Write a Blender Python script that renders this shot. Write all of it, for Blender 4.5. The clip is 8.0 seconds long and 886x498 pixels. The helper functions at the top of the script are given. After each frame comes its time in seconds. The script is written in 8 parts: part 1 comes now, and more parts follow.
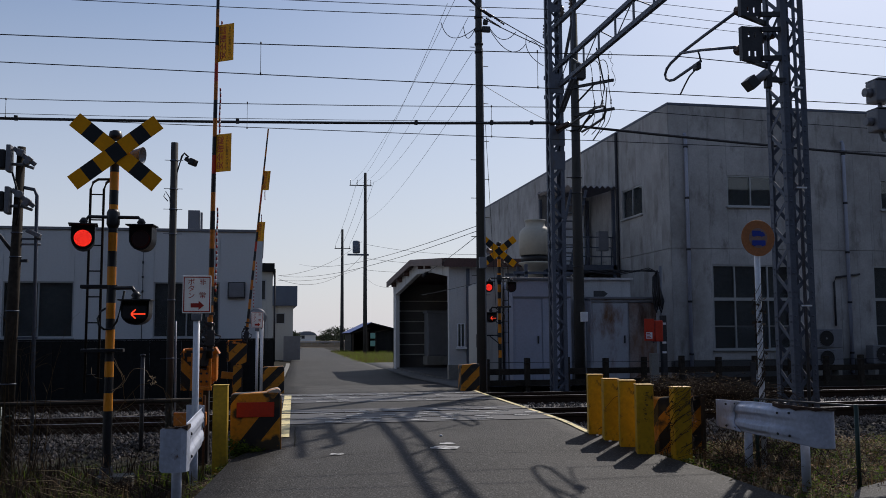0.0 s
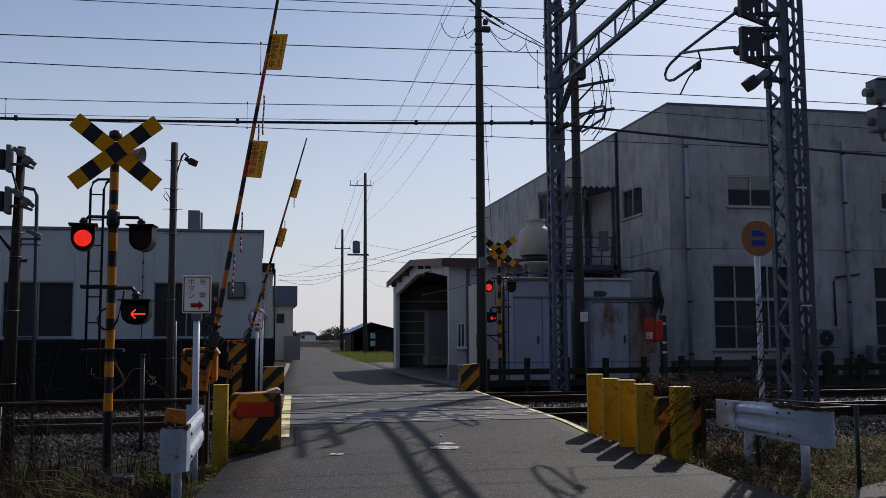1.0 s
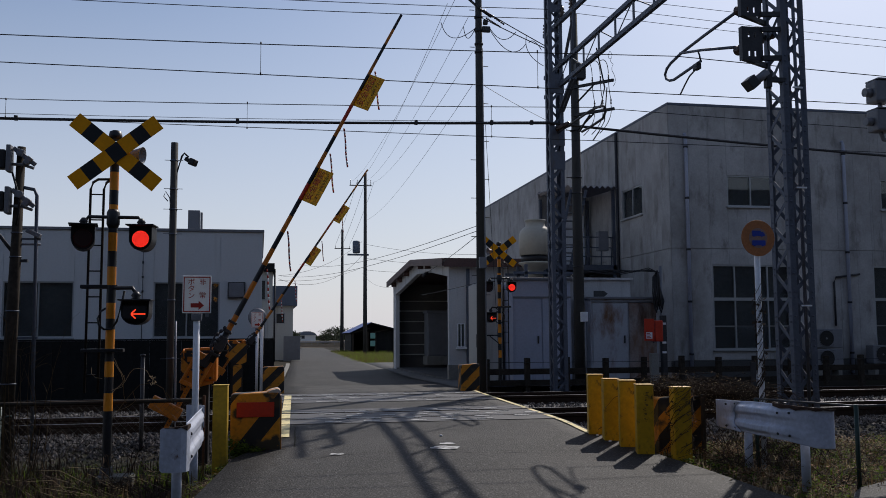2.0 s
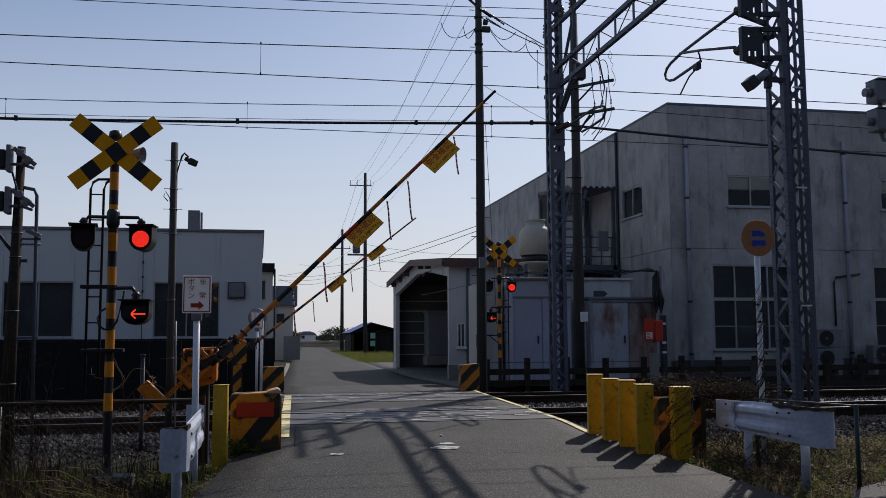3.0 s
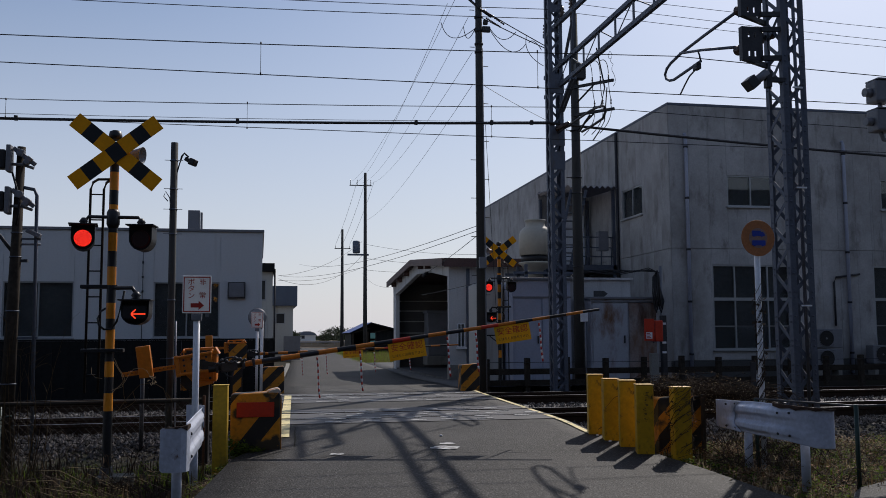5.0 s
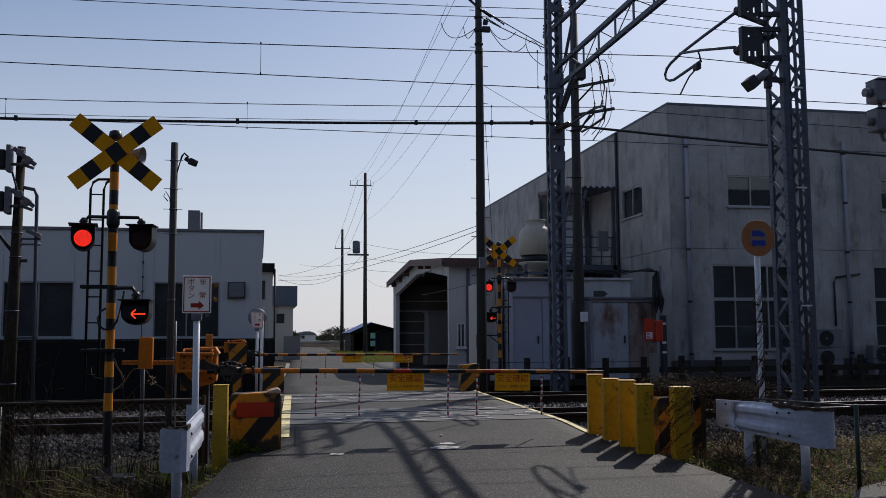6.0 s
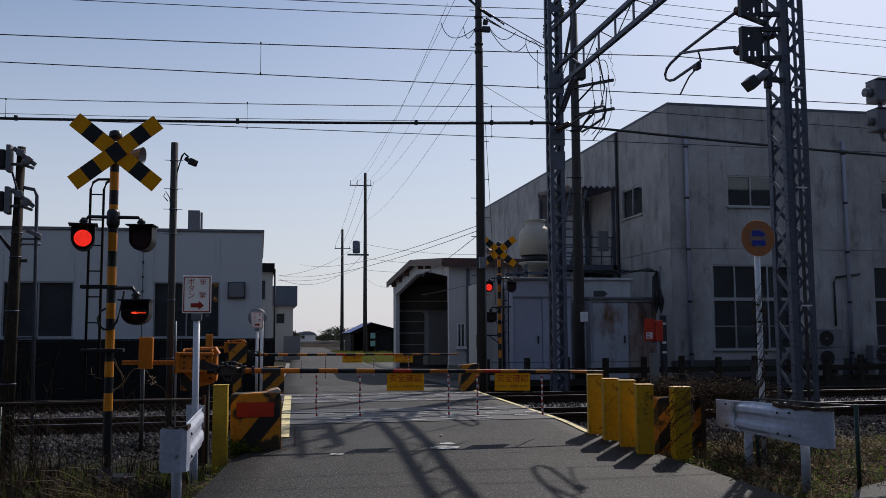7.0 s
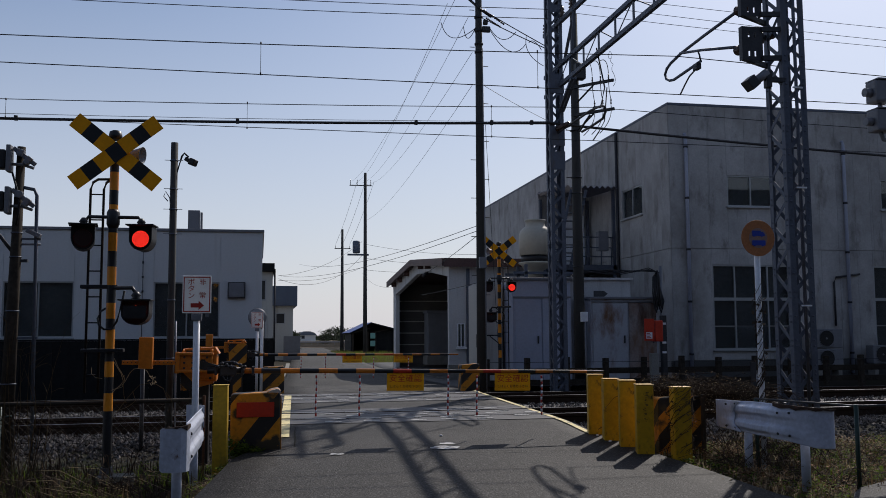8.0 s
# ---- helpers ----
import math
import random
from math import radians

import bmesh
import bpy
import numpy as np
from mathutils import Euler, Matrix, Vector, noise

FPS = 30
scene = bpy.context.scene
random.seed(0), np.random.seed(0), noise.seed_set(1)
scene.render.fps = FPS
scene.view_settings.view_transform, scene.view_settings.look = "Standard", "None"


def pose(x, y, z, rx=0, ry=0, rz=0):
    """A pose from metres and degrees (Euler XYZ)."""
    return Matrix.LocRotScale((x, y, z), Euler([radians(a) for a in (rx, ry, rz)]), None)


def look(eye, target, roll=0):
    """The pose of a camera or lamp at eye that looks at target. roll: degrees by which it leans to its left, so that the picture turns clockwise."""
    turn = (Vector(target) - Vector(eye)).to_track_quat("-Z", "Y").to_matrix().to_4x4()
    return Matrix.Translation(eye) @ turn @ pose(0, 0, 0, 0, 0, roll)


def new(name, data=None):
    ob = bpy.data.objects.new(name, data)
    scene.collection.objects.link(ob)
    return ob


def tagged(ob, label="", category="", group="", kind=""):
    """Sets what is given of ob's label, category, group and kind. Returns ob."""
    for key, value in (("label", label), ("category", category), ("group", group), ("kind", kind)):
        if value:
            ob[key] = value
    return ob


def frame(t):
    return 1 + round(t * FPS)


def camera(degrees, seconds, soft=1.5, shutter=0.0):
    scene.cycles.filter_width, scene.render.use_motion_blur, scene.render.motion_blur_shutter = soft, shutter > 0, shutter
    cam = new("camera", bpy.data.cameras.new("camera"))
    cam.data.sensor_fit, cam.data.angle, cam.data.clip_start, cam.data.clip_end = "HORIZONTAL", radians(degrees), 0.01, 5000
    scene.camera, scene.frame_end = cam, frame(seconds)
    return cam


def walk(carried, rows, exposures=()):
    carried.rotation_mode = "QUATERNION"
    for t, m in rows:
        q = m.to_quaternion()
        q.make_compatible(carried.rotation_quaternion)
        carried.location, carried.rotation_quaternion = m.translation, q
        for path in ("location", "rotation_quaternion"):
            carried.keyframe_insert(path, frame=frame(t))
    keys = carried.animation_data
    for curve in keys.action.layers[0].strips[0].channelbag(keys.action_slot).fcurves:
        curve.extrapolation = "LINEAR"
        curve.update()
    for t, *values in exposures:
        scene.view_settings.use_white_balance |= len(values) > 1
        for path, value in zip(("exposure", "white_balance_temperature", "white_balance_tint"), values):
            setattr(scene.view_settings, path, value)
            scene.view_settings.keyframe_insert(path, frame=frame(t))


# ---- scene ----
cam = camera(51.1, 8.0, soft=0.75)
EYE = pose(0, 0, 1.15, 95.39, 0, -11.2) @ pose(0, 0, 0, 0, 0, -0.33)
walk(cam, [(0.0, EYE), (8.0, EYE)], exposures=[(0.0, -0.14, 6550, 12), (8.0, -0.14, 6550, 12)])

# ---- sky and sun ----
SUN = Vector((0.70, 0.93, 1.0)).normalized()
world = bpy.data.worlds.new("world")
scene.world = world
world.use_nodes = True
wn = world.node_tree
sky = wn.nodes.new("ShaderNodeTexSky")
sky.sky_type = "NISHITA"
sky.sun_disc = False
sky.sun_elevation = math.asin(SUN.z)
sky.sun_rotation = math.atan2(SUN.x, SUN.y)
sky.air_density, sky.dust_density, sky.ozone_density = 1.0, 1.15, 3.8
wn.nodes["Background"].inputs["Strength"].default_value = 0.1
haze = wn.nodes.new("ShaderNodeMix")
haze.data_type = "RGBA"
tcw, sep, low = (wn.nodes.new(k) for k in ("ShaderNodeTexCoord", "ShaderNodeSeparateXYZ", "ShaderNodeMapRange"))
low.inputs["From Min"].default_value, low.inputs["From Max"].default_value = 0.0, 0.34
low.inputs["To Min"].default_value, low.inputs["To Max"].default_value = 0.80, 0.09
wn.links.new(tcw.outputs["Generated"], sep.inputs[0])
wn.links.new(sep.outputs["Z"], low.inputs["Value"])
wn.links.new(low.outputs[0], haze.inputs["Factor"])
haze.inputs["B"].default_value = (7.35, 7.55, 8.3, 1)
wn.links.new(sky.outputs[0], haze.inputs["A"])
wn.links.new(haze.outputs["Result"], wn.nodes["Background"].inputs["Color"])
sun_data = bpy.data.lights.new("sun", "SUN")
sun_data.energy, sun_data.angle, sun_data.color = 3.5, radians(0.45), (1.0, 0.95, 0.88)
sun = new("sun", sun_data)
sun.matrix_world = look(SUN * 60, (0, 0, 0))


# ---- materials ----
def M(name, col, rough=0.6, metal=0.0, var=0.2, s1=1.3, s2=35.0, bump=0.15, stain=None, rand=0.0, ior=1.45, spec=0.5, stain2=None):
    """Principled surface: base colour varied at two scales, fine relief, and optional stains
    stain = (colour, from, to, scale, (sx, sy, sz))."""
    m = bpy.data.materials.new(name)
    m.use_nodes = True
    nt = m.node_tree
    p = nt.nodes["Principled BSDF"]
    n = nt.nodes.new
    L = nt.links.new
    tc = n("ShaderNodeTexCoord")
    a, b = n("ShaderNodeTexNoise"), n("ShaderNodeTexNoise")
    a.inputs["Scale"].default_value, b.inputs["Scale"].default_value = s1, s2
    a.inputs["Detail"].default_value, b.inputs["Detail"].default_value = 5, 3
    place = tc.outputs["Object"]
    if rand:
        oi, shift = n("ShaderNodeObjectInfo"), n("ShaderNodeVectorMath")
        L(tc.outputs["Object"], shift.inputs[0])
        L(oi.outputs["Location"], shift.inputs[1])
        place = shift.outputs[0]
    for t in (a, b):
        L(place, t.inputs["Vector"])
    add = n("ShaderNodeMath")
    add.operation = "MULTIPLY_ADD"
    L(b.outputs["Fac"], add.inputs[0])
    add.inputs[1].default_value = 0.5
    half = n("ShaderNodeMath")
    half.operation = "MULTIPLY"
    L(a.outputs["Fac"], half.inputs[0])
    half.inputs[1].default_value = 0.5
    L(half.outputs[0], add.inputs[2])
    rng = n("ShaderNodeMapRange")
    rng.inputs["From Min"].default_value, rng.inputs["From Max"].default_value = 0.32, 0.68
    L(add.outputs[0], rng.inputs["Value"])
    mix = n("ShaderNodeMix")
    mix.data_type = "RGBA"
    mix.inputs["A"].default_value = (*[c * (1 - var) for c in col], 1)
    mix.inputs["B"].default_value = (*[min(1, c * (1 + var)) for c in col], 1)
    L(rng.outputs[0], mix.inputs["Factor"])
    out = mix.outputs["Result"]
    for layer in (stain, stain2):
        if not layer:
            continue
        scol, lo, hi, sc, stretch = layer
        mp, sn, rp, sm = n("ShaderNodeMapping"), n("ShaderNodeTexNoise"), n("ShaderNodeMapRange"), n("ShaderNodeMix")
        mp.inputs["Scale"].default_value = stretch
        L(place, mp.inputs["Vector"])
        L(mp.outputs[0], sn.inputs["Vector"])
        sn.inputs["Scale"].default_value, sn.inputs["Detail"].default_value, sn.inputs["Roughness"].default_value = sc, 6, 0.65
        rp.inputs["From Min"].default_value, rp.inputs["From Max"].default_value = lo, hi
        L(sn.outputs["Fac"], rp.inputs["Value"])
        sm.data_type = "RGBA"
        L(rp.outputs[0], sm.inputs["Factor"])
        L(out, sm.inputs["A"])
        sm.inputs["B"].default_value = (*scol, 1)
        out = sm.outputs["Result"]
    if rand:
        hs = n("ShaderNodeHueSaturation")
        mr = n("ShaderNodeMapRange")
        mr.inputs["To Min"].default_value, mr.inputs["To Max"].default_value = 1 - rand, 1 + rand
        L(oi.outputs["Random"], mr.inputs["Value"])
        L(mr.outputs[0], hs.inputs["Value"])
        L(out, hs.inputs["Color"])
        out = hs.outputs["Color"]
    L(out, p.inputs["Base Color"])
    rr = n("ShaderNodeMapRange")
    rr.inputs["To Min"].default_value, rr.inputs["To Max"].default_value = max(0.02, rough - 0.12), min(1, rough + 0.12)
    L(b.outputs["Fac"], rr.inputs["Value"])
    L(rr.outputs[0], p.inputs["Roughness"])
    p.inputs["Metallic"].default_value = metal
    p.inputs["IOR"].default_value = ior
    p.inputs["Specular IOR Level"].default_value = spec
    if bump:
        bp = n("ShaderNodeBump")
        bp.inputs["Strength"].default_value, bp.inputs["Distance"].default_value = bump, 0.02
        L(add.outputs[0], bp.inputs["Height"])
        L(bp.outputs[0], p.inputs["Normal"])
    return m


def glow(name, col, strength):
    m = bpy.data.materials.new(name)
    m.use_nodes = True
    p = m.node_tree.nodes["Principled BSDF"]
    p.inputs["Base Color"].default_value = (*[c * 0.3 for c in col], 1)
    p.inputs["Emission Color"].default_value = (*col, 1)
    p.inputs["Emission Strength"].default_value = strength
    return m


def glass(name):
    m = bpy.data.materials.new(name)
    m.use_nodes = True
    p = m.node_tree.nodes["Principled BSDF"]
    p.inputs["Base Color"].default_value = (0.75, 0.8, 0.8, 1)
    p.inputs["Roughness"].default_value = 0.02
    p.inputs["Transmission Weight"].default_value = 1.0
    p.inputs["IOR"].default_value = 1.45
    return m


ASPHALT = M("asphalt", (0.030, 0.028, 0.0265), 0.72, var=0.7, s1=0.8, s2=55, bump=1.0, stain=((0.017, 0.016, 0.0155), 0.44, 0.64, 0.4, (1, 0.55, 1)), spec=0.2, stain2=((0.11, 0.105, 0.10), 0.52, 0.66, 48, (1, 0.8, 1)))
PATCH = M("old_asphalt", (0.046, 0.044, 0.042), 0.74, var=0.65, s1=1.5, s2=55, bump=1.0, spec=0.2, stain2=((0.125, 0.12, 0.115), 0.52, 0.66, 48, (1, 0.8, 1)))
OLDCONCRETE = M("mossy_concrete", (0.11, 0.105, 0.09), 0.9, var=0.4, s1=5, s2=45, bump=0.5, stain=((0.04, 0.045, 0.025), 0.45, 0.62, 6, (1, 1, 1)))
CONCRETE = M("concrete", (0.22, 0.215, 0.20), 0.85, var=0.25, s1=2, s2=45, bump=0.3, stain=((0.12, 0.115, 0.1), 0.52, 0.75, 2.0, (1, 1, 0.4)))
PANELWALL = M("wall_panel_paint", (0.43, 0.42, 0.415), 0.85, var=0.14, s1=1.1, s2=22, bump=0.2, stain=((0.27, 0.258, 0.245), 0.42, 0.70, 0.9, (1.0, 1.0, 0.75)), rand=0.05, stain2=((0.19, 0.178, 0.165), 0.55, 0.74, 1.7, (1.25, 1.25, 0.5)), spec=0.25)
WALLBASE = M("wall_base", (0.07, 0.07, 0.07), 0.85, var=0.3, s1=0.8, s2=25)
WHITEWALL = M("white_wall", (0.56, 0.57, 0.58), 0.7, var=0.06, s1=0.4, s2=20, bump=0.06, stain=((0.46, 0.46, 0.45), 0.58, 0.8, 0.8, (2, 2, 0.15)))
CREAM = M("cream_wall", (0.48, 0.47, 0.44), 0.75, var=0.1, s1=0.6, s2=20, stain=((0.25, 0.23, 0.2), 0.55, 0.8, 1.2, (2, 2, 0.2)))
DARKWALL = M("dark_siding", (0.014, 0.015, 0.016), 0.75, var=0.4, s1=0.9, s2=12, stain=((0.022, 0.022, 0.02), 0.5, 0.75, 1.5, (2, 2, 0.2)), spec=0.1)
# near-black colour stands in for the shade inside rooms
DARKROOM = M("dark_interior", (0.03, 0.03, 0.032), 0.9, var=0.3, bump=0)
ALU = M("aluminium_frame", (0.36, 0.37, 0.38), 0.45, 0.3, var=0.1, bump=0.05)
GLASS = glass("window_glass")
STEEL = M("galvanised_steel", (0.105, 0.12, 0.155), 0.6, 0.35, var=0.25, s1=3, s2=30, stain=((0.12, 0.1, 0.09), 0.56, 0.75, 3, (1, 1, 0.3)))
DARKSTEEL = M("dark_steel", (0.05, 0.05, 0.055), 0.55, 0.5, var=0.3, s1=4, s2=40)
BLACKPAINT = M("black_paint", (0.014, 0.014, 0.016), 0.45, 0, var=0.35, s1=6, s2=60, bump=0.08)
YELLOW = M("worn_yellow_paint", (0.95, 0.37, 0.008), 0.6, var=0.10, s1=3, s2=30, bump=0.1, spec=0.2, stain=((0.16, 0.07, 0.018), 0.66, 0.80, 5, (1, 1, 0.6)))
BOLLARD = M("bollard_yellow_paint", (0.55, 0.30, 0.008), 0.5, var=0.2, s1=3, s2=28, bump=0.12, stain=((0.075, 0.05, 0.018), 0.57, 0.66, 9, (1, 1, 0.6)))
OLIVE = M("faded_yellow_paint", (0.44, 0.265, 0.010), 0.6, var=0.25, s1=4, s2=30, stain=((0.10, 0.09, 0.02), 0.52, 0.72, 5, (1, 1, 0.5)))
AMBER = M("amber_paint", (0.74, 0.25, 0.008), 0.5, var=0.14, s1=3, s2=30, bump=0.1, stain=((0.12, 0.05, 0.018), 0.62, 0.76, 6, (1, 1, 0.6)))
ORANGE = M("orange_paint", (0.55, 0.17, 0.012), 0.45, var=0.2, s1=3, s2=30, stain=((0.14, 0.05, 0.015), 0.58, 0.76, 5, (1, 1, 0.5)))
REDPAINT = M("red_paint", (0.50, 0.035, 0.012), 0.45, var=0.2, s1=3, s2=30, bump=0.08)
WHITEPAINT = M("white_paint", (0.72, 0.74, 0.78), 0.45, var=0.1, s1=3, s2=30, bump=0.06, stain=((0.20, 0.12, 0.07), 0.64, 0.76, 6, (1, 1, 0.5)))
GUARD = M("guardrail_paint", (0.48, 0.515, 0.61), 0.55, var=0.22, s1=5, s2=30, bump=0.2, stain=((0.13, 0.07, 0.045), 0.63, 0.72, 7, (1, 1, 0.6)), stain2=((0.36, 0.39, 0.46), 0.50, 0.72, 2.2, (1, 1, 0.6)))
SIGNYELLOW = M("sign_yellow", (0.70, 0.43, 0.012), 0.5, var=0.12, s1=6, s2=40, bump=0.05)
SIGNWHITE = M("sign_white", (0.86, 0.86, 0.86), 0.45, var=0.04, s1=6, s2=40, bump=0.02)
SIGNRED = M("sign_red", (0.42, 0.03, 0.02), 0.5, var=0.15, bump=0)
SIGNBLACK = M("sign_black", (0.02, 0.018, 0.015), 0.5, var=0.1, bump=0)
SIGNORANGE = M("faded_orange_sign", (0.45, 0.17, 0.06), 0.55, var=0.2, s1=5, s2=40, bump=0.03)
SIGNBLUE = M("sign_blue", (0.02, 0.05, 0.35), 0.5, var=0.15, bump=0)
LENSOFF = M("dark_red_lens", (0.022, 0.006, 0.006), 0.35, var=0.3, s2=80)
REDGLOW = glow("red_signal_glow", (1.0, 0.03, 0.017), 1.2)
rt = REDGLOW.node_tree
rc, rv, rr_ = rt.nodes.new("ShaderNodeTexCoord"), rt.nodes.new("ShaderNodeTexVoronoi"), rt.nodes.new("ShaderNodeMapRange")
rv.inputs["Scale"].default_value = 105
rr_.inputs["From Min"].default_value, rr_.inputs["From Max"].default_value = 0.2, 0.65
rr_.inputs["To Min"].default_value, rr_.inputs["To Max"].default_value = 1.55, 0.55
rt.links.new(rc.outputs["Object"], rv.inputs["Vector"])
rt.links.new(rv.outputs["Distance"], rr_.inputs["Value"])
rt.links.new(rr_.outputs[0], rt.nodes["Principled BSDF"].inputs["Emission Strength"])
ARROWGLOW = glow("arrow_glow", (1.0, 0.06, 0.02), 1.4)
RAILTOP = M("polished_rail", (0.20, 0.20, 0.21), 0.36, 1.0, var=0.1, bump=0.02)
RAILSIDE = M("rusty_rail", (0.035, 0.022, 0.016), 0.85, 0.2, var=0.3, s1=4, s2=40, spec=0.1)
SLEEPER = M("sleeper_concrete", (0.22, 0.21, 0.19), 0.9, var=0.3)
STONE = M("ballast_stone", (0.088, 0.08, 0.075), 0.9, var=0.5, s1=9, s2=50, bump=0.2, spec=0.1)
OLDWOOD = M("tarred_wood", (0.045, 0.037, 0.03), 0.85, var=0.45, s1=3, s2=25, bump=0.3, spec=0.1)
SOIL = M("soil", (0.024, 0.019, 0.014), 0.95, var=0.4, s1=0.5, s2=14, bump=0.8, stain=((0.022, 0.026, 0.011), 0.48, 0.68, 0.35, (1, 1, 1)), spec=0.1)
GRASS = M("green_grass", (0.105, 0.15, 0.022), 0.7, var=0.45, s1=2, s2=14, bump=0, spec=0.1)
VERGE = M("verge_grass", (0.16, 0.22, 0.03), 0.7, var=0.5, s1=1, s2=8, bump=0, spec=0.1)
DRYGRASS = M("dry_grass", (0.125, 0.088, 0.048), 0.8, var=0.4, s1=2, s2=14, bump=0, spec=0.1)
TWIG = M("dry_twig", (0.055, 0.038, 0.027), 0.85, var=0.45, s1=3, s2=14, bump=0, spec=0.1)
LEAF = M("dark_leaf", (0.05, 0.062, 0.035), 0.7, var=0.4, s1=0.5, s2=6, bump=0, spec=0.1)
POLECON = M("pole_concrete", (0.052, 0.051, 0.049), 0.85, var=0.2, s1=2, s2=30, stain=((0.05, 0.047, 0.042), 0.5, 0.75, 2, (2, 2, 0.2)))
WIRE = M("wire", (0.022, 0.022, 0.024), 0.6, var=0.2, bump=0)
LINEYELLOW = M("road_yellow", (0.74, 0.62, 0.30), 0.7, var=0.2, s1=4, s2=40, stain=((0.16, 0.14, 0.10), 0.53, 0.68, 6, (1, 1, 1)))
ROADWHITE = M("road_white", (0.48, 0.475, 0.465), 0.7, var=0.25, s1=6, s2=50, stain=((0.10, 0.10, 0.10), 0.48, 0.62, 11, (1, 1, 1)))
CROSSPANEL = M("crossing_panel", (0.062, 0.060, 0.063), 0.62, var=0.5, s1=2, s2=40, bump=0.4, spec=0.3)
BLUESHED = M("blue_grey_sheet", (0.38, 0.405, 0.50), 0.5, 0.1, var=0.1, s1=1, s2=20, stain=((0.17, 0.15, 0.14), 0.6, 0.78, 1.5, (2, 2, 0.2)))
RUSTSHED = M("rusting_white_sheet", (0.36, 0.375, 0.42), 0.6, 0.1, var=0.1, s1=1, s2=20, stain=((0.17, 0.085, 0.045), 0.51, 0.68, 1.5, (1.2, 1.2, 0.45)))
RUSTHEAVY = M("heavily_rusted_sheet", (0.30, 0.27, 0.27), 0.7, 0.1, var=0.3, s1=1.5, s2=20, stain=((0.19, 0.10, 0.06), 0.42, 0.66, 1.6, (1.4, 1.4, 0.5)), stain2=((0.075, 0.038, 0.025), 0.50, 0.66, 1.2, (1.4, 1.4, 0.4)))
DARKRUST = M("dark_rust", (0.052, 0.030, 0.021), 0.85, 0.1, var=0.5, s1=6, s2=30, bump=0.4)
RUSTPLATE = M("rust_sheet", (0.13, 0.055, 0.028), 0.85, 0.1, var=0.4, s1=1.5, s2=18)
TANK = M("cream_tank", (0.46, 0.43, 0.36), 0.5, var=0.08, s1=1, s2=12, stain=((0.32, 0.29, 0.22), 0.55, 0.8, 1.5, (2, 2, 0.2)))
ROOFRED = M("brown_roof", (0.10, 0.055, 0.05), 0.6, var=0.25)
ROOFBLUE = M("blue_grey_roof", (0.09, 0.11, 0.15), 0.6, var=0.2)
TARP = M("blue_tarp", (0.035, 0.07, 0.25), 0.5, var=0.2)
TEAL = M("faded_teal_cloth", (0.20, 0.42, 0.36), 0.7, var=0.2)
GREENPOST = M("green_fence_paint", (0.012, 0.035, 0.028), 0.5, 0.1, var=0.2)
GREYBOX = M("grey_equipment", (0.19, 0.195, 0.215), 0.55, 0.2, var=0.15, s1=4)
INSUL = M("insulator", (0.06, 0.035, 0.03), 0.25, var=0.2, bump=0)


def let_light_through(m, share):
    """Thin leaves: part of the light passes through."""
    nt = m.node_tree
    p = nt.nodes["Principled BSDF"]
    out = next(n for n in nt.nodes if n.type == "OUTPUT_MATERIAL")
    tr, mx = nt.nodes.new("ShaderNodeBsdfTranslucent"), nt.nodes.new("ShaderNodeMixShader")
    nt.links.new(p.inputs["Base Color"].links[0].from_socket, tr.inputs["Color"])
    mx.inputs[0].default_value = share
    nt.links.new(p.outputs[0], mx.inputs[1])
    nt.links.new(tr.outputs[0], mx.inputs[2])
    nt.links.new(mx.outputs[0], out.inputs["Surface"])


for leaf in (GRASS, DRYGRASS, VERGE):
    let_light_through(leaf, 0.5)
let_light_through(SIGNYELLOW, 0.28)
let_light_through(SIGNWHITE, 0.2)
BOARDING = M("brown_boarding", (0.105, 0.098, 0.092), 0.85, var=0.3, s1=1.2, s2=20)
GREYWALL = M("grey_render", (0.52, 0.52, 0.525), 0.8, var=0.12, s1=0.7, s2=20, stain=((0.24, 0.23, 0.22), 0.52, 0.8, 1.2, (2, 2, 0.25)))
# concrete with its base colour lowered to stand in for shade on the yard
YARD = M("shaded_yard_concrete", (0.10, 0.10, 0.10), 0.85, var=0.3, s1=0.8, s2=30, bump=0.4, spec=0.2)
WITHERED = M("withered_leaf", (0.21, 0.125, 0.065), 0.8, var=0.5, s1=4, s2=25, bump=0, spec=0.1)
STRAW = M("pale_straw", (0.36, 0.28, 0.18), 0.8, var=0.4, s1=6, s2=30, bump=0, spec=0.1)
let_light_through(STRAW, 0.5)
# grey of the sheets added behind panes to lift their tone
BACKING = M("grey_backing", (0.13, 0.135, 0.15), 0.8, var=0.25, s1=0.7, s2=9, bump=0)
CHAINWIRE = M("fence_wire", (0.035, 0.032, 0.03), 0.6, 0.3, var=0.3, bump=0)


# ---- mesh helpers ----
def box(bm, x0, x1, y0, y1, z0, z1, mi=0, bev=0.0):
    vs = [bm.verts.new((x, y, z)) for x in (x0, x1) for y in (y0, y1) for z in (z0, z1)]
    fs = []
    for q in ((0, 1, 3, 2), (4, 6, 7, 5), (0, 4, 5, 1), (2, 3, 7, 6), (0, 2, 6, 4), (1, 5, 7, 3)):
        f = bm.faces.new([vs[i] for i in q])
        f.material_index = mi
        fs.append(f)
    if bev:
        es = list({e for f in fs for e in f.edges})
        r = bmesh.ops.bevel(bm, geom=es, offset=bev, segments=2, affect="EDGES", profile=0.6)
        for f in r["faces"]:
            f.material_index = mi
    return vs


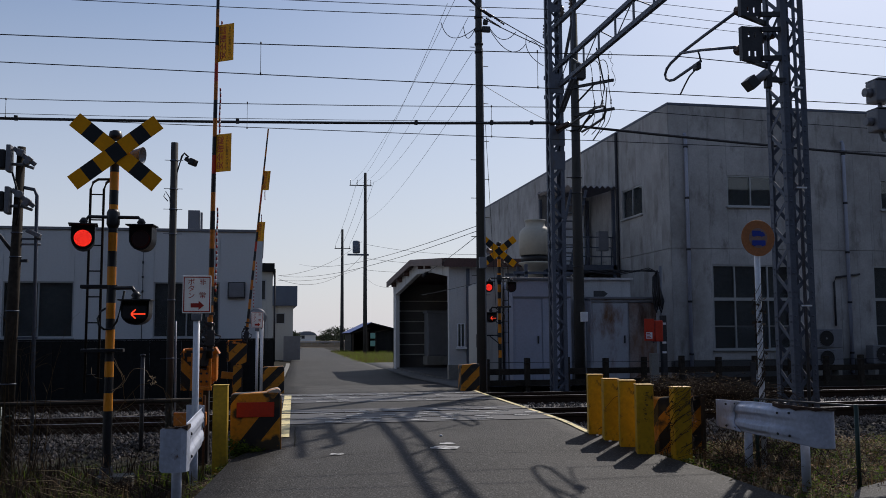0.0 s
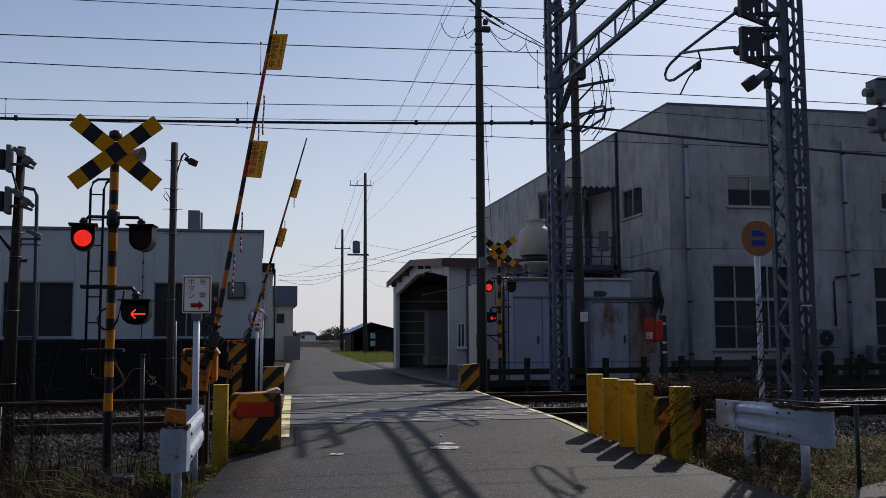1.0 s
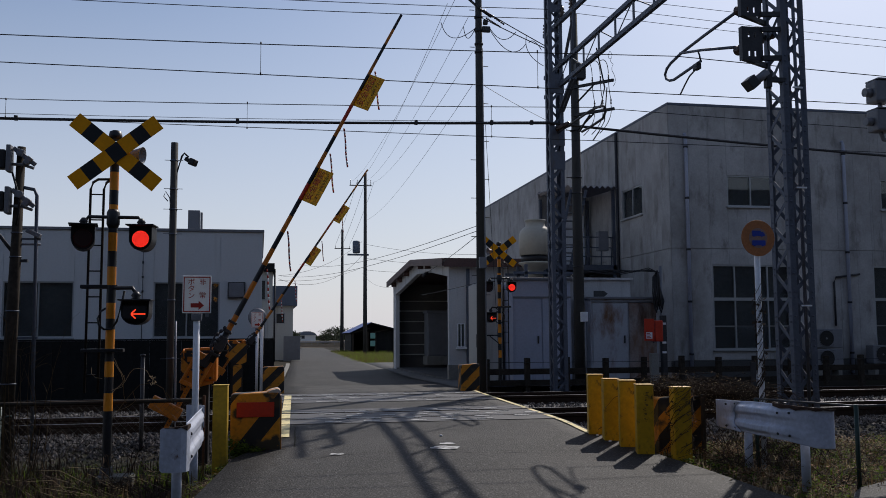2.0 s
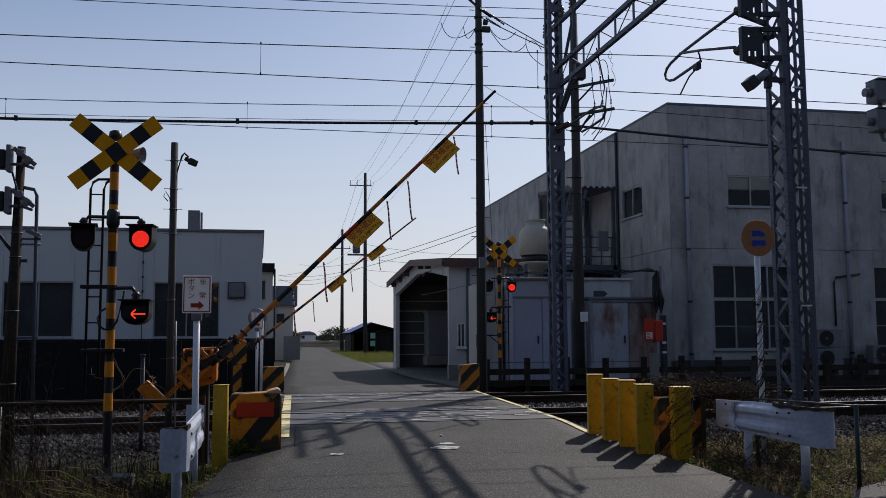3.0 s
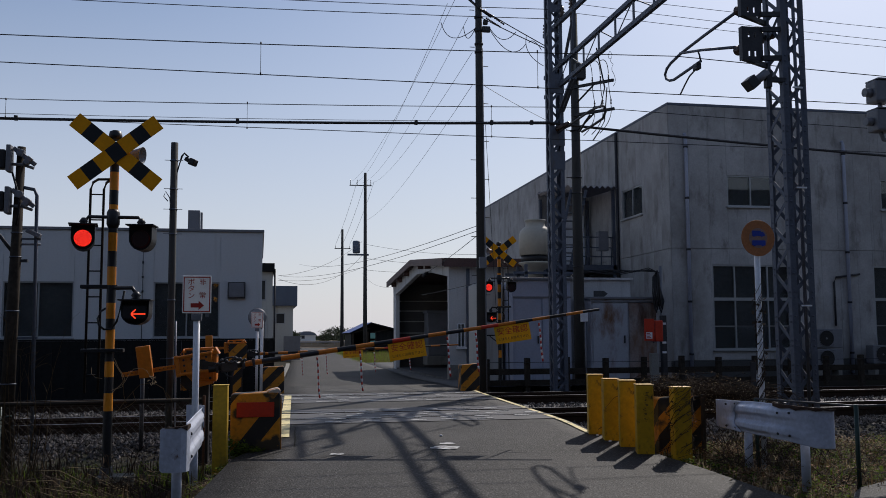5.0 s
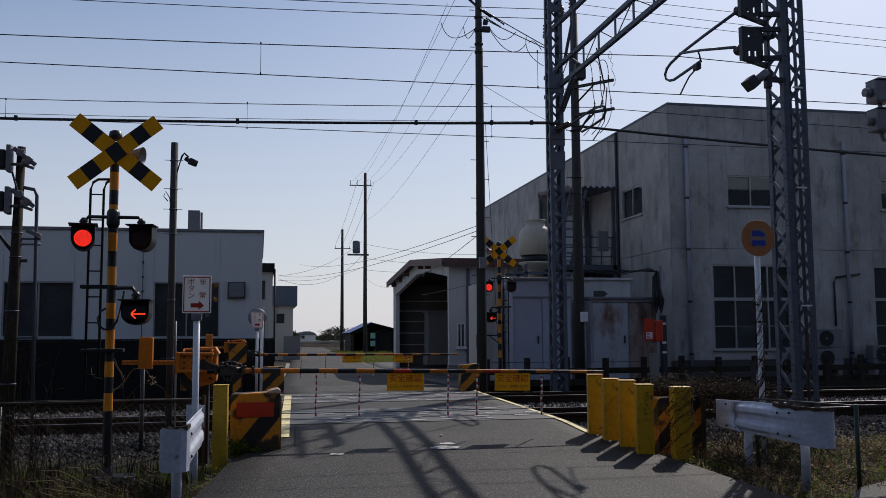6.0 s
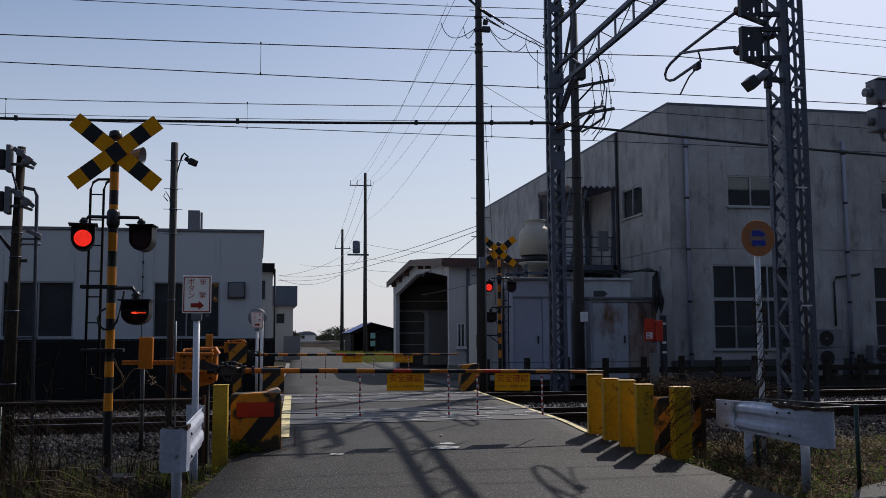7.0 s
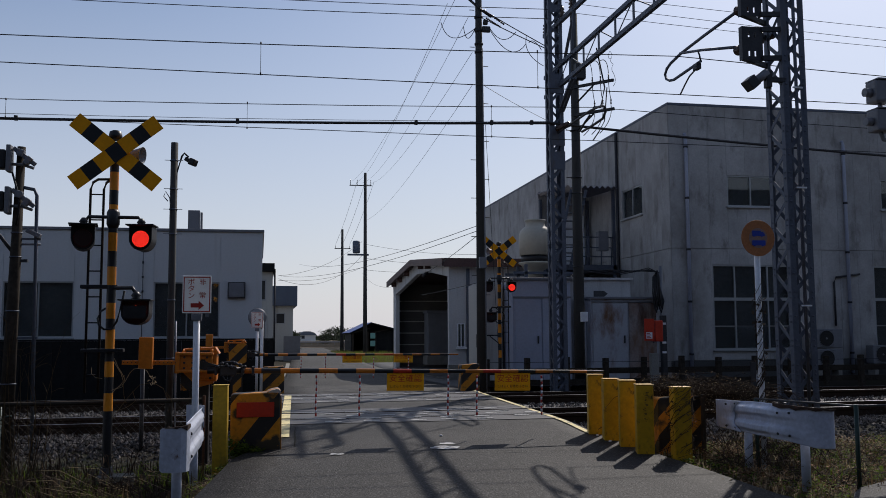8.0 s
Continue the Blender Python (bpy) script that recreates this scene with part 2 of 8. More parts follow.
def obox(bm, m, sx, sy, sz, mi=0, bev=0.0):
    """A box of that size centred on the pose m."""
    old = set(bm.verts)
    box(bm, -sx / 2, sx / 2, -sy / 2, sy / 2, -sz / 2, sz / 2, mi, bev)
    bmesh.ops.transform(bm, matrix=m, verts=[v for v in bm.verts if v not in old])


def frame_of(d):
    d = d.normalized()
    u = d.cross(Vector((0, 0, 1)) if abs(d.z) < 0.95 else Vector((1, 0, 0))).normalized()
    return u, d.cross(u).normalized()


def tube(bm, pts, r, n=8, mi=0, r1=None, caps=True):
    """A round bar through the points, of radius r (to r1 at the end)."""
    pts = [Vector(p) for p in pts]
    rings = []
    for i, p in enumerate(pts):
        d = pts[min(i + 1, len(pts) - 1)] - pts[max(i - 1, 0)]
        u, v = frame_of(d)
        rr = r if r1 is None else r + (r1 - r) * i / (len(pts) - 1)
        rings.append([bm.verts.new(p + (u * math.cos(k * math.tau / n) + v * math.sin(k * math.tau / n)) * rr) for k in range(n)])
    for a, b in zip(rings, rings[1:]):
        for k in range(n):
            f = bm.faces.new((a[k], a[(k + 1) % n], b[(k + 1) % n], b[k]))
            f.material_index, f.smooth = mi, n > 5
    if caps:
        for ring, flip in ((rings[0], True), (rings[-1], False)):
            f = bm.faces.new(ring[::-1] if flip else ring)
            f.material_index = mi


def flat(bm, a, b, w, t, up=(0, 0, 1), mi=0):
    """A flat bar from a to b, w wide along up, t thick."""
    a, b, up = Vector(a), Vector(b), Vector(up)
    d = (b - a).normalized()
    s = d.cross(up).normalized()
    u = s.cross(d).normalized()
    c = [a + s * t / 2 * i + u * w / 2 * j for i, j in ((-1, -1), (1, -1), (1, 1), (-1, 1))]
    v = [bm.verts.new(p) for p in c] + [bm.verts.new(p + (b - a)) for p in c]
    for q in ((3, 2, 1, 0), (4, 5, 6, 7), (0, 1, 5, 4), (1, 2, 6, 5), (2, 3, 7, 6), (3, 0, 4, 7)):
        bm.faces.new([v[i] for i in q]).material_index = mi


def prism(bm, pts, y0, y1, mi=0):
    """An outline in x, z pushed from y0 to y1."""
    a = [bm.verts.new((x, y0, z)) for x, z in pts]
    b = [bm.verts.new((x, y1, z)) for x, z in pts]
    fs = [bm.faces.new(a), bm.faces.new(b[::-1])]
    for i in range(len(pts)):
        j = (i + 1) % len(pts)
        fs.append(bm.faces.new((a[j], a[i], b[i], b[j])))
    for f in fs:
        f.material_index = mi
    bmesh.ops.recalc_face_normals(bm, faces=fs)


def lathe(bm, prof, n=16, mi=0, m=None):
    """A turned shape: prof gives (radius, height)."""
    rings = [[bm.verts.new((r * math.cos(k * math.tau / n), r * math.sin(k * math.tau / n), z)) for k in range(n)] for r, z in prof]
    fs = []
    for a, b in zip(rings, rings[1:]):
        for k in range(n):
            f = bm.faces.new((a[k], a[(k + 1) % n], b[(k + 1) % n], b[k]))
            f.smooth, f.material_index = True, mi
    bm.faces.new(rings[0][::-1]).material_index = mi
    bm.faces.new(rings[-1]).material_index = mi
    if m:
        bmesh.ops.transform(bm, matrix=m, verts=[v for r in rings for v in r])


def lettering(bm, text, size, m, mi=0, vertical=False):
    """Writing as thin raised faces, its middle at the pose m, facing the pose's z."""
    cu = bpy.data.curves.new("lettering", "FONT")
    cu.body, cu.size = ("\n".join(text) if vertical else text), size
    cu.align_x, cu.align_y = "CENTER", "CENTER"
    cu.space_line = 0.95
    cu.extrude = 0.0008
    ob = new("lettering", cu)
    me = bpy.data.meshes.new_from_object(ob.evaluated_get(bpy.context.evaluated_depsgraph_get()))
    me.transform(m)
    me.materials.clear()
    for _ in range(mi + 1):
        me.materials.append(None)
    for f in me.polygons:
        f.material_index = mi
    bm.from_mesh(me)
    bpy.data.objects.remove(ob)
    bpy.data.meshes.remove(me)
    bpy.data.curves.remove(cu)


def mesh_of(name, bm, mats):
    me = bpy.data.meshes.new(name)
    bm.to_mesh(me)
    bm.free()
    for m in mats if isinstance(mats, (list, tuple)) else [mats]:
        me.materials.append(m)
    return me


def part(name, bm, mats, parent, label="", m=None):
    ob = new(name, mesh_of(name, bm, mats))
    ob.parent = parent
    if m is not None:
        ob.matrix_basis = m
    return tagged(ob, label)


def shared(name, me, parent, m):
    ob = new(name, me)
    ob.parent = parent
    ob.matrix_basis = m
    return ob


def thing(name, label, category, m=None, group="", kind=""):
    ob = new(name)
    ob.empty_display_size = 0.1
    if m is not None:
        ob.matrix_basis = m
    return tagged(ob, label, category, group, kind)


def solid(name, bm, mats, label, category, m=None, group="", kind=""):
    ob = new(name, mesh_of(name, bm, mats))
    if m is not None:
        ob.matrix_basis = m
    return tagged(ob, label, category, group, kind)


def BM():
    return bmesh.new()


def cloud(name, verts, faces, mats, mat_index=None):
    me = bpy.data.meshes.new(name)
    me.from_pydata(verts, [], faces)
    for m in mats:
        me.materials.append(m)
    if mat_index is not None:
        me.polygons.foreach_set("material_index", mat_index)
    me.update()
    return new(name, me)


def blades(name, spots, mats, label, category="grass"):
    """Tufts of bent blades. spots: (x, y, z, height, count, spread, material)."""
    rnd = random.Random(len(spots))
    vs, fs, mi = [], [], []
    for x, y, z, h, cnt, spread, k in spots:
        for _ in range(cnt):
            a, r = rnd.uniform(0, math.tau), spread * math.sqrt(rnd.random())
            bx, by = x + r * math.cos(a), y + r * math.sin(a)
            t, lean, hh, w = rnd.uniform(0, math.tau), rnd.uniform(0.05, 0.7), h * rnd.uniform(0.45, 1.1), rnd.uniform(0.003, 0.007)
            dx, dy = math.cos(t), math.sin(t)
            i = len(vs)
            for s, f in ((0, 1), (0.55, 0.7), (1, 0)):
                px, py, pz = bx + dx * lean * hh * s * s, by + dy * lean * hh * s * s, z + hh * s * (1 - 0.25 * lean * s)
                vs.append((px - dy * w * f, py + dx * w * f, pz))
                vs.append((px + dy * w * f, py - dx * w * f, pz))
            fs += [(i, i + 1, i + 3, i + 2), (i + 2, i + 3, i + 5, i + 4)]
            mi += [k, k]
    return tagged(cloud(name, vs, fs, mats, mi), label, category, kind="stuff")


# ---- ground, road, tracks ----
def lerp_table(tab, v):
    if v <= tab[0][0]:
        return tab[0][1]
    for (a, p), (b, q) in zip(tab, tab[1:]):
        if v <= b:
            return p + (q - p) * (v - a) / (b - a)
    return tab[-1][1]


ROAD_Z = [(-20, -0.36), (4, -0.33), (7, -0.25), (9, -0.15), (10.5, -0.06), (12.2, 0.0), (19.3, 0.0), (22, -0.06), (30, -0.18), (60, -0.22), (900, -0.22)]
ROAD_L = [(6.4, -3.2), (6.9, -1.0), (7.6, -0.62), (9, -0.40), (10.0, -0.25), (10.9, 0.20), (18.5, 0.42), (22, 0.45), (30, 0.8), (43, 1.39), (69, 2.31), (100, 4.0), (150, 7.3), (300, 18)]
ROAD_R = [(6.4, 6.2), (6.9, 4.75), (7.3, 4.45), (8.7, 4.34), (9.6, 4.2), (11, 4.08), (18.9, 4.52), (22, 4.7), (30, 4.9), (40, 5.2), (51, 5.57), (89, 6.96), (150, 9.0), (300, 20)]
RAILS = (13.27, 14.337, 17.32, 18.387)


def road_z(y):
    return lerp_table(ROAD_Z, y)


def ground_z(x, y):
    """Height of the earth beside the road."""
    z = road_z(y) - 0.09
    on_road = lerp_table(ROAD_L, y) - 0.1 < x < lerp_table(ROAD_R, y) + 0.1
    if not on_road:
        if 10.6 < y < 21.2:
            z = lerp_table([(10.6, -0.32), (11.6, -0.24), (12.2, -0.17), (19.5, -0.17), (20.2, -0.24), (21.2, -0.3)], y)
        elif y <= 10.6:
            z = min(z, -0.20 if x > 3 else -0.32)
        elif y < 24:
            z = -0.28
        z += 0.03 * noise.noise(Vector((x * 0.8, y * 0.8, 0)))
    elif y > 21.2 and y < 40:
        z -= 0.02
    return z


def stations(parts):
    out = []
    for a, b, n in parts:
        out += [a + (b - a) * i / n for i in range(n)]
    return out + [parts[-1][1]]


bm = BM()
xs = stations([(-1500, -60, 12), (-60, -12, 16), (-12, 14, 66), (14, 60, 16), (60, 1500, 12)])
ys = stations([(-300, -10, 8), (-10, 6, 16), (6, 22, 54), (22, 60, 38), (60, 300, 24), (300, 2500, 14)])
grid = [[bm.verts.new((x, y, ground_z(x, y))) for x in xs] for y in ys]
for r0, r1 in zip(grid, grid[1:]):
    for i in range(len(xs) - 1):
        bm.faces.new((r0[i], r0[i + 1], r1[i + 1], r1[i])).smooth = True
solid("ground", bm, SOIL, "brown soil and dry grass beside the railway", "ground", kind="structure")


def strip(name, tab_y, left, right, mat, dz, label, category, thick=0.12, cols=6):
    bm = BM()
    rows = []
    for y in tab_y:
        a, b = left(y), right(y)
        rows.append([bm.verts.new((a + (b - a) * i / cols, y, road_z(y) + dz + 0.006 * noise.noise(Vector((a + (b - a) * i / cols, y, 3))))) for i in range(cols + 1)])
    low = [[bm.verts.new((v.co.x, v.co.y, v.co.z - thick)) for v in (r[0], r[-1])] for r in rows]
    for k in range(len(rows) - 1):
        for i in range(cols):
            bm.faces.new((rows[k][i], rows[k][i + 1], rows[k + 1][i + 1], rows[k + 1][i])).smooth = True
        bm.faces.new((low[k][0], rows[k][0], rows[k + 1][0], low[k + 1][0]))
        bm.faces.new((rows[k][-1], low[k][1], low[k + 1][1], rows[k + 1][-1]))
    return solid(name, bm, mat, label, category, kind="structure")


road_y = stations([(-9, 6, 12), (6, 24, 60), (24, 60, 30), (60, 121, 14)])
strip("road", road_y, lambda y: -14 if y < 6.2 else lerp_table(ROAD_L, y), lambda y: 14 if y < 6.2 else lerp_table(ROAD_R, y),
      ASPHALT, 0.0, "worn grey asphalt road over the level crossing", "road", cols=10)
# side road joining along the tracks
bm = BM()
side = [(4.90, 7.0), (5.02, 7.28), (5.2, 7.52), (5.42, 7.74), (5.93, 8.05), (6.8, 8.3), (9, 8.6), (16, 9.2), (16, 6.0), (4.9, 6.0)]
top = [bm.verts.new((x, y, road_z(min(y, 7)) + 0.004)) for x, y in side]
bot = [bm.verts.new((x, y, road_z(min(y, 7)) - 0.1)) for x, y in side]
bm.faces.new(top[::-1])
for i in range(len(side)):
    j = (i + 1) % len(side)
    bm.faces.new((top[i], top[j], bot[j], bot[i]))
bmesh.ops.recalc_face_normals(bm, faces=bm.faces)
solid("road_side", bm, PATCH, "pale old asphalt of a side road joining the crossing road", "road", kind="structure")
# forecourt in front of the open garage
strip("forecourt", stations([(21.6, 49, 20)]), lambda y: lerp_table(ROAD_R, y) - 0.02, lambda y: 11.6, YARD, 0.006, "concrete forecourt of the garage and factory, coloured dark for shade", "forecourt", cols=8)
# patched strips of older asphalt across the road
for y0, y1, sx in ((19.6, 24.0, 0.9),):
    strip("road_patch", stations([(y0, y1, 6)]), lambda y: lerp_table(ROAD_L, y) + 0.1, lambda y: lerp_table(ROAD_R, y) * sx - 0.12, PATCH, 0.0045, "rough patched strip of older asphalt", "road", thick=0.02)

# crossing deck between and beside the rails
for y0, y1 in ((12.55, 13.21), (13.40, 14.20), (14.40, 15.0), (16.55, 17.26), (17.45, 18.25), (18.45, 19.1)):
    bm = BM()
    x = lerp_table(ROAD_L, y0) + 0.02
    n = 4
    w = (lerp_table(ROAD_R, y0) - 0.04 - x) / n
    for i in range(n):
        box(bm, x + i * w + 0.002, x + (i + 1) * w - 0.002, y0, y1, -0.1, 0.008, bev=0.003)
    solid("crossing_deck", bm, CROSSPANEL, "grey crossing deck slabs beside the embedded rails", "crossing deck", kind="structure")
# small pale grip plates on the deck
bm = BM()
box(bm, -0.11, 0.11, -0.045, 0.045, 0, 0.006)
plate_me = mesh_of("grip_plate", bm, ROADWHITE)
rnd = random.Random(4)
for y in (12.72, 13.12, 13.62, 13.98, 14.55, 16.7, 17.1, 17.62, 18.05, 18.62):
    for i in range(7):
        px = 0.78 + i * 0.53 + (0.26 if int(y * 10) % 2 else 0) + rnd.uniform(-0.08, 0.08)
        if px < 4.1 and rnd.random() < 0.82:
            ob = new("grip_plate", plate_me)
            ob.matrix_basis = pose(px, y, 0.0095, 0, 0, rnd.uniform(-2, 2))
            tagged(ob, "worn white grip plate set in the crossing deck", "road plate", "grip plates", "structure")

# rails on sleepers
for y in RAILS:
    bm = BM()
    prof = [(-0.065, -0.155), (0.065, -0.155), (0.02, -0.13), (0.012, -0.045), (0.034, -0.03), (0.034, -0.002), (0.026, 0.012), (-0.026, 0.012), (-0.034, -0.002), (-0.034, -0.03), (-0.012, -0.045), (-0.02, -0.13)]
    a = [bm.verts.new((-70, y + u, v)) for u, v in prof]
    b = [bm.verts.new((70, y + u, v)) for u, v in prof]
    for i in range(len(prof)):
        j = (i + 1) % len(prof)
        f = bm.faces.new((a[i], a[j], b[j], b[i]))
        f.material_index = 1 if i == 6 else 0
    bmesh.ops.recalc_face_normals(bm, faces=bm.faces)
    solid("rail", bm, [RAILSIDE, RAILTOP], "steel rail, rusty with a polished running face", "rail", group="rails", kind="structure")
bm = BM()
box(bm, -0.11, 0.11, -1.0, 1.0, -0.30, -0.150, bev=0.015)
sl_me = mesh_of("sleeper", bm, SLEEPER)
for yc in (13.8, 17.85):
    for i in range(-24, 32):
        x = i * 0.62
        if not -0.1 < x < 4.9:
            ob = new("sleeper", sl_me)
            ob.matrix_basis = pose(x, yc, 0)
            tagged(ob, "grey concrete sleeper half buried in ballast", "sleeper", "sleepers", "structure")

# ballast stones
rs = np.random.RandomState(3)
ico = [(0, 0, 1), (0.9, 0, 0.1), (0.2, 0.9, 0), (-0.8, 0.4, 0.1), (-0.5, -0.8, 0), (0.5, -0.75, 0.1), (0, 0, -0.8)]
icf = [(0, 1, 2), (0, 2, 3), (0, 3, 4), (0, 4, 5), (0, 5, 1), (6, 2, 1), (6, 3, 2), (6, 4, 3), (6, 5, 4), (6, 1, 5)]
vs, fs = [], []


def bed_z(y):
    return lerp_table([(10.9, -0.34), (11.7, -0.22), (12.3, -0.13), (19.4, -0.13), (20.2, -0.24)], y)


for (x0, x1, y0, y1, n) in ((-7, 0.28, 10.9, 13.2, 9500), (-9, 0.3, 13.3, 20.2, 9500), (4.35, 11, 11.0, 13.2, 6500), (4.6, 14, 13.3, 20.0, 8500)):
    for _ in range(n):
        x, y, r = rs.uniform(x0, x1), rs.uniform(y0, y1), rs.uniform(0.013, 0.034)
        if min(abs(y - q) for q in RAILS) < 0.075:
            continue
        i, z = len(vs), bed_z(y) + rs.uniform(-0.03, 0.012)
        a = rs.uniform(0, 6.28)
        c, s = math.cos(a), math.sin(a)
        j = rs.uniform(0.7, 1.3, (7, 3)) * r
        vs += [(x + (u * c - v * s) * j[k][0], y + (u * s + v * c) * j[k][1], z + w * j[k][2]) for k, (u, v, w) in enumerate(ico)]
        fs += [tuple(q + i for q in f) for f in icf]
STONES = STONE.copy()
STONES.name = "ballast_stone_mixed"
nt = STONES.node_tree
geo, hsv = nt.nodes.new("ShaderNodeNewGeometry"), nt.nodes.new("ShaderNodeHueSaturation")
mr = nt.nodes.new("ShaderNodeMapRange")
mr.inputs["To Min"].default_value, mr.inputs["To Max"].default_value = 0.25, 2.0
nt.links.new(geo.outputs["Random Per Island"], mr.inputs["Value"])
nt.links.new(mr.outputs[0], hsv.inputs["Value"])
pb = nt.nodes["Principled BSDF"]
nt.links.new(pb.inputs["Base Color"].links[0].from_socket, hsv.inputs["Color"])
nt.links.new(hsv.outputs[0], pb.inputs["Base Color"])
tagged(cloud("ballast", vs, fs, [STONES]), "loose grey-brown ballast stones of the track bed", "ballast", kind="stuff")
bm = BM()
for x0, x1 in ((-60, 0.26), (4.42, 60)):
    prof = [(10.9, -0.42), (11.7, -0.26), (12.3, -0.155), (19.4, -0.155), (20.2, -0.26), (20.4, -0.42)]
    a = [bm.verts.new((x0, y, z)) for y, z in prof]
    b = [bm.verts.new((x1, y, z)) for y, z in prof]
    bm.faces.new(a), bm.faces.new(b[::-1])
    for i in range(len(prof)):
        j = (i + 1) % len(prof)
        bm.faces.new((a[i], b[i], b[j], a[j]))
bmesh.ops.recalc_face_normals(bm, faces=bm.faces)
solid("track_bed", bm, STONES, "grey stone track bed", "track bed", kind="structure")

# painted edge lines on the crossing
def painted(name, pts, w, mat, label):
    bm = BM()
    prev = None
    for x, y in pts:
        row = [bm.verts.new((x + s * w / 2, y, road_z(y) + 0.013)) for s in (-1, 1)]
        if prev:
            bm.faces.new((prev[0], prev[1], row[1], row[0]))
        prev = row
    return solid(name, bm, mat, label, "road marking", kind="structure")


for y0, y1 in ((11.25, 12.5), (12.56, 13.2), (13.4, 14.2), (14.4, 16.0), (16.1, 17.25), (17.45, 18.6)):
    painted("edge_line", [(0.296 + 0.037 * (y - 11.2), y) for y in stations([(y0, y1, 4)])], 0.13, LINEYELLOW, "worn pale yellow edge line along the road's rim")
for y0, y1 in ((10.9, 12.5), (12.56, 13.2), (13.4, 14.2), (14.4, 17.25), (17.45, 18.2), (18.45, 19.3)):
    painted("edge_line", [(4.0 + 0.058 * (y - 11.2), y) for y in stations([(y0, y1, 4)])], 0.075, LINEYELLOW, "worn pale yellow edge line along the road's rim")


# ---- buildings ----
def wall_cells(u0, u1, z0, z1, holes, step):
    """Cut a wall rectangle into upright panels of that width, leaving the holes (u0, u1, z0, z1) open."""
    cuts = sorted({u0, u1, *[h[0] for h in holes], *[h[1] for h in holes], *[u0 + step * i for i in range(1, int((u1 - u0) / step) + 1)]})
    cuts = [c for c in cuts if u0 <= c <= u1]
    for a, b in zip(cuts, cuts[1:]):
        if b - a < 0.02:
            continue
        spans = [(z0, z1)]
        for h in holes:
            if h[0] < (a + b) / 2 < h[1]:
                nxt = []
                for s, e in spans:
                    if h[2] > s:
                        nxt.append((s, min(e, h[2])))
                    if h[3] < e:
                        nxt.append((max(s, h[3]), e))
                spans = [(s, e) for s, e in nxt if e - s > 0.03]
        for s, e in spans:
            yield a, b, s, e


def window(house, m, w, h, cols, rows, mat_frame=ALU, sill=True, curtain=None, backing=False, f=0.036):
    """A window with its middle bottom at the pose m, facing -y: frame, panes, sill and a recess box coloured dark for
    an unlit room.
    """
    bm = BM()
    loops = [[bm.verts.new(p) for p in ((-w / 2 + o, y, o), (w / 2 - o, y, o), (w / 2 - o, y, h - o), (-w / 2 + o, y, h - o))] for o, y in ((0, 0.02), (f, 0.02), (f, 0.09), (0, 0.09))]
    for i in range(4):
        for k in range(4):
            bm.faces.new((loops[i][k], loops[i][(k + 1) % 4], loops[(i + 1) % 4][(k + 1) % 4], loops[(i + 1) % 4][k]))
    bmesh.ops.recalc_face_normals(bm, faces=bm.faces)
    win = part("window", bm, mat_frame, house, "aluminium window with dark panes", m)
    marks = cols if isinstance(cols, tuple) else [i / cols for i in range(cols + 1)]
    us = [-w / 2 + f / 2 + (w - f) * k for k in marks]
    zs = [0, *rows, h]
    for u in us[1:-1]:
        bm = BM()
        box(bm, u - f / 2, u + f / 2, 0.026, 0.084, f, h - f)
        part("mullion", bm, mat_frame, win)
    for z in rows:
        if z > 1.2:
            bm = BM()
            box(bm, -w / 2 + f, w / 2 - f, 0.024, 0.086, z - f, z + f)
            part("transom", bm, mat_frame, win)
        else:
            for a, b in ((us[0], us[1]), (us[-2], us[-1])):
                bm = BM()
                box(bm, a + f / 2, b - f / 2, 0.03, 0.08, z - f * 0.3, z + f * 0.3)
                part("transom", bm, mat_frame, win)
    for a, b in zip(us, us[1:]):
        for c, d in zip(zs, zs[1:]):
            bm = BM()
            box(bm, a + f / 2, b - f / 2, 0.05, 0.056, c + f * 0.6, d - f * 0.6)
            part("pane", bm, GLASS, win).visible_shadow = False
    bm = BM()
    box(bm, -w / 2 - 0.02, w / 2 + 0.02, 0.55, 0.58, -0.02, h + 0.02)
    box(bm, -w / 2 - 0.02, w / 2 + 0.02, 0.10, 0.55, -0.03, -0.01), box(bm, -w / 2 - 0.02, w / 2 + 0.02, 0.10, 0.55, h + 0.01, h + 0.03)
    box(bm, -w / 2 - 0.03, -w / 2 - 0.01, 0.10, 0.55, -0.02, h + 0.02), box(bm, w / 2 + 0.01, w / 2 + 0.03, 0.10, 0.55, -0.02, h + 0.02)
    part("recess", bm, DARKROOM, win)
    # added sheet whose grey stands in for light reflected in the glass
    if backing:
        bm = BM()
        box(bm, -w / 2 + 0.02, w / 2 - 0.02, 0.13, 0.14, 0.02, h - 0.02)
        part("backing", bm, BACKING, win, "grey sheet added behind the panes to lighten them")
    if curtain:
        bm = BM()
        c0, c1 = curtain
        n = 12
        for i in range(n):
            a = -w / 2 + w * (c0 + (c1 - c0) * i / n)
            b = -w / 2 + w * (c0 + (c1 - c0) * (i + 1) / n)
            box(bm, a, b, 0.16 + 0.02 * (i % 2), 0.17 + 0.02 * (i % 2), 0.05, h - 0.05)
        part("curtain", bm, WHITEWALL, win, "pale curtain behind the pane")
    if sill:
        bm = BM()
        box(bm, -w / 2 - 0.04, w / 2 + 0.04, -0.07, 0.03, -0.05, -0.003, bev=0.008)
        part("sill", bm, mat_frame, win)
    return win


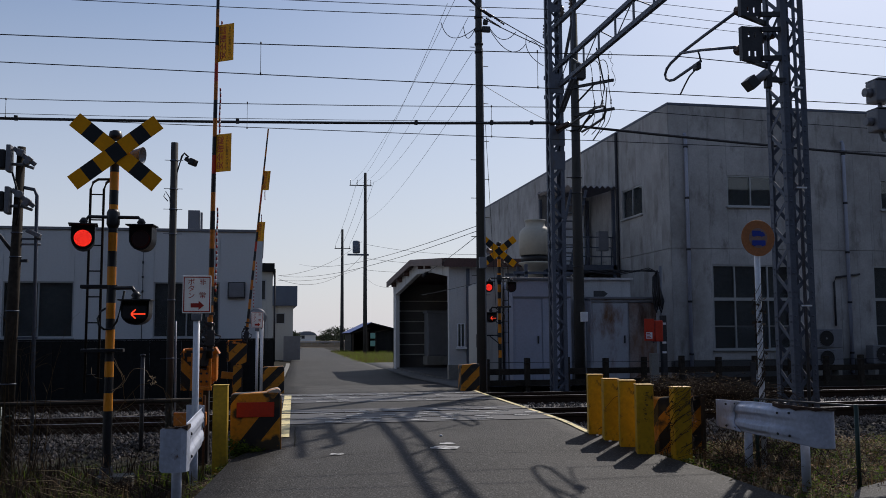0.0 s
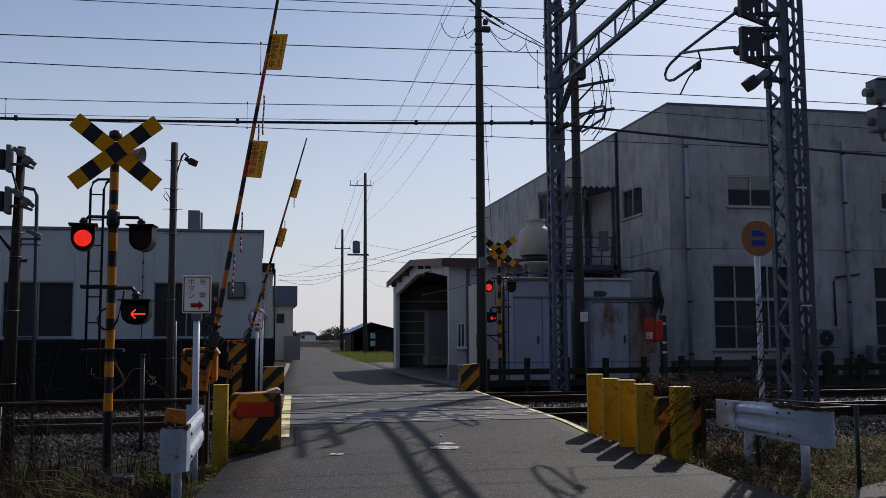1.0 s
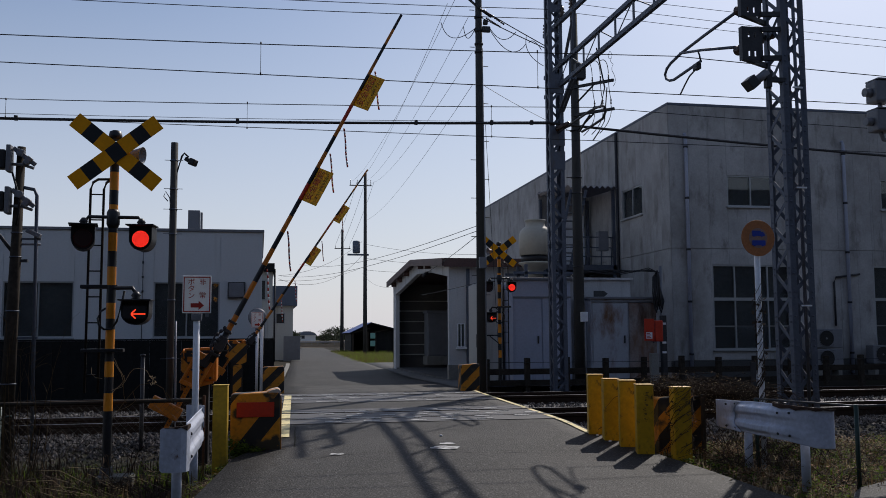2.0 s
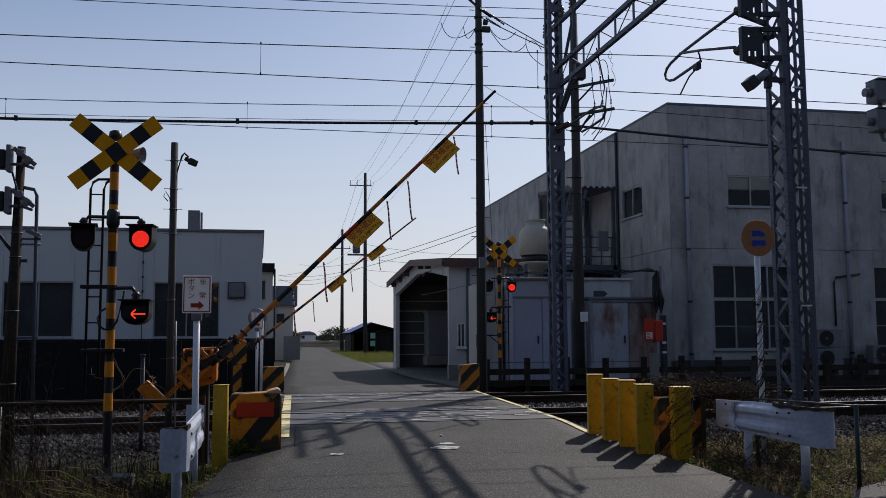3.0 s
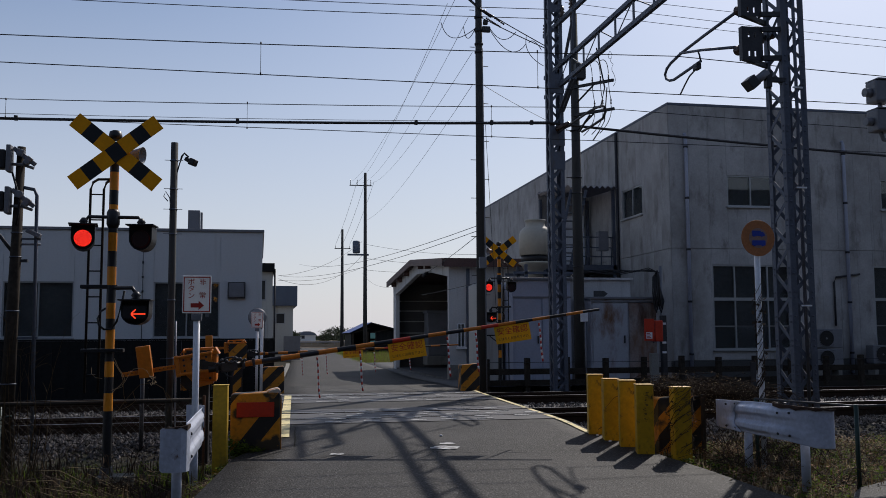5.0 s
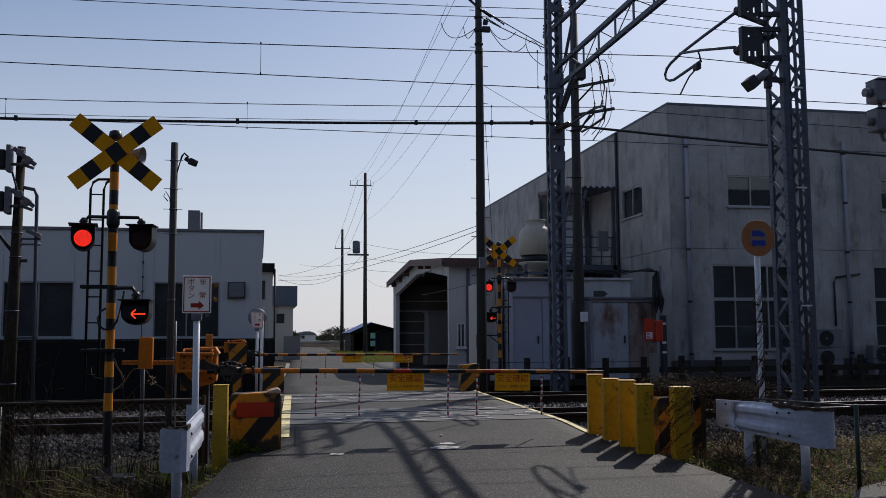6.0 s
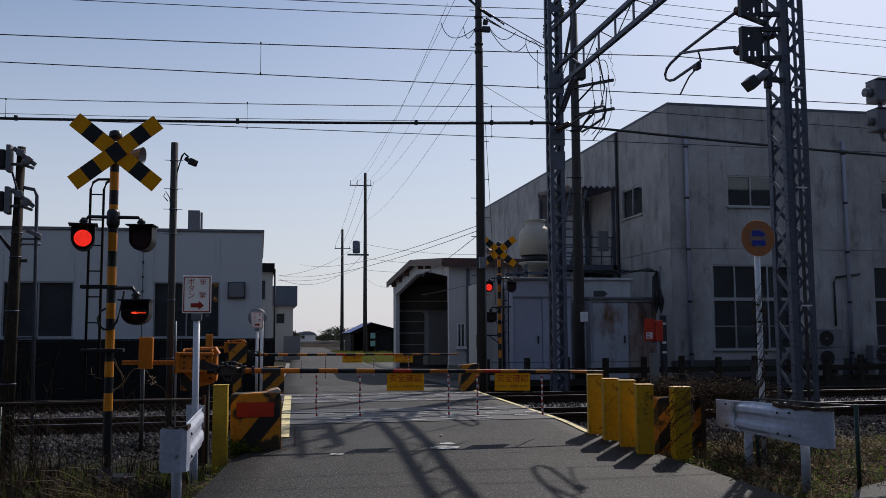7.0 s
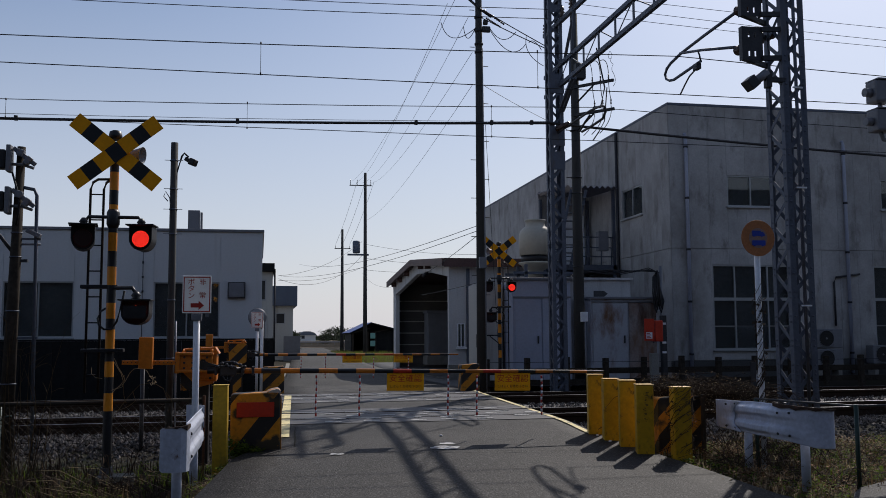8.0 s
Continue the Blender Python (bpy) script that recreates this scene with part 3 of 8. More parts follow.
def downpipe(house, x, y, z0, z1, mat=BLUESHED, r=0.055):
    bm = BM()
    tube(bm, [(x, y, z0), (x, y, z1 - 0.12), (x, y + 0.05, z1)], r, 10)
    p = part("downpipe", bm, mat, house, "grey rainwater downpipe")
    for z in stations([(z0 + 0.6, z1 - 0.4, 4)]):
        bm = BM()
        lathe(bm, [(r + 0.012, -0.03), (r + 0.012, 0.03)], 10, m=pose(x, y, z))
        part("bracket", bm, DARKSTEEL, p)


# the two-storey factory
FX, FY, FT = 11.72, 25.0, 7.98
factory = thing("factory_building", "weathered grey two-storey factory with concrete panel walls", "building", pose(0, 0, 0))
holes = [(13.52, 15.05, 4.93, 5.86), (12.96, 15.45, 0.72, 3.2), (18.24, 20.7, 0.72, 3.2), (18.62, 20.15, 4.93, 5.86), (23.5, 26, 0.72, 3.2), (23.7, 25.3, 4.93, 5.86)]
side_holes = [(26.97, 28.6, 4.93, 5.88)]
bm = BM()
for a, b, s, e in wall_cells(FX + 0.02, 32, 0.42, 7.9, holes, 40):
    box(bm, a, b, FY + 0.02, FY + 0.2, s, e)
part("wall", bm, PANELWALL, factory)
bm = BM()
for a, b, s, e in wall_cells(FY + 0.2, 49.6, -0.3, 7.9, side_holes, 40):
    box(bm, FX + 0.02, FX + 0.2, a, b, s, e)
box(bm, FX + 0.02, 32, 49.4, 49.6, -0.3, 7.9)
box(bm, 31.8, 32, FY + 0.2, 49.4, -0.3, 7.9)
part("wall", bm, PANELWALL, factory)
bm = BM()
box(bm, FX - 0.02, 32, FY - 0.03, FY + 0.2, -0.35, 0.42, bev=0.01)
part("wall_base", bm, WALLBASE, factory, "dark stained concrete base")
bm = BM()
box(bm, FX + 0.2, 31.8, FY + 0.2, 49.4, 7.4, 7.55)
part("roof", bm, CONCRETE, factory)
for (x0, x1, y0, y1) in ((FX - 0.03, 32.03, FY - 0.03, FY + 0.22), (FX - 0.03, FX + 0.22, FY + 0.22, 49.63)):
    bm = BM()
    box(bm, x0, x1, y0, y1, 7.9, FT, bev=0.01)
    part("coping", bm, STEEL, factory, "thin metal coping on the parapet")
cells = list(wall_cells(FX, 32, 0.43, 3.66, holes, 0.6)) + list(wall_cells(FX, 32, 3.67, 7.9, holes, 0.6))
panel_cache = {}


def panel_piece(w, h):
    key = (round(w, 3), round(h, 3))
    if key not in panel_cache:
        bm = BM()
        box(bm, 0.003, w - 0.003, -0.02, 0.02, 0.003, h - 0.003)
        panel_cache[key] = mesh_of("panel", bm, PANELWALL)
    return panel_cache[key]


for a, b, s, e in cells:
    if a < 22:
        shared("panel", panel_piece(b - a, e - s), factory, pose(a, FY, s))
for a, b, s, e in list(wall_cells(FY, 49.6, -0.2, 3.66, side_holes, 0.6)) + list(wall_cells(FY, 49.6, 3.67, 7.9, side_holes, 0.6)):
    shared("panel", panel_piece(b - a, e - s), factory, pose(FX, b, s, 0, 0, -90))
for a, b, s, e in holes:
    big = e - s > 2
    window(factory, pose((a + b) / 2, FY - 0.02, s), b - a, e - s, (0.0, 0.284, 0.716, 1.0) if big else 2, (0.68, 1.47) if big else (), backing=True, f=0.046 if big else 0.042)
for a, b, s, e in side_holes:
    window(factory, pose(FX - 0.02, (a + b) / 2, s, 0, 0, -90), b - a, e - s, 2, (), curtain=(0.1, 0.42), backing=True, f=0.045)
downpipe(factory, 12.2, FY - 0.1, 0.0, 7.05)
downpipe(factory, 17.35, FY - 0.1, 0.0, 7.0)
downpipe(factory, 22.6, FY - 0.1, 0.0, 7.0)
bm = BM()
tube(bm, [(FX - 0.08, 28.88, -0.1), (FX - 0.08, 28.88, 7.9)], 0.05, 8)
part("downpipe", bm, DARKSTEEL, factory, "dark downpipe on the side wall")
bm = BM()
tube(bm, [(17.75, FY - 0.06, 2.95), (16.95, FY - 0.06, 2.85), (16.88, FY - 0.06, 2.7), (16.88, FY - 0.06, 1.4)], 0.03, 8)
part("service_pipe", bm, DARKSTEEL, factory)

# steel landing with a corrugated canopy on the factory's side
landing = thing("steel_landing", "steel stair landing with corrugated canopy and railing", "stair landing", pose(0, 0, 0))
LX0, LX1, LY0, LY1 = 9.75, 11.66, 29.0, 31.6
bm = BM()
n = 40
for i in range(n):
    x0, x1 = LX0 - 0.1 + (LX1 - LX0 + 0.1) * i / n, LX0 - 0.1 + (LX1 - LX0 + 0.1) * (i + 1) / n
    z0, z1 = 6.05 + 0.05 * math.sin(i * math.pi / 2), 6.05 + 0.05 * math.sin((i + 1) * math.pi / 2)
    v = [bm.verts.new(p) for p in ((x0, LY0 - 0.2, z0), (x1, LY0 - 0.2, z1), (x1, LY1, z1 + 0.12), (x0, LY1, z0 + 0.12))]
    bm.faces.new(v)
bmesh.ops.solidify(bm, geom=bm.faces[:], thickness=0.012)
part("canopy", bm, GREYBOX, landing, "corrugated canopy sheet")
bm = BM()
box(bm, LX0, LX1, LY0, LY1, 3.30, 3.48, bev=0.01)
part("platform", bm, STEEL, landing)
for x in (LX0 + 0.05, LX1 - 0.1):
    for y in (LY0 + 0.05, LY1 - 0.06):
        bm = BM()
        box(bm, x - 0.05, x + 0.05, y - 0.05, y + 0.05, -0.25, 6.0)
        part("post", bm, STEEL, landing)
for z in (3.75, 4.05, 4.4):
    bm = BM()
    tube(bm, [(LX0, LY0 + 0.02, z), (LX1 - 0.15, LY0 + 0.02, z)], 0.02, 6)
    tube(bm, [(LX0 + 0.02, LY0 + 0.02, z), (LX0 + 0.02, LY1, z)], 0.02, 6)
    part("rail", bm, STEEL, landing)
for x in (10.2, 10.65, 11.1, 11.45):
    bm = BM()
    tube(bm, [(x, LY0 + 0.02, 3.48), (x, LY0 + 0.02, 4.4)], 0.018, 6)
    part("baluster", bm, STEEL, landing)
bm = BM()
box(bm, LX0, LX1, LY1 + 0.01, LY1 + 0.15, -0.2, 6.3)
part("back_wall", bm, PANELWALL, landing, "grey wall behind the landing")
bm = BM()
box(bm, 10.75, 11.45, LY1 - 0.03, LY1 + 0.005, 3.49, 5.45, bev=0.008)
part("door", bm, WHITEPAINT, landing, "pale steel door on the landing")
for i in range(12):
    bm = BM()
    y = LY1 + 0.2 + i * 0.26
    box(bm, 8.6, 9.6, y - 0.12, y + 0.14, 3.2 - i * 0.26, 3.24 - i * 0.26)
    part("step", bm, STEEL, landing)
for x in (8.57, 9.63):
    bm = BM()
    flat(bm, (x, LY1 - 0.1, 3.35), (x, LY1 + 3.3, 0.05), 0.2, 0.03)
    part("stringer", bm, STEEL, landing)
    bm = BM()
    tube(bm, [(x, LY1 - 0.1, 4.3), (x, LY1 + 3.3, 1.0)], 0.02, 6)
    part("handrail", bm, STEEL, landing)
for x in (9.62, 10.12):
    bm = BM()
    flat(bm, (x - 0.28, LY0 - 0.45, 3.3), (x + 0.32, LY0 - 0.45, 5.9), 0.09, 0.03, (1, 0, 0))
    part("ladder_rail", bm, STEEL, landing)
for i in range(9):
    bm = BM()
    box(bm, 9.40 + 0.066 * i, 9.88 + 0.066 * i, LY0 - 0.56, LY0 - 0.36, 3.55 + 0.26 * i, 3.58 + 0.26 * i)
    part("tread", bm, GREYBOX, landing, "pale ladder tread")
bm = BM()
box(bm, 8.55, LX0, LY0 + 0.3, LY1 + 0.1, 3.32, 3.45)
part("platform", bm, STEEL, landing)
bm = BM()
box(bm, 11.0, 11.35, LY0 - 0.02, LY0 + 0.25, 3.95, 4.6, bev=0.02)
part("meter_box", bm, GREYBOX, landing, "grey meter box on the railing")

# white building behind the dark fence
depot = thing("depot_building", "low white sheet-clad building with flat roof and dark windows", "building", pose(0, 0, 0))
dh = [(-6.35, -4.65, 1.18, 2.6), (-2.70, -1.03, 1.16, 2.6), (-11.5, -9.8, 1.18, 2.6)]
bm = BM()
for a, b, s, e in wall_cells(-30, 0.05, -0.35, 3.93, dh, 60):
    box(bm, a, b, 25.02, 25.2, s, e)
box(bm, -0.13, 0.05, 25.2, 33, -0.35, 3.93), box(bm, -30, 0.05, 33, 33.2, -0.35, 3.93), box(bm, -30, -29.8, 25.2, 33, -0.35, 3.93)
part("wall", bm, WHITEWALL, depot)
for a, b, s, e in wall_cells(-14, 0.06, -0.3, 3.9, dh, 3.64):
    bm = BM()
    box(bm, a + 0.003, b - 0.003, 25.0, 25.018, s, e)
    part("cladding_panel", bm, WHITEWALL, depot)
bm = BM()
box(bm, -30.03, 0.1, 24.96, 33.23, 3.93, 4.0, bev=0.01)
part("roof", bm, GREYBOX, depot, "thin grey roof edge")
for a, b, s, e in dh:
    window(depot, pose((a + b) / 2, 25.0, s), b - a, e - s, 2, (), backing=True)
bm = BM()
box(bm, -0.80, -0.40, 24.86, 24.998, 2.2, 2.58, bev=0.02)
box(bm, -0.76, -0.44, 24.85, 24.86, 2.24, 2.54)
cover = part("vent_cover", bm, GREYBOX, depot, "square pale grey vent cover")
for a, b, c, d in ((-0.82, -0.38, 2.585, 2.60), (-0.82, -0.38, 2.175, 2.20), (-0.825, -0.805, 2.20, 2.585), (-0.395, -0.375, 2.20, 2.585)):
    bm = BM()
    box(bm, a, b, 24.90, 24.998, c, d)
    part("rim", bm, DARKSTEEL, cover)
bm = BM()
box(bm, -1.95, -1.64, 26, 26.32, 4.0, 4.63, bev=0.01), box(bm, -1.62, -1.57, 26.05, 26.25, 4.0, 4.58)
part("roof_vent", bm, GREYBOX, depot, "grey vent box on the roof")
downpipe(depot, -2.97, 24.95, 1.0, 3.5, GREYBOX, 0.012)

dark_fence = thing("board_fence", "tall dark board fence along the track", "fence", pose(0, 0, 0))
bm = BM()
box(bm, 0.002, 0.358, -0.02, 0.02, 0, 1.42)
bd_me = mesh_of("board", bm, DARKWALL)
for i in range(48):
    shared("board", bd_me, dark_fence, pose(0.34 - 0.36 * (i + 1), 23 + 0.012 * (i % 2), -0.33))
bm = BM()
box(bm, -30, 0.34 - 0.36 * 48, 22.99, 23.03, -0.33, 1.09), box(bm, -30, 0.34, 22.98, 23.05, 1.092, 1.13)
part("top_rail", bm, DARKWALL, dark_fence)
bm = BM()
box(bm, 0.30, 0.36, 23.06, 27.5, -0.33, 1.1)
part("side_board", bm, DARKWALL, dark_fence)


def house(name, label, x0, x1, y0, y1, ze, roof, wall, roofmat, wins=()):
    h = thing(name, label, "house", pose(0, 0, 0))
    bm = BM()
    box(bm, x0, x1, y0, y1, -0.3, ze)
    part("wall", bm, wall, h)
    bm = BM()
    prism(bm, roof, y0 - 0.4, y1 + 0.4)
    part("roof", bm, roofmat, h)
    for x, z, w, hh in wins:
        bm = BM()
        box(bm, x, x + w, y0 - 0.03, y0 - 0.003, z, z + hh)
        wn_ = part("window", bm, ALU, h)
        bm = BM()
        box(bm, x + 0.06, x + w - 0.06, y0 - 0.05, y0 - 0.032, z + 0.06, z + hh - 0.06)
        part("pane", bm, BLACKPAINT, wn_)
    return h


hs1 = house("town_house", "two-storey house with dark tiled eaves", -7, 0.60, 45, 54, 4.3, [(-7.4, 4.28), (0.68, 4.28), (0.68, 4.66), (-7.4, 4.66)], CREAM, DARKWALL, [(-0.4, 1.0, 0.7, 1.2), (-0.4, 2.9, 0.7, 1.0)])
bm = BM()
tube(bm, [(0.7, 44.9, 0), (0.7, 44.9, 4.4)], 0.05, 6)
part("downpipe", bm, DARKSTEEL, hs1)
house("town_house", "cream house with a blue-grey metal roof", -3, 2.1, 60, 68, 3.3, [(-3.3, 3.15), (2.35, 3.15), (2.35, 4.4), (-3.3, 4.4)], CREAM, ROOFBLUE, [(1.0, 2.0, 0.6, 0.7)])
bm = BM()
box(bm, 1.46, 2.46, 57.5, 57.7, -0.3, 1.22), box(bm, 2.3, 2.46, 57.7, 66, -0.3, 1.22)
solid("garden_wall", bm, GREYBOX, "grey block garden wall beside the road", "wall")
bm = BM()
for i in range(7):
    box(bm, 0.62 + i * 0.02, 0.64 + i * 0.02, 46 + i * 1.5, 47.2 + i * 1.5, -0.3, 1.2)
solid("sheet_fence", bm, GREYBOX, "grey sheet fence beside the road", "fence")

# garage with its open gable towards the road
def prism_x(bm, pts, x0, x1, mi=0):
    """Extrude an outline of (y, z) along x."""
    part_bm = BM()
    prism(part_bm, pts, x0, x1, mi)
    for v in part_bm.verts:
        v.co = (v.co.y, v.co.x, v.co.z)
    bmesh.ops.recalc_face_normals(part_bm, faces=part_bm.faces)
    me = bpy.data.meshes.new("piece")
    part_bm.to_mesh(me)
    bm.from_mesh(me)
    bpy.data.meshes.remove(me)


garage = thing("open_garage", "garage with brown roof, its open gable facing the road", "garage", pose(0, 0, 0))
GX0, GX1, GY0, GY1 = 5.62, 8.40, 27.5, 39.4
GABLE = ((27.25, 3.36), (33.3, 3.80), (39.7, 3.36))
for (ya, za), (yb, zb) in zip(GABLE, GABLE[1:]):
    bm = BM()
    prism_x(bm, [(ya, za), (yb, zb), (yb, zb + 0.12), (ya, za + 0.12)], 5.42, GX1 + 0.2)
    part("roof", bm, ROOFRED, garage)
    bm = BM()
    prism_x(bm, [(ya, za - 0.09), (yb, zb - 0.09), (yb, zb + 0.14), (ya, za + 0.14)], 5.36, 5.415)
    part("bargeboard", bm, ROOFRED, garage, "brown board along the gable")
bm = BM()
box(bm, 5.42, GX1 + 0.2, 27.19, 27.245, 3.24, 3.50)
part("fascia", bm, ROOFRED, garage, "brown fascia board")
bm = BM()
prism_x(bm, [(GY0 + 0.225, 2.98), (30.6, 3.30), (33.3, 3.42), (37.0, 3.06), (39.35, 2.86), (39.5, 3.36), (33.3, 3.79), (GY0 + 0.225, 3.37)], GX0, GX0 + 0.16)
part("lintel", bm, GREYWALL, garage, "pale rough lintel under the gable")
for y in (30.6, 32.0, 35.2, 37.0, 38.6):
    bm = BM()
    z = 3.80 - abs(y - 33.3) * 0.068
    box(bm, 5.43, GX0, y - 0.05, y + 0.05, z - 0.20, z - 0.02)
    part("rafter_end", bm, ROOFRED, garage)
bm = BM()
for x0, x1, z0, z1 in ((GX0, 5.87, 0.30, 3.34), (6.11, GX1, 0.30, 3.34), (5.87, 6.11, 0.30, 0.82), (5.87, 6.11, 1.54, 3.34)):
    box(bm, x0, x1, GY0, GY0 + 0.22, z0, z1)
part("wall", bm, GREYWALL, garage)
bm = BM()
box(bm, GX0 - 0.02, GX1, GY0 - 0.02, GY0 + 0.24, -0.25, 0.298, bev=0.01)
part("plinth", bm, CONCRETE, garage, "stained concrete plinth")
window(garage, pose(5.99, GY0 - 0.03, 0.82), 0.24, 0.72, 2, (), mat_frame=WHITEPAINT, curtain=(0.05, 0.95), f=0.03)
bm = BM()
box(bm, 6.15, 6.25, GY0 - 0.08, GY0 - 0.003, 0.1, 3.2)
part("downpipe", bm, STEEL, garage)
bm = BM()
box(bm, 6.3, GX1, GY0 - 0.5, GY0 - 0.003, -0.2, 2.72, bev=0.01)
part("lean_to", bm, GREYWALL, garage, "pale lean-to against the wall")
bm = BM()
box(bm, GX0 + 0.01, GX0 + 0.17, 38.75, 39.35, -0.25, 2.98)
part("corner_post", bm, WHITEWALL, garage, "pale corner post of the opening")
bm = BM()
box(bm, GX0 + 0.02, GX1, GY1, GY1 + 0.12, -0.25, 3.4), box(bm, GX1 - 0.1, GX1, GY0 + 0.24, GY1, -0.25, 3.4)
part("inner_wall", bm, BOARDING, garage, "brown boarded inner walls")
for z in (0.37, 0.79, 1.28, 1.77, 2.22, 2.64):
    bm = BM()
    box(bm, GX0 + 0.18, GX1 - 0.12, GY1 - 0.06, GY1 - 0.002, z, z + 0.045)
    part("batten", bm, CREAM, garage)
# floor reuses the yard's shade-darkened concrete colour
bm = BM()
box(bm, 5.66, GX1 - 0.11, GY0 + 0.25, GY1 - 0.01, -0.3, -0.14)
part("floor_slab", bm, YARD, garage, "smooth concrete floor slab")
bm = BM()
tube(bm, [(5.6, 30.9, 3.30), (5.5, 30.9, 3.26), (5.44, 30.95, 3.16)], 0.06, 8)
part("lamp", bm, BLACKPAINT, garage, "small dark lamp under the eave")
cab = thing("store_cabinet", "grey metal cabinet on a plinth inside the garage", "cabinet", pose(7.35, 38.3, 0))
bm = BM()
box(bm, -0.55, 0.70, -0.45, 0.6, -0.02, 0.35, bev=0.02)
part("plinth", bm, CONCRETE, cab)
bm = BM()
box(bm, -0.50, 0.65, -0.4, 0.5, 0.352, 2.12, bev=0.02), box(bm, -0.56, 0.68, -0.46, 0.56, 2.121, 2.22, bev=0.02)
part("body", bm, GREYBOX, cab)
for x in (-0.48, 0.08):
    bm = BM()
    box(bm, x, x + 0.52, -0.425, -0.402, 0.40, 2.05, bev=0.004)
    part("door", bm, GREYBOX, cab)

# plain dark wall added out of view behind the viewer, cutting skylight and reflections
bm = BM()
box(bm, -70, 70, -16.4, -16, -0.5, 12.5)
solid("sky_block_south", bm, DARKWALL, "unseen dark wall added behind the viewer to cut skylight", "wall", kind="structure")


# ---- level crossing equipment ----
def stripes(name, a, b, period, slope=1.0, worn=(0.56, 0.68, 7), start=0.0, share=0.5):
    """Painted slanting stripes of two worn colours."""
    m = M(name, a, 0.5, var=0.2, s1=3, s2=30, bump=0.1)
    nt = m.node_tree
    p = nt.nodes["Principled BSDF"]
    n, L = nt.nodes.new, nt.links.new
    tc, sx, ma, fr, gt = n("ShaderNodeTexCoord"), n("ShaderNodeSeparateXYZ"), n("ShaderNodeMath"), n("ShaderNodeMath"), n("ShaderNodeMath")
    L(tc.outputs["Object"], sx.inputs[0])
    add = n("ShaderNodeMath")
    ma.operation, add.operation, fr.operation, gt.operation = "MULTIPLY", "ADD", "FRACT", "GREATER_THAN"
    L(sx.outputs["X"], ma.inputs[0])
    ma.inputs[1].default_value = slope
    L(ma.outputs[0], add.inputs[0])
    yy = n("ShaderNodeMath")
    L(sx.outputs["Z"], yy.inputs[0])
    L(sx.outputs["Y"], yy.inputs[1])
    L(yy.outputs[0], add.inputs[1])
    sc = n("ShaderNodeMath")
    sc.operation = "MULTIPLY"
    L(add.outputs[0], sc.inputs[0])
    sc.inputs[1].default_value = 1 / period
    ph = n("ShaderNodeMath")
    L(sc.outputs[0], ph.inputs[0])
    ph.inputs[1].default_value = 4 - start / period
    L(ph.outputs[0], fr.inputs[0])
    L(fr.outputs[0], gt.inputs[0])
    gt.inputs[1].default_value = share
    mix = n("ShaderNodeMix")
    mix.data_type = "RGBA"
    L(gt.outputs[0], mix.inputs["Factor"])
    L(p.inputs["Base Color"].links[0].from_socket, mix.inputs["A"])
    mix.inputs["B"].default_value = (*b, 1)
    wear, wr, wm = n("ShaderNodeTexNoise"), n("ShaderNodeMapRange"), n("ShaderNodeMix")
    wear.inputs["Scale"].default_value, wear.inputs["Detail"].default_value = worn[2], 6
    L(tc.outputs["Object"], wear.inputs["Vector"])
    wr.inputs["From Min"].default_value, wr.inputs["From Max"].default_value = worn[:2]
    L(wear.outputs["Fac"], wr.inputs["Value"])
    wm.data_type = "RGBA"
    L(wr.outputs[0], wm.inputs["Factor"])
    L(mix.outputs["Result"], wm.inputs["A"])
    wm.inputs["B"].default_value = (0.045, 0.034, 0.018, 1)
    L(wm.outputs["Result"], p.inputs["Base Color"])
    return m


BANDS = stripes("hazard_stripes", (0.52, 0.20, 0.012), (0.016, 0.015, 0.015), 0.30)
CAPWORN = M("flaking_cap_paint", (0.42, 0.39, 0.35), 0.8, var=0.3, s1=4, s2=30, bump=0.4, stain=((0.42, 0.17, 0.03), 0.46, 0.56, 6, (1, 1, 0.6)), stain2=((0.07, 0.05, 0.04), 0.56, 0.68, 11, (1, 1, 0.5)))
BANDS_MOSSY = stripes("mossy_hazard_stripes", (0.62, 0.24, 0.012), (0.016, 0.015, 0.015), 0.80, -1.25, (0.49, 0.56, 4.2), 0.2, 0.65)
BANDS_BACK = stripes("back_hazard_stripes", (0.52, 0.20, 0.012), (0.016, 0.015, 0.015), 0.40, -1.0)


def hood(w, h, d):
    """A flasher housing: flat top with a brim, rounded bottom, open front."""
    bm = BM()
    o = [(-w / 2, h * 0.45)] + [(w / 2 * math.cos(math.pi + math.pi * i / 12) * (1.0 if i in (0, 12) else 0.99), -h * 0.08 + h * 0.47 * math.sin(math.pi + math.pi * i / 12)) for i in range(13)] + [(w / 2, h * 0.45)]
    loops = [[bm.verts.new((x * k, y, z * k)) for x, z in o] for k, y in ((1.0, 0.11), (1.0, -d), (0.95, -d), (0.95, 0.0))]
    for p, q in zip(loops, loops[1:]):
        for i in range(len(o)):
            j = (i + 1) % len(o)
            bm.faces.new((p[i], p[j], q[j], q[i]))
    bm.faces.new(loops[0]), bm.faces.new(loops[3])
    bmesh.ops.recalc_face_normals(bm, faces=bm.faces)
    box(bm, -w / 2 - 0.025, w / 2 + 0.025, -d - 0.06, 0.08, h * 0.45 + 0.001, h * 0.45 + 0.014, bev=0.003)
    return bm


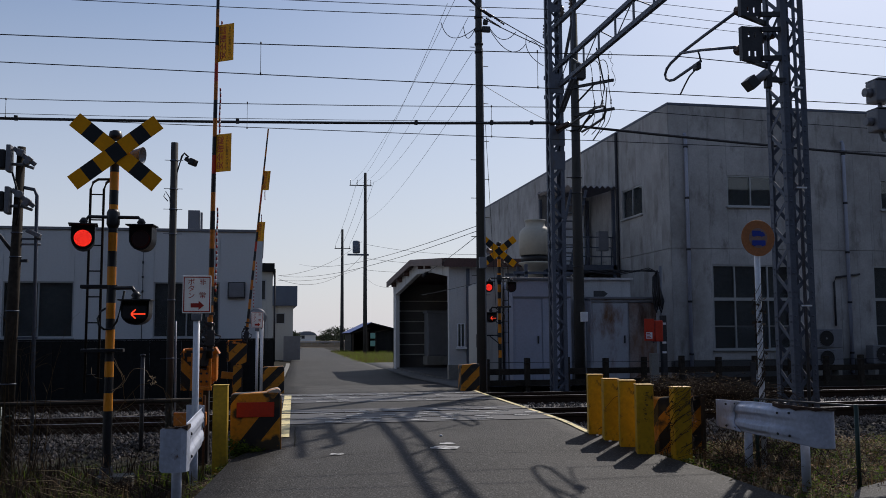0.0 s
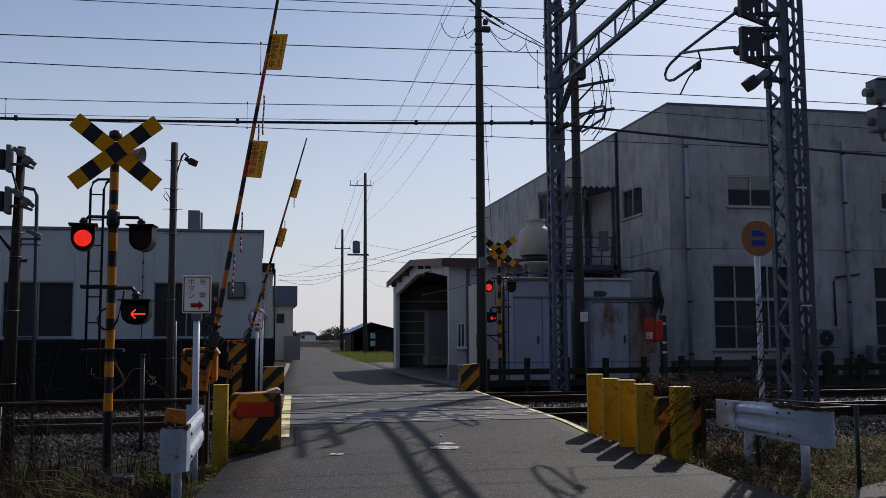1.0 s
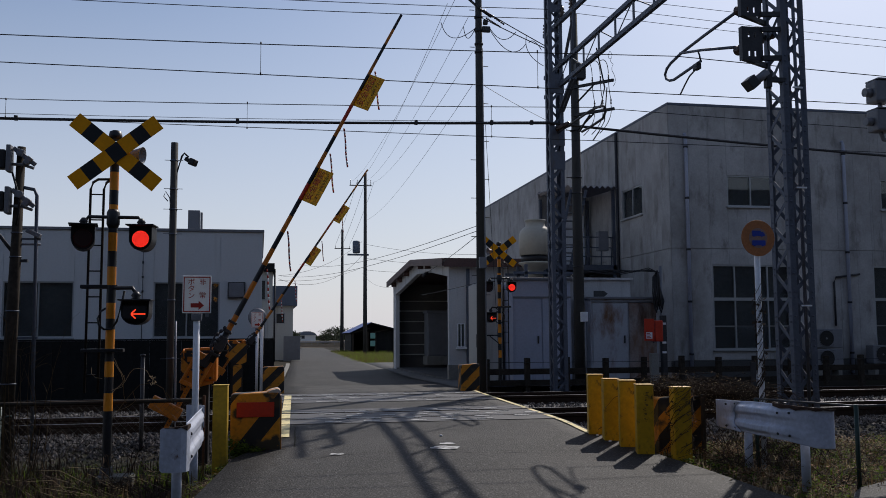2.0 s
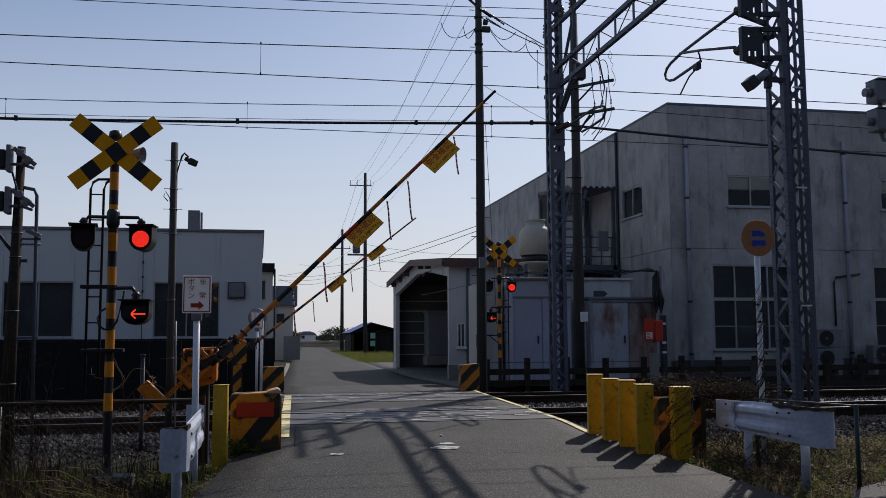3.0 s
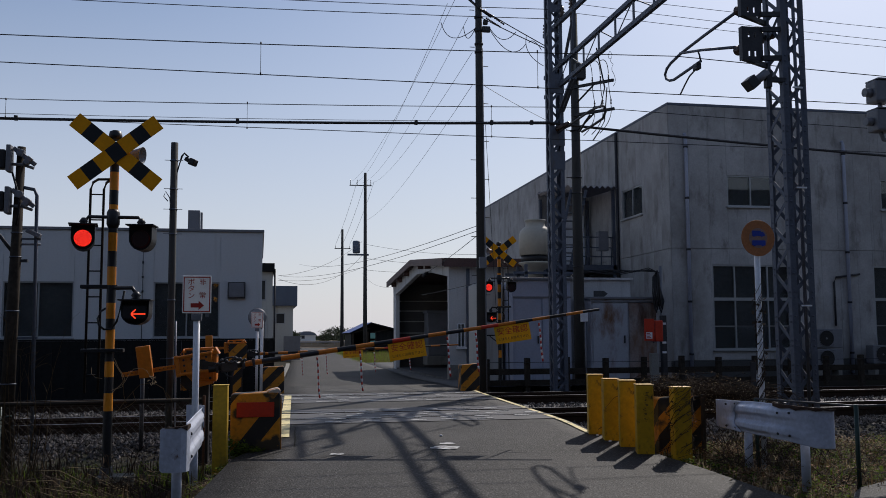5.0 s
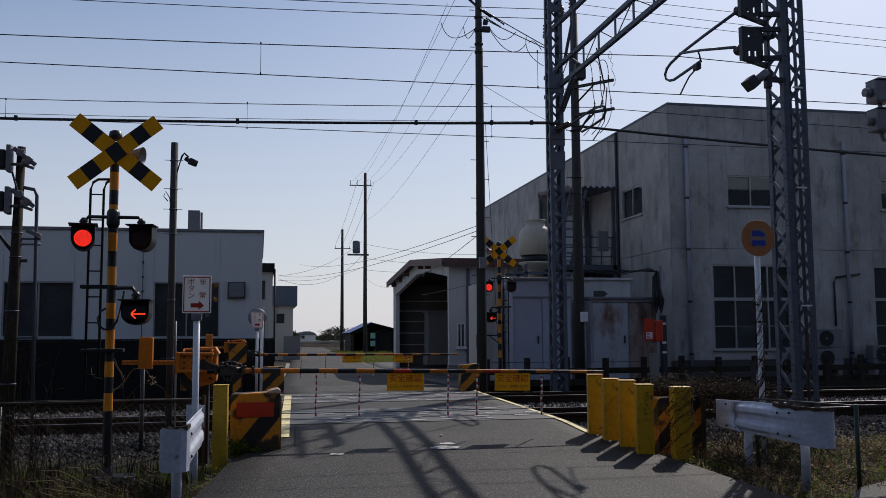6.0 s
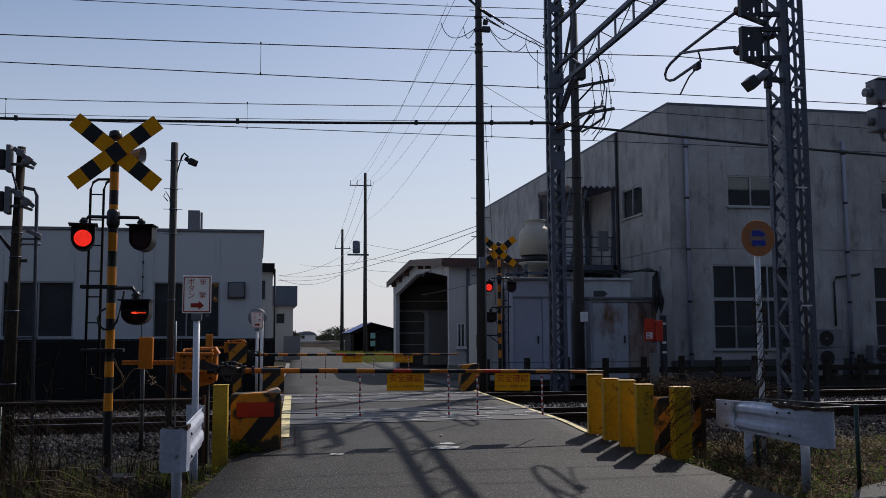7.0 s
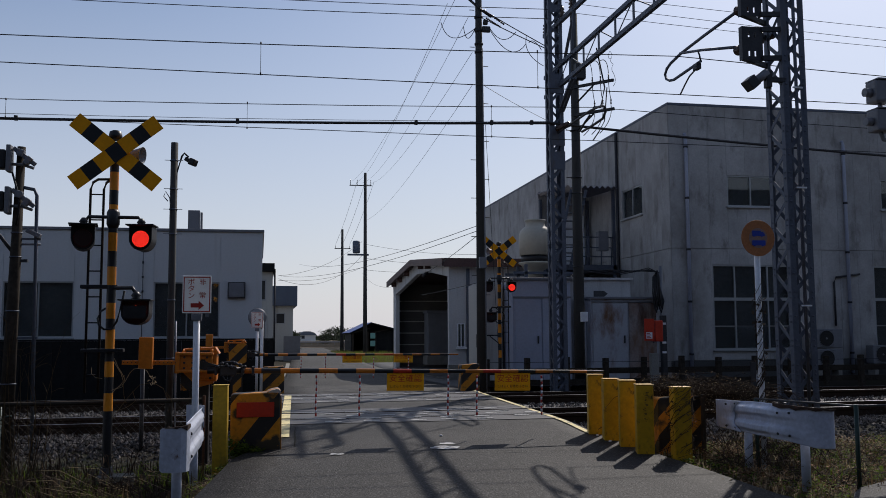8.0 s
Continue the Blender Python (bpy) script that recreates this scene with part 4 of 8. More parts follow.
def lamp_unit(sig, x, z, turn):
    """A hooded red flasher on its arm; its lens turns between a glowing and a dark face."""
    unit = part("flasher", hood(0.225, 0.25, 0.12), BLACKPAINT, sig, "black hooded flasher lamp", pose(x, -0.10, z, 0, 0, turn))
    bm = BM()
    n = 32
    rings = [[bm.verts.new((r * math.cos(q * math.tau / n), y, r * math.sin(q * math.tau / n))) for q in range(n)] for r, y in ((0.084, 0.006), (0.088, 0.0), (0.084, -0.006), (0.05, -0.010), (0.005, -0.012))]
    for a, b, mi in ((0, 1, 0), (1, 2, 0), (2, 3, 1), (3, 4, 1)):
        for q in range(n):
            f = bm.faces.new((rings[a][q], rings[b][q], rings[b][(q + 1) % n], rings[a][(q + 1) % n]))
            f.material_index, f.smooth = mi, True
    bm.faces.new(rings[4]).material_index = 1
    bm.faces.new(rings[0][::-1]).material_index = 0
    bmesh.ops.recalc_face_normals(bm, faces=bm.faces)
    # added black ring that stops the turned-away glow leaking round the lens
    rim = BM()
    inner, outer = [], []
    for q in range(n):
        a = q * math.tau / n
        cx, cz = math.cos(a), math.sin(a)
        k = min(0.109 / max(abs(cx), 1e-6), 0.129 / max(abs(cz), 1e-6)) if cz > 0 else 1 / math.hypot(cx / 0.109, cz / 0.114)
        inner.append(rim.verts.new((0.0905 * cx, -0.105, 0.0905 * cz - 0.02)))
        outer.append(rim.verts.new((k * cx, -0.105, k * cz - 0.02)))
    for q in range(n):
        rim.faces.new((inner[q], outer[q], outer[(q + 1) % n], inner[(q + 1) % n]))
    bmesh.ops.solidify(rim, geom=rim.faces[:], thickness=0.004)
    part("glow_baffle", rim, BLACKPAINT, unit)
    return part("lens", bm, [LENSOFF, REDGLOW], unit, "round red signal lens", pose(0, -0.105, -0.02))


def crossing_signal(m, k=1):
    """k = -1 builds the mirror image."""
    sig = thing("crossing_signal", "black and yellow crossing signal with crossbuck and red flashers", "crossing signal", m, "crossing signals")
    bm = BM()
    marks = (0.0, 0.72, 0.90, 1.06, 1.216, 1.331, 1.54, 1.65, 1.81, 1.99, 2.18, 2.34, 2.53, 2.77, 2.82, 2.97, 3.16, 3.42)
    for i, (a, b) in enumerate(zip(marks, marks[1:])):
        tube(bm, [(0, 0, a), (0, 0, b)], 0.045, 14, mi=(i + 1) % 2, caps=False)
    bmesh.ops.remove_doubles(bm, verts=bm.verts, dist=1e-4)
    part("pole", bm, [AMBER, BLACKPAINT], sig)
    bm = BM()
    lathe(bm, [(0.16, 0), (0.16, 0.03), (0.07, 0.05), (0.065, 0.16)], 16)
    part("base", bm, BLACKPAINT, sig)
    for s, y in ((1, -0.075), (-1, -0.085)):
        bm = BM()
        for i in range(7):
            a = -0.53 + 1.06 * i / 7
            box(bm, a, a + 1.06 / 7, -0.004, 0.004, -0.083, 0.083, mi=i % 2)
        bmesh.ops.remove_doubles(bm, verts=bm.verts, dist=1e-4)
        part("crossbuck_blade", bm, [YELLOW, BLACKPAINT], sig, "yellow and black striped blade", pose(0.02 * k, y, 3.355, 0, s * 38.8, 0))
    bm = BM()
    lathe(bm, [(0.066, 0), (0.070, 0.04), (0.06, 0.085), (0.03, 0.10)], 16, m=pose(0, 0, 3.50))
    part("cap", bm, BLACKPAINT, sig, "dark bell cap on the pole")
    bm = BM()
    lathe(bm, [(0.03, -0.12), (0.04, -0.05), (0.075, 0.05), (0.09, 0.08), (0.084, 0.08), (0.03, -0.03)], 18, m=pose(0.19 * k, 0.10, 3.37, 0, 96 * k, -18 * k))
    part("horn", bm, GREYBOX, sig, "grey warning horn")
    bm = BM()
    tube(bm, [(-0.27, -0.02, 2.64), (-0.24, -0.02, 2.69), (0.25, -0.02, 2.69), (0.29, -0.02, 2.64)], 0.018, 8)
    lathe(bm, [(0.05, -0.10), (0.066, -0.06), (0.066, 0.06), (0.05, 0.09)], 12, m=pose(0, 0, 2.68))
    for x in (-0.27, 0.29):
        lathe(bm, [(0.02, 0), (0.04, 0.01), (0.03, 0.03), (0.045, 0.05), (0.02, 0.09)], 10, m=pose(x, -0.1, 2.58))
        tube(bm, [(x, -0.02, 2.66), (x, -0.1, 2.63)], 0.02, 6)
    part("lamp_arm", bm, BLACKPAINT, sig)
    lenses = [lamp_unit(sig, -0.27 if k > 0 else -0.33, 2.47, 8), lamp_unit(sig, 0.31 if k > 0 else 0.28, 2.47, -6)]
    bm = hood(0.27, 0.24, 0.10)
    ind = part("direction_indicator", bm, BLACKPAINT, sig, "black train direction indicator with arrow", pose(0.275 * k, -0.16, 1.715, 0, 0, -4 * k))
    bm = BM()
    box(bm, -0.115, 0.115, -0.0025, 0.0025, -0.065, 0.065)
    for a, b in (((-0.072, 0.0), (0.062, 0.0)), ((-0.075, 0.003), (-0.032, 0.045)), ((-0.075, -0.003), (-0.032, -0.045))):
        flat(bm, (a[0] + 0.045, -0.005, a[1] - 0.02), (b[0] + 0.045, -0.005, b[1] - 0.02), 0.011, 0.004, (0, 0, 1) if a[1] == b[1] else (0, 0.0, 1), mi=1)
    arrow = part("arrow_plate", bm, [BLACKPAINT, ARROWGLOW], ind, "red arrow of lamps", pose(0, -0.118, -0.005))
    bm = BM()
    tube(bm, [(0, 0, 1.98), (0.06 * k, -0.04, 1.96), (0.22 * k, -0.12, 1.96), (0.26 * k, -0.13, 1.90)], 0.02, 8)
    lathe(bm, [(0.03, 0), (0.05, 0.015), (0.035, 0.03), (0.05, 0.05), (0.025, 0.09)], 10, m=pose(0.26 * k, -0.13, 1.83))
    box(bm, min(-0.3 * k, 0.06 * k), max(-0.3 * k, 0.06 * k), -0.03, 0.05, 1.955, 1.995, bev=0.008)
    part("indicator_arm", bm, BLACKPAINT, sig)
    bm = BM()
    ring = [(0.02 + 0.135 * math.cos(radians(q)), -0.06, 1.72 + 0.15 * math.sin(radians(q))) for q in range(100, -250, -14)]
    tube(bm, [(0.12 * k, -0.07, 1.95)] + [(x * k, y, z) for x, y, z in ring if x < 0.10 or z > 1.6] if k < 0 else [(0.14, -0.07, 1.93), (0.11, -0.06, 1.78), (0.07, -0.06, 1.62), (0.02, -0.06, 1.545), (-0.05, -0.06, 1.54), (-0.10, -0.06, 1.58), (-0.115, -0.06, 1.65), (-0.09, -0.06, 1.72), (-0.04, -0.05, 1.755)], 0.012, 6)
    part("cable", bm, BLACKPAINT, sig)
    bm = BM()
    for x, top in ((-0.245 * k, 2.99), (-0.115 * k, 2.99)):
        tube(bm, [(x, 0.07, 0.9 if k > 0 else 0.0), (x + 0.005, 0.07, top), (x + 0.03 * k, 0.06, top + 0.07), (x + 0.08 * k, 0.05, top + 0.10), (0.0, 0.02, top + 0.10)], 0.014, 6)
    ladder = part("ladder", bm, BLACKPAINT, sig, "thin black climbing ladder")
    for i in range(8):
        bm = BM()
        tube(bm, [(-0.245 * k, 0.07, 1.08 + 0.265 * i), (-0.115 * k, 0.07, 1.08 + 0.265 * i)], 0.008, 6)
        part("rung", bm, BLACKPAINT, ladder)
    if k > 0:
        bm = BM()
        box(bm, -0.27, 0.14, -0.08, 0.06, 1.31, 1.345, bev=0.006)
        part("shelf", bm, BLACKPAINT, sig, "black flat bracket on the pole")
    else:
        bm = BM()
        tube(bm, [(0.0, -0.02, 1.27), (-0.36, -0.02, 1.27)], 0.018, 6)
        tube(bm, [(0.0, -0.02, 1.05), (-0.26, -0.02, 1.25)], 0.014, 6)
        part("lamp_bracket", bm, BLACKPAINT, sig)
        bm = BM()
        box(bm, -0.60, -0.46, -0.12, 0.05, 0.97, 1.30, bev=0.02)
        box(bm, -0.46, -0.34, -0.05, 0.03, 1.22, 1.30)
        part("emergency_lamp", bm, [BLACKPAINT], sig, "black hooded emergency signal lamp")
        bm = BM()
        box(bm, -0.575, -0.485, -0.126, -0.121, 1.0, 1.2, bev=0.002)
        part("lens", bm, REDPAINT, sig, "dull red lens of the emergency lamp")
    return sig, lenses, arrow


near_signal, near_lenses, near_arrow = crossing_signal(pose(-1.49, 9.95, -0.30))
far_signal, far_lenses, far_arrow = crossing_signal(pose(5.86, 22.4, -0.10), -1)
tagged(far_signal, "black and yellow crossing signal beside the far track")
bm = BM()
box(bm, 5.35, 6.35, 22.1, 22.75, -0.32, -0.09, bev=0.02)
solid("signal_plinth", bm, CONCRETE, "low concrete plinth under the far crossing signal", "plinth")
bm = BM()
box(bm, -1.58, -1.22, 9.82, 10.10, -0.45, -0.22, bev=0.02)
solid("signal_plinth", bm, OLDCONCRETE, "low mossy concrete plinth under the near crossing signal", "plinth")


def barrier(m, plate_x, drop_x, length, e, plate_h=0.2):
    """A barrier machine with its boom. The boom turns about the machine's y axis."""
    bar = thing("crossing_barrier", "orange barrier machine with a striped boom beside the road", "barrier", m, "crossing barriers")
    bm = BM()
    box(bm, -0.28, 0.11, 0.06, 0.46, -0.17, 0.15, bev=0.03)
    box(bm, -0.25, 0.08, 0.03, 0.07, -0.14, 0.05, bev=0.015)
    box(bm, -0.22, -0.14, 0.02, 0.06, 0.06, 0.12, bev=0.008)
    for z in (-0.06, -0.12):
        box(bm, -0.27, 0.10, 0.045, 0.062, z, z + 0.012)
    body = pose(0.045, 0, -0.04)
    part("housing", bm, ORANGE, bar, "orange motor housing", body)
    bm = BM()
    box(bm, -0.285, -0.13, 0.022, 0.030, -0.26, 0.16, bev=0.002)
    part("hazard_panel", bm, BANDS, bar, "striped black and orange panel on the housing", body)
    bm = BM()
    prism(bm, [(-0.30, 0.14), (-0.26, 0.21), (0.09, 0.225), (0.135, 0.15)], 0.04, 0.48)
    part("hood", bm, ORANGE, bar, "", body)
    for x, z in ((-0.09, -0.04), (-0.03, -0.04), (-0.09, -0.125), (0.04, -0.125), (-0.09, 0.02), (0.04, 0.02)):
        bm = BM()
        lathe(bm, [(0.016, 0), (0.016, 0.016)], 10, m=pose(x, 0.03, z, 90, 0, 0))
        part("bolt", bm, DARKSTEEL, bar, "", body)
    for x in (-0.255, 0.06):
        bm = BM()
        tube(bm, [(x, 0.05, 0.10), (x, 0.0, 0.11), (x, 0.0, 0.19), (x, 0.05, 0.20)], 0.012, 6)
        part("grip", bm, ORANGE, bar, "", body)
    bm = BM()
    box(bm, -0.10, 0.03, 0.034, 0.042, 0.155, 0.19), box(bm, -0.23, -0.16, 0.034, 0.042, 0.155, 0.19)
    part("vent_slot", bm, BLACKPAINT, bar, "dark slots in the hood", body)
    bm = BM()
    prism(bm, [(-0.26, -0.27), (0.07, -0.19), (0.07, -0.165), (-0.26, -0.165)], 0.07, 0.45)
    part("skirt", bm, ORANGE, bar, "orange sloping skirt", body)
    bm = BM()
    box(bm, -0.20, 0.02, 0.14, 0.38, -m.translation.z - 0.35, -0.20, bev=0.01)
    part("pedestal", bm, BLACKPAINT, bar, "black pedestal", body)
    bm = BM()
    lathe(bm, [(0.05, -0.05), (0.065, 0.0), (0.065, 0.08), (0.04, 0.12)], 18, m=pose(0, 0.06, 0, 90, 0, 0))
    for a in range(6):
        lathe(bm, [(0.010, 0), (0.010, 0.03)], 6, m=pose(0.045 * math.cos(a * 1.05), -0.04, 0.045 * math.sin(a * 1.05), 90, 0, 0))
    part("pivot", bm, BLACKPAINT, bar)
    # boom: steel sleeve, then banded tube
    bm = BM()
    tube(bm, [(0.06, -0.10, e), (0.47, -0.10, e)], 0.036, 12)
    flat(bm, (-0.06, -0.06, 0.0), (0.22, -0.06, e), 0.09, 0.03)
    boom = part("boom", bm, BLACKPAINT, bar, "black and orange banded barrier boom", pose(0, 0, 0))
    bm = BM()
    n = int((length - 0.44) / 0.21)
    w = (length - 0.44) / n
    for i in range(n):
        r0 = 0.033 - 0.016 * i / n
        tube(bm, [(0.44 + i * w, -0.10, e), (0.44 + (i + 1) * w, -0.10, e)], r0, 10, mi=(2 if i in (n // 2 - 2, n // 2 + 3) else i % 2), r1=r0 - 0.016 / n, caps=False)
    bmesh.ops.remove_doubles(bm, verts=bm.verts, dist=1e-4)
    part("tube", bm, [ORANGE, BLACKPAINT, REDPAINT], boom, "tapering boom tube in orange and black bands")
    for x in (0.14, 0.35, 0.43, 0.55):
        bm = BM()
        box(bm, x, x + 0.03, -0.15, -0.05, e - 0.05, e + 0.05, bev=0.006)
        part("clamp", bm, DARKSTEEL, boom)
    bm = BM()
    for i in range(7):
        lathe(bm, [(0.012, 0), (0.022, 0.006), (0.022, 0.022), (0.01, 0.03)], 8, m=pose(0.17 + 0.05 * i, -0.14 - 0.012 * (i % 2), e + 0.045 + 0.018 * ((i * 5) % 3), 90, 0, 0))
    tube(bm, [(0.14, -0.12, e + 0.03), (0.22, -0.12, e + 0.09), (0.34, -0.12, e + 0.10), (0.46, -0.12, e + 0.04)], 0.012, 6)
    tube(bm, [(0.22, -0.13, e - 0.03), (0.25, -0.13, e - 0.10), (0.31, -0.13, e - 0.12), (0.34, -0.13, e - 0.04)], 0.011, 6)
    box(bm, 0.20, 0.36, -0.15, -0.07, e - 0.055, e + 0.055, bev=0.012)
    part("break_joint", bm, DARKSTEEL, boom, "bolted black break-away joint")
    plates = []
    for x in plate_x:
        bm = BM()
        box(bm, -0.22, 0.22, -0.003, 0.003, -0.018 - plate_h, 0, bev=0.002)
        c = -0.008 - plate_h / 2
        lettering(bm, "安全確認", 0.098, pose(0, -0.0045, c + 0.03, 90, 0, 0), 1)
        lettering(bm, "しばらくお待ち下さい", 0.038, pose(0, -0.0045, c - 0.06, 90, 0, 0), 2)
        plates.append(part("notice_plate", bm, [SIGNYELLOW, SIGNRED, SIGNBLACK], boom, "yellow notice plate with red Japanese writing", pose(x + 0.22, -0.10, e - 0.012)))
    drops = []
    for x in drop_x:
        bm = BM()
        k = 13
        for i in range(k):
            tube(bm, [(0.004 * math.sin(i * 0.5), 0, -0.036 * i), (0.004 * math.sin((i + 1) * 0.5), 0, -0.036 * (i + 1))], 0.011, 6, mi=i % 2)
        drops.append(part("tassel", bm, [SIGNRED, WHITEPAINT], boom, "red and white hanging tassel", pose(x, -0.10, e - 0.05)))
    bm = BM()
    flat(bm, (-0.87, -0.05, 0.01), (-0.26, -0.05, 0.01), 0.05, 0.03)
    for i in range(14):
        lathe(bm, [(0.0065, 0), (0.0065, 0.02)], 6, mi=1, m=pose(-0.85 + i * 0.043, -0.06, 0.01, 90, 0, 0))
    part("weight_bar", bm, [ORANGE, DARKSTEEL], boom, "orange perforated counterweight bar")
    bm = BM()
    box(bm, -0.27, 0.11, -0.045, -0.02, -0.09, 0.11, bev=0.008)
    for z in (-0.10, 0.095):
        box(bm, -0.28, 0.12, -0.085, -0.02, z, z + 0.03, bev=0.008)
    box(bm, -0.30, -0.25, -0.08, -0.02, -0.11, 0.13, bev=0.01), box(bm, -0.06, -0.02, -0.075, -0.02, -0.09, 0.11, bev=0.008)
    casting = part("casting", bm, ORANGE, boom, "ribbed orange casting between boom and weight bar")
    for x in (-0.20, -0.11, 0.05):
        for z in (-0.05, 0.01, 0.07):
            bm = BM()
            lathe(bm, [(0.013, 0), (0.013, 0.014)], 8, m=pose(x, -0.044, z, 90, 0, 0))
            part("bolt", bm, DARKSTEEL, casting)
    bm = BM()
    box(bm, -0.69, -0.54, -0.12, 0.0, -0.06, 0.295, bev=0.012)
    part("counterweight", bm, ORANGE, boom, "orange iron counterweight")
    return bar, boom, drops, plates


NEAR_DROPS, FAR_DROPS = (1.28, 1.78, 2.83, 3.18, 3.98), (1.38, 1.92, 3.0, 3.8)
NEAR_PLATES, FAR_PLATES = (2.10, 3.40), (2.30, 3.46)
near_bar, near_boom, near_tassels, near_plates = barrier(pose(-0.627, 10.95, 0.858), NEAR_PLATES, NEAR_DROPS, 4.77, -0.075)
far_bar, far_boom, far_tassels, far_plates = barrier(pose(-0.458, 21.1, 0.926), FAR_PLATES, FAR_DROPS, 4.96, -0.153, 0.15)
tagged(far_bar, "barrier machine with striped boom beyond the far track")
hboard = thing("hazard_board", "striped black and orange board beside the far barrier", "hazard board", pose(-0.45, 20.82, 0))
bm = BM()
prism(bm, [(-0.19, 0.62), (-0.20, 0.98), (-0.16, 1.02), (0.17, 1.02), (0.20, 0.98), (0.18, 0.62), (0.05, 0.56)], -0.02, 0.01)
part("board", bm, BANDS_BACK, hboard)
bm = BM()
box(bm, -0.10, 0.08, -0.015, 0.012, -0.05, 0.55, bev=0.006)
part("board", bm, BANDS_BACK, hboard)
bm = BM()
box(bm, -0.10, -0.04, 0.02, 0.06, -0.3, 0.9), box(bm, 0.05, 0.11, 0.02, 0.06, -0.3, 0.9)
part("stand", bm, BLACKPAINT, hboard)


def kanji_sign(m, s=1.0):
    st = thing("button_sign", "white emergency button sign with red writing on a white post", "sign", m, "button signs")
    bm = BM()
    tube(bm, [(0, 0, -0.05), (0, 0, 1.68)], 0.033 * s, 14)
    part("post", bm, WHITEPAINT, st)
    bm = BM()
    box(bm, -0.14, 0.14, -0.055, -0.045, 1.695, 2.07, bev=0.004)
    y = -0.0565
    for a, b, c, d in ((-0.13, 0.13, 2.048, 2.058), (-0.13, 0.13, 1.707, 1.717), (-0.13, -0.12, 1.717, 2.048), (0.12, 0.13, 1.717, 2.048)):
        box(bm, a, b, y - 0.001, y, c, d, mi=1)
    lettering(bm, "非\n\n常", 0.070, pose(0.055, y - 0.0005, 1.935, 90, 0, 0), 1)
    lettering(bm, "ボタン", 0.072, pose(-0.055, y - 0.0005, 1.935, 90, 0, 0), 1, vertical=True)
    flat(bm, (-0.058, y - 0.0008, 1.772), (0.018, y - 0.0008, 1.772), 0.042, 0.002, mi=1)
    v = [bm.verts.new(p) for p in ((0.018, y - 0.0015, 1.818), (0.018, y - 0.0015, 1.726), (0.07, y - 0.0015, 1.772))]
    bm.faces.new(v).material_index = 1
    part("plate", bm, [SIGNWHITE, SIGNRED], st, "white plate with red frame, writing and arrow")
    bm = BM()
    box(bm, -0.05, 0.05, -0.045, 0.03, 1.62, 1.69, bev=0.008), box(bm, 0.08, 0.12, -0.045, -0.02, 1.66, 1.70)
    part("clamp", bm, GREYBOX, st)
    return st


kanji_sign(pose(-0.615, 9.6, -0.30))
kanji_sign(pose(-0.05, 22.4, -0.32))
bm = BM()
tube(bm, [(0, 0, -0.2), (0, 0, 2.0)], 0.038, 10)
lathe(bm, [(0.21, 0), (0.22, 0.03), (0.12, 0.06)], 24, mi=1, m=pose(-0.11, 0.03, 1.93, 90, 0, 0))
solid("round_signal_back", bm, [WHITEPAINT, GREYBOX], "white post with a round grey signal back", "signal", pose(0.06, 22.6, -0.3))


def hazard_block(name, m, w, d, h, mat, label, panel=False):
    b = thing(name, label, "hazard block", m, "hazard blocks")
    bm = BM()
    prism(bm, [(-w / 2, 0), (-w / 2, h - 0.02), (-w / 2 + 0.03, h), (w / 2 - 0.02, h + 0.015), (w / 2, h - 0.02), (w / 2, 0)], -d / 2, d / 2)
    bmesh.ops.bevel(bm, geom=bm.edges[:], offset=0.008, segments=1, affect="EDGES")
    part("body", bm, mat, b)
    if panel:
        bm = BM()
        box(bm, -0.20, 0.20, -d / 2 - 0.012, -d / 2 - 0.001, h - 0.25, h - 0.09, bev=0.003)
        part("reflector_panel", bm, REDPAINT, b, "red panel on the block")
        bm = BM()
        prism(bm, [(w / 2 - 0.17, h - 0.005), (w / 2 - 0.12, h + 0.028), (w / 2 - 0.03, h + 0.05), (w / 2 + 0.004, h + 0.03), (w / 2 + 0.012, h - 0.005)], -d / 2 + 0.004, d / 2 + 0.08)
        bmesh.ops.bevel(bm, geom=bm.edges[:], offset=0.007, segments=2, affect="EDGES")
        part("cap_slab", bm, CAPWORN, b, "pale worn concrete cap")
        bm = BM()
        box(bm, w / 2 + 0.002, w / 2 + 0.016, -d / 2 + 0.01, d / 2, 0, h - 0.02, bev=0.005)
        part("end_plate", bm, CAPWORN, b, "rust-streaked pale end plate")
    return b


hazard_block("hazard_block", pose(-0.03, 10.55, -0.12), 0.53, 0.32, 0.66, BANDS_MOSSY, "mossy black and orange striped concrete block with a red panel", True)
hazard_block("hazard_block", pose(0.30, 19.75, -0.10), 0.44, 0.3, 0.64, BANDS_BACK, "black and orange striped block beside the far track")
hazard_block("hazard_block", pose(4.42, 19.55, -0.03), 0.40, 0.3, 0.58, BANDS_BACK, "black and orange striped block at the far road edge")
hazard_block("hazard_block", pose(4.74, 10.1, -0.22), 0.56, 0.25, 0.66, BANDS_BACK, "rusty black and orange striped block behind the bollards")


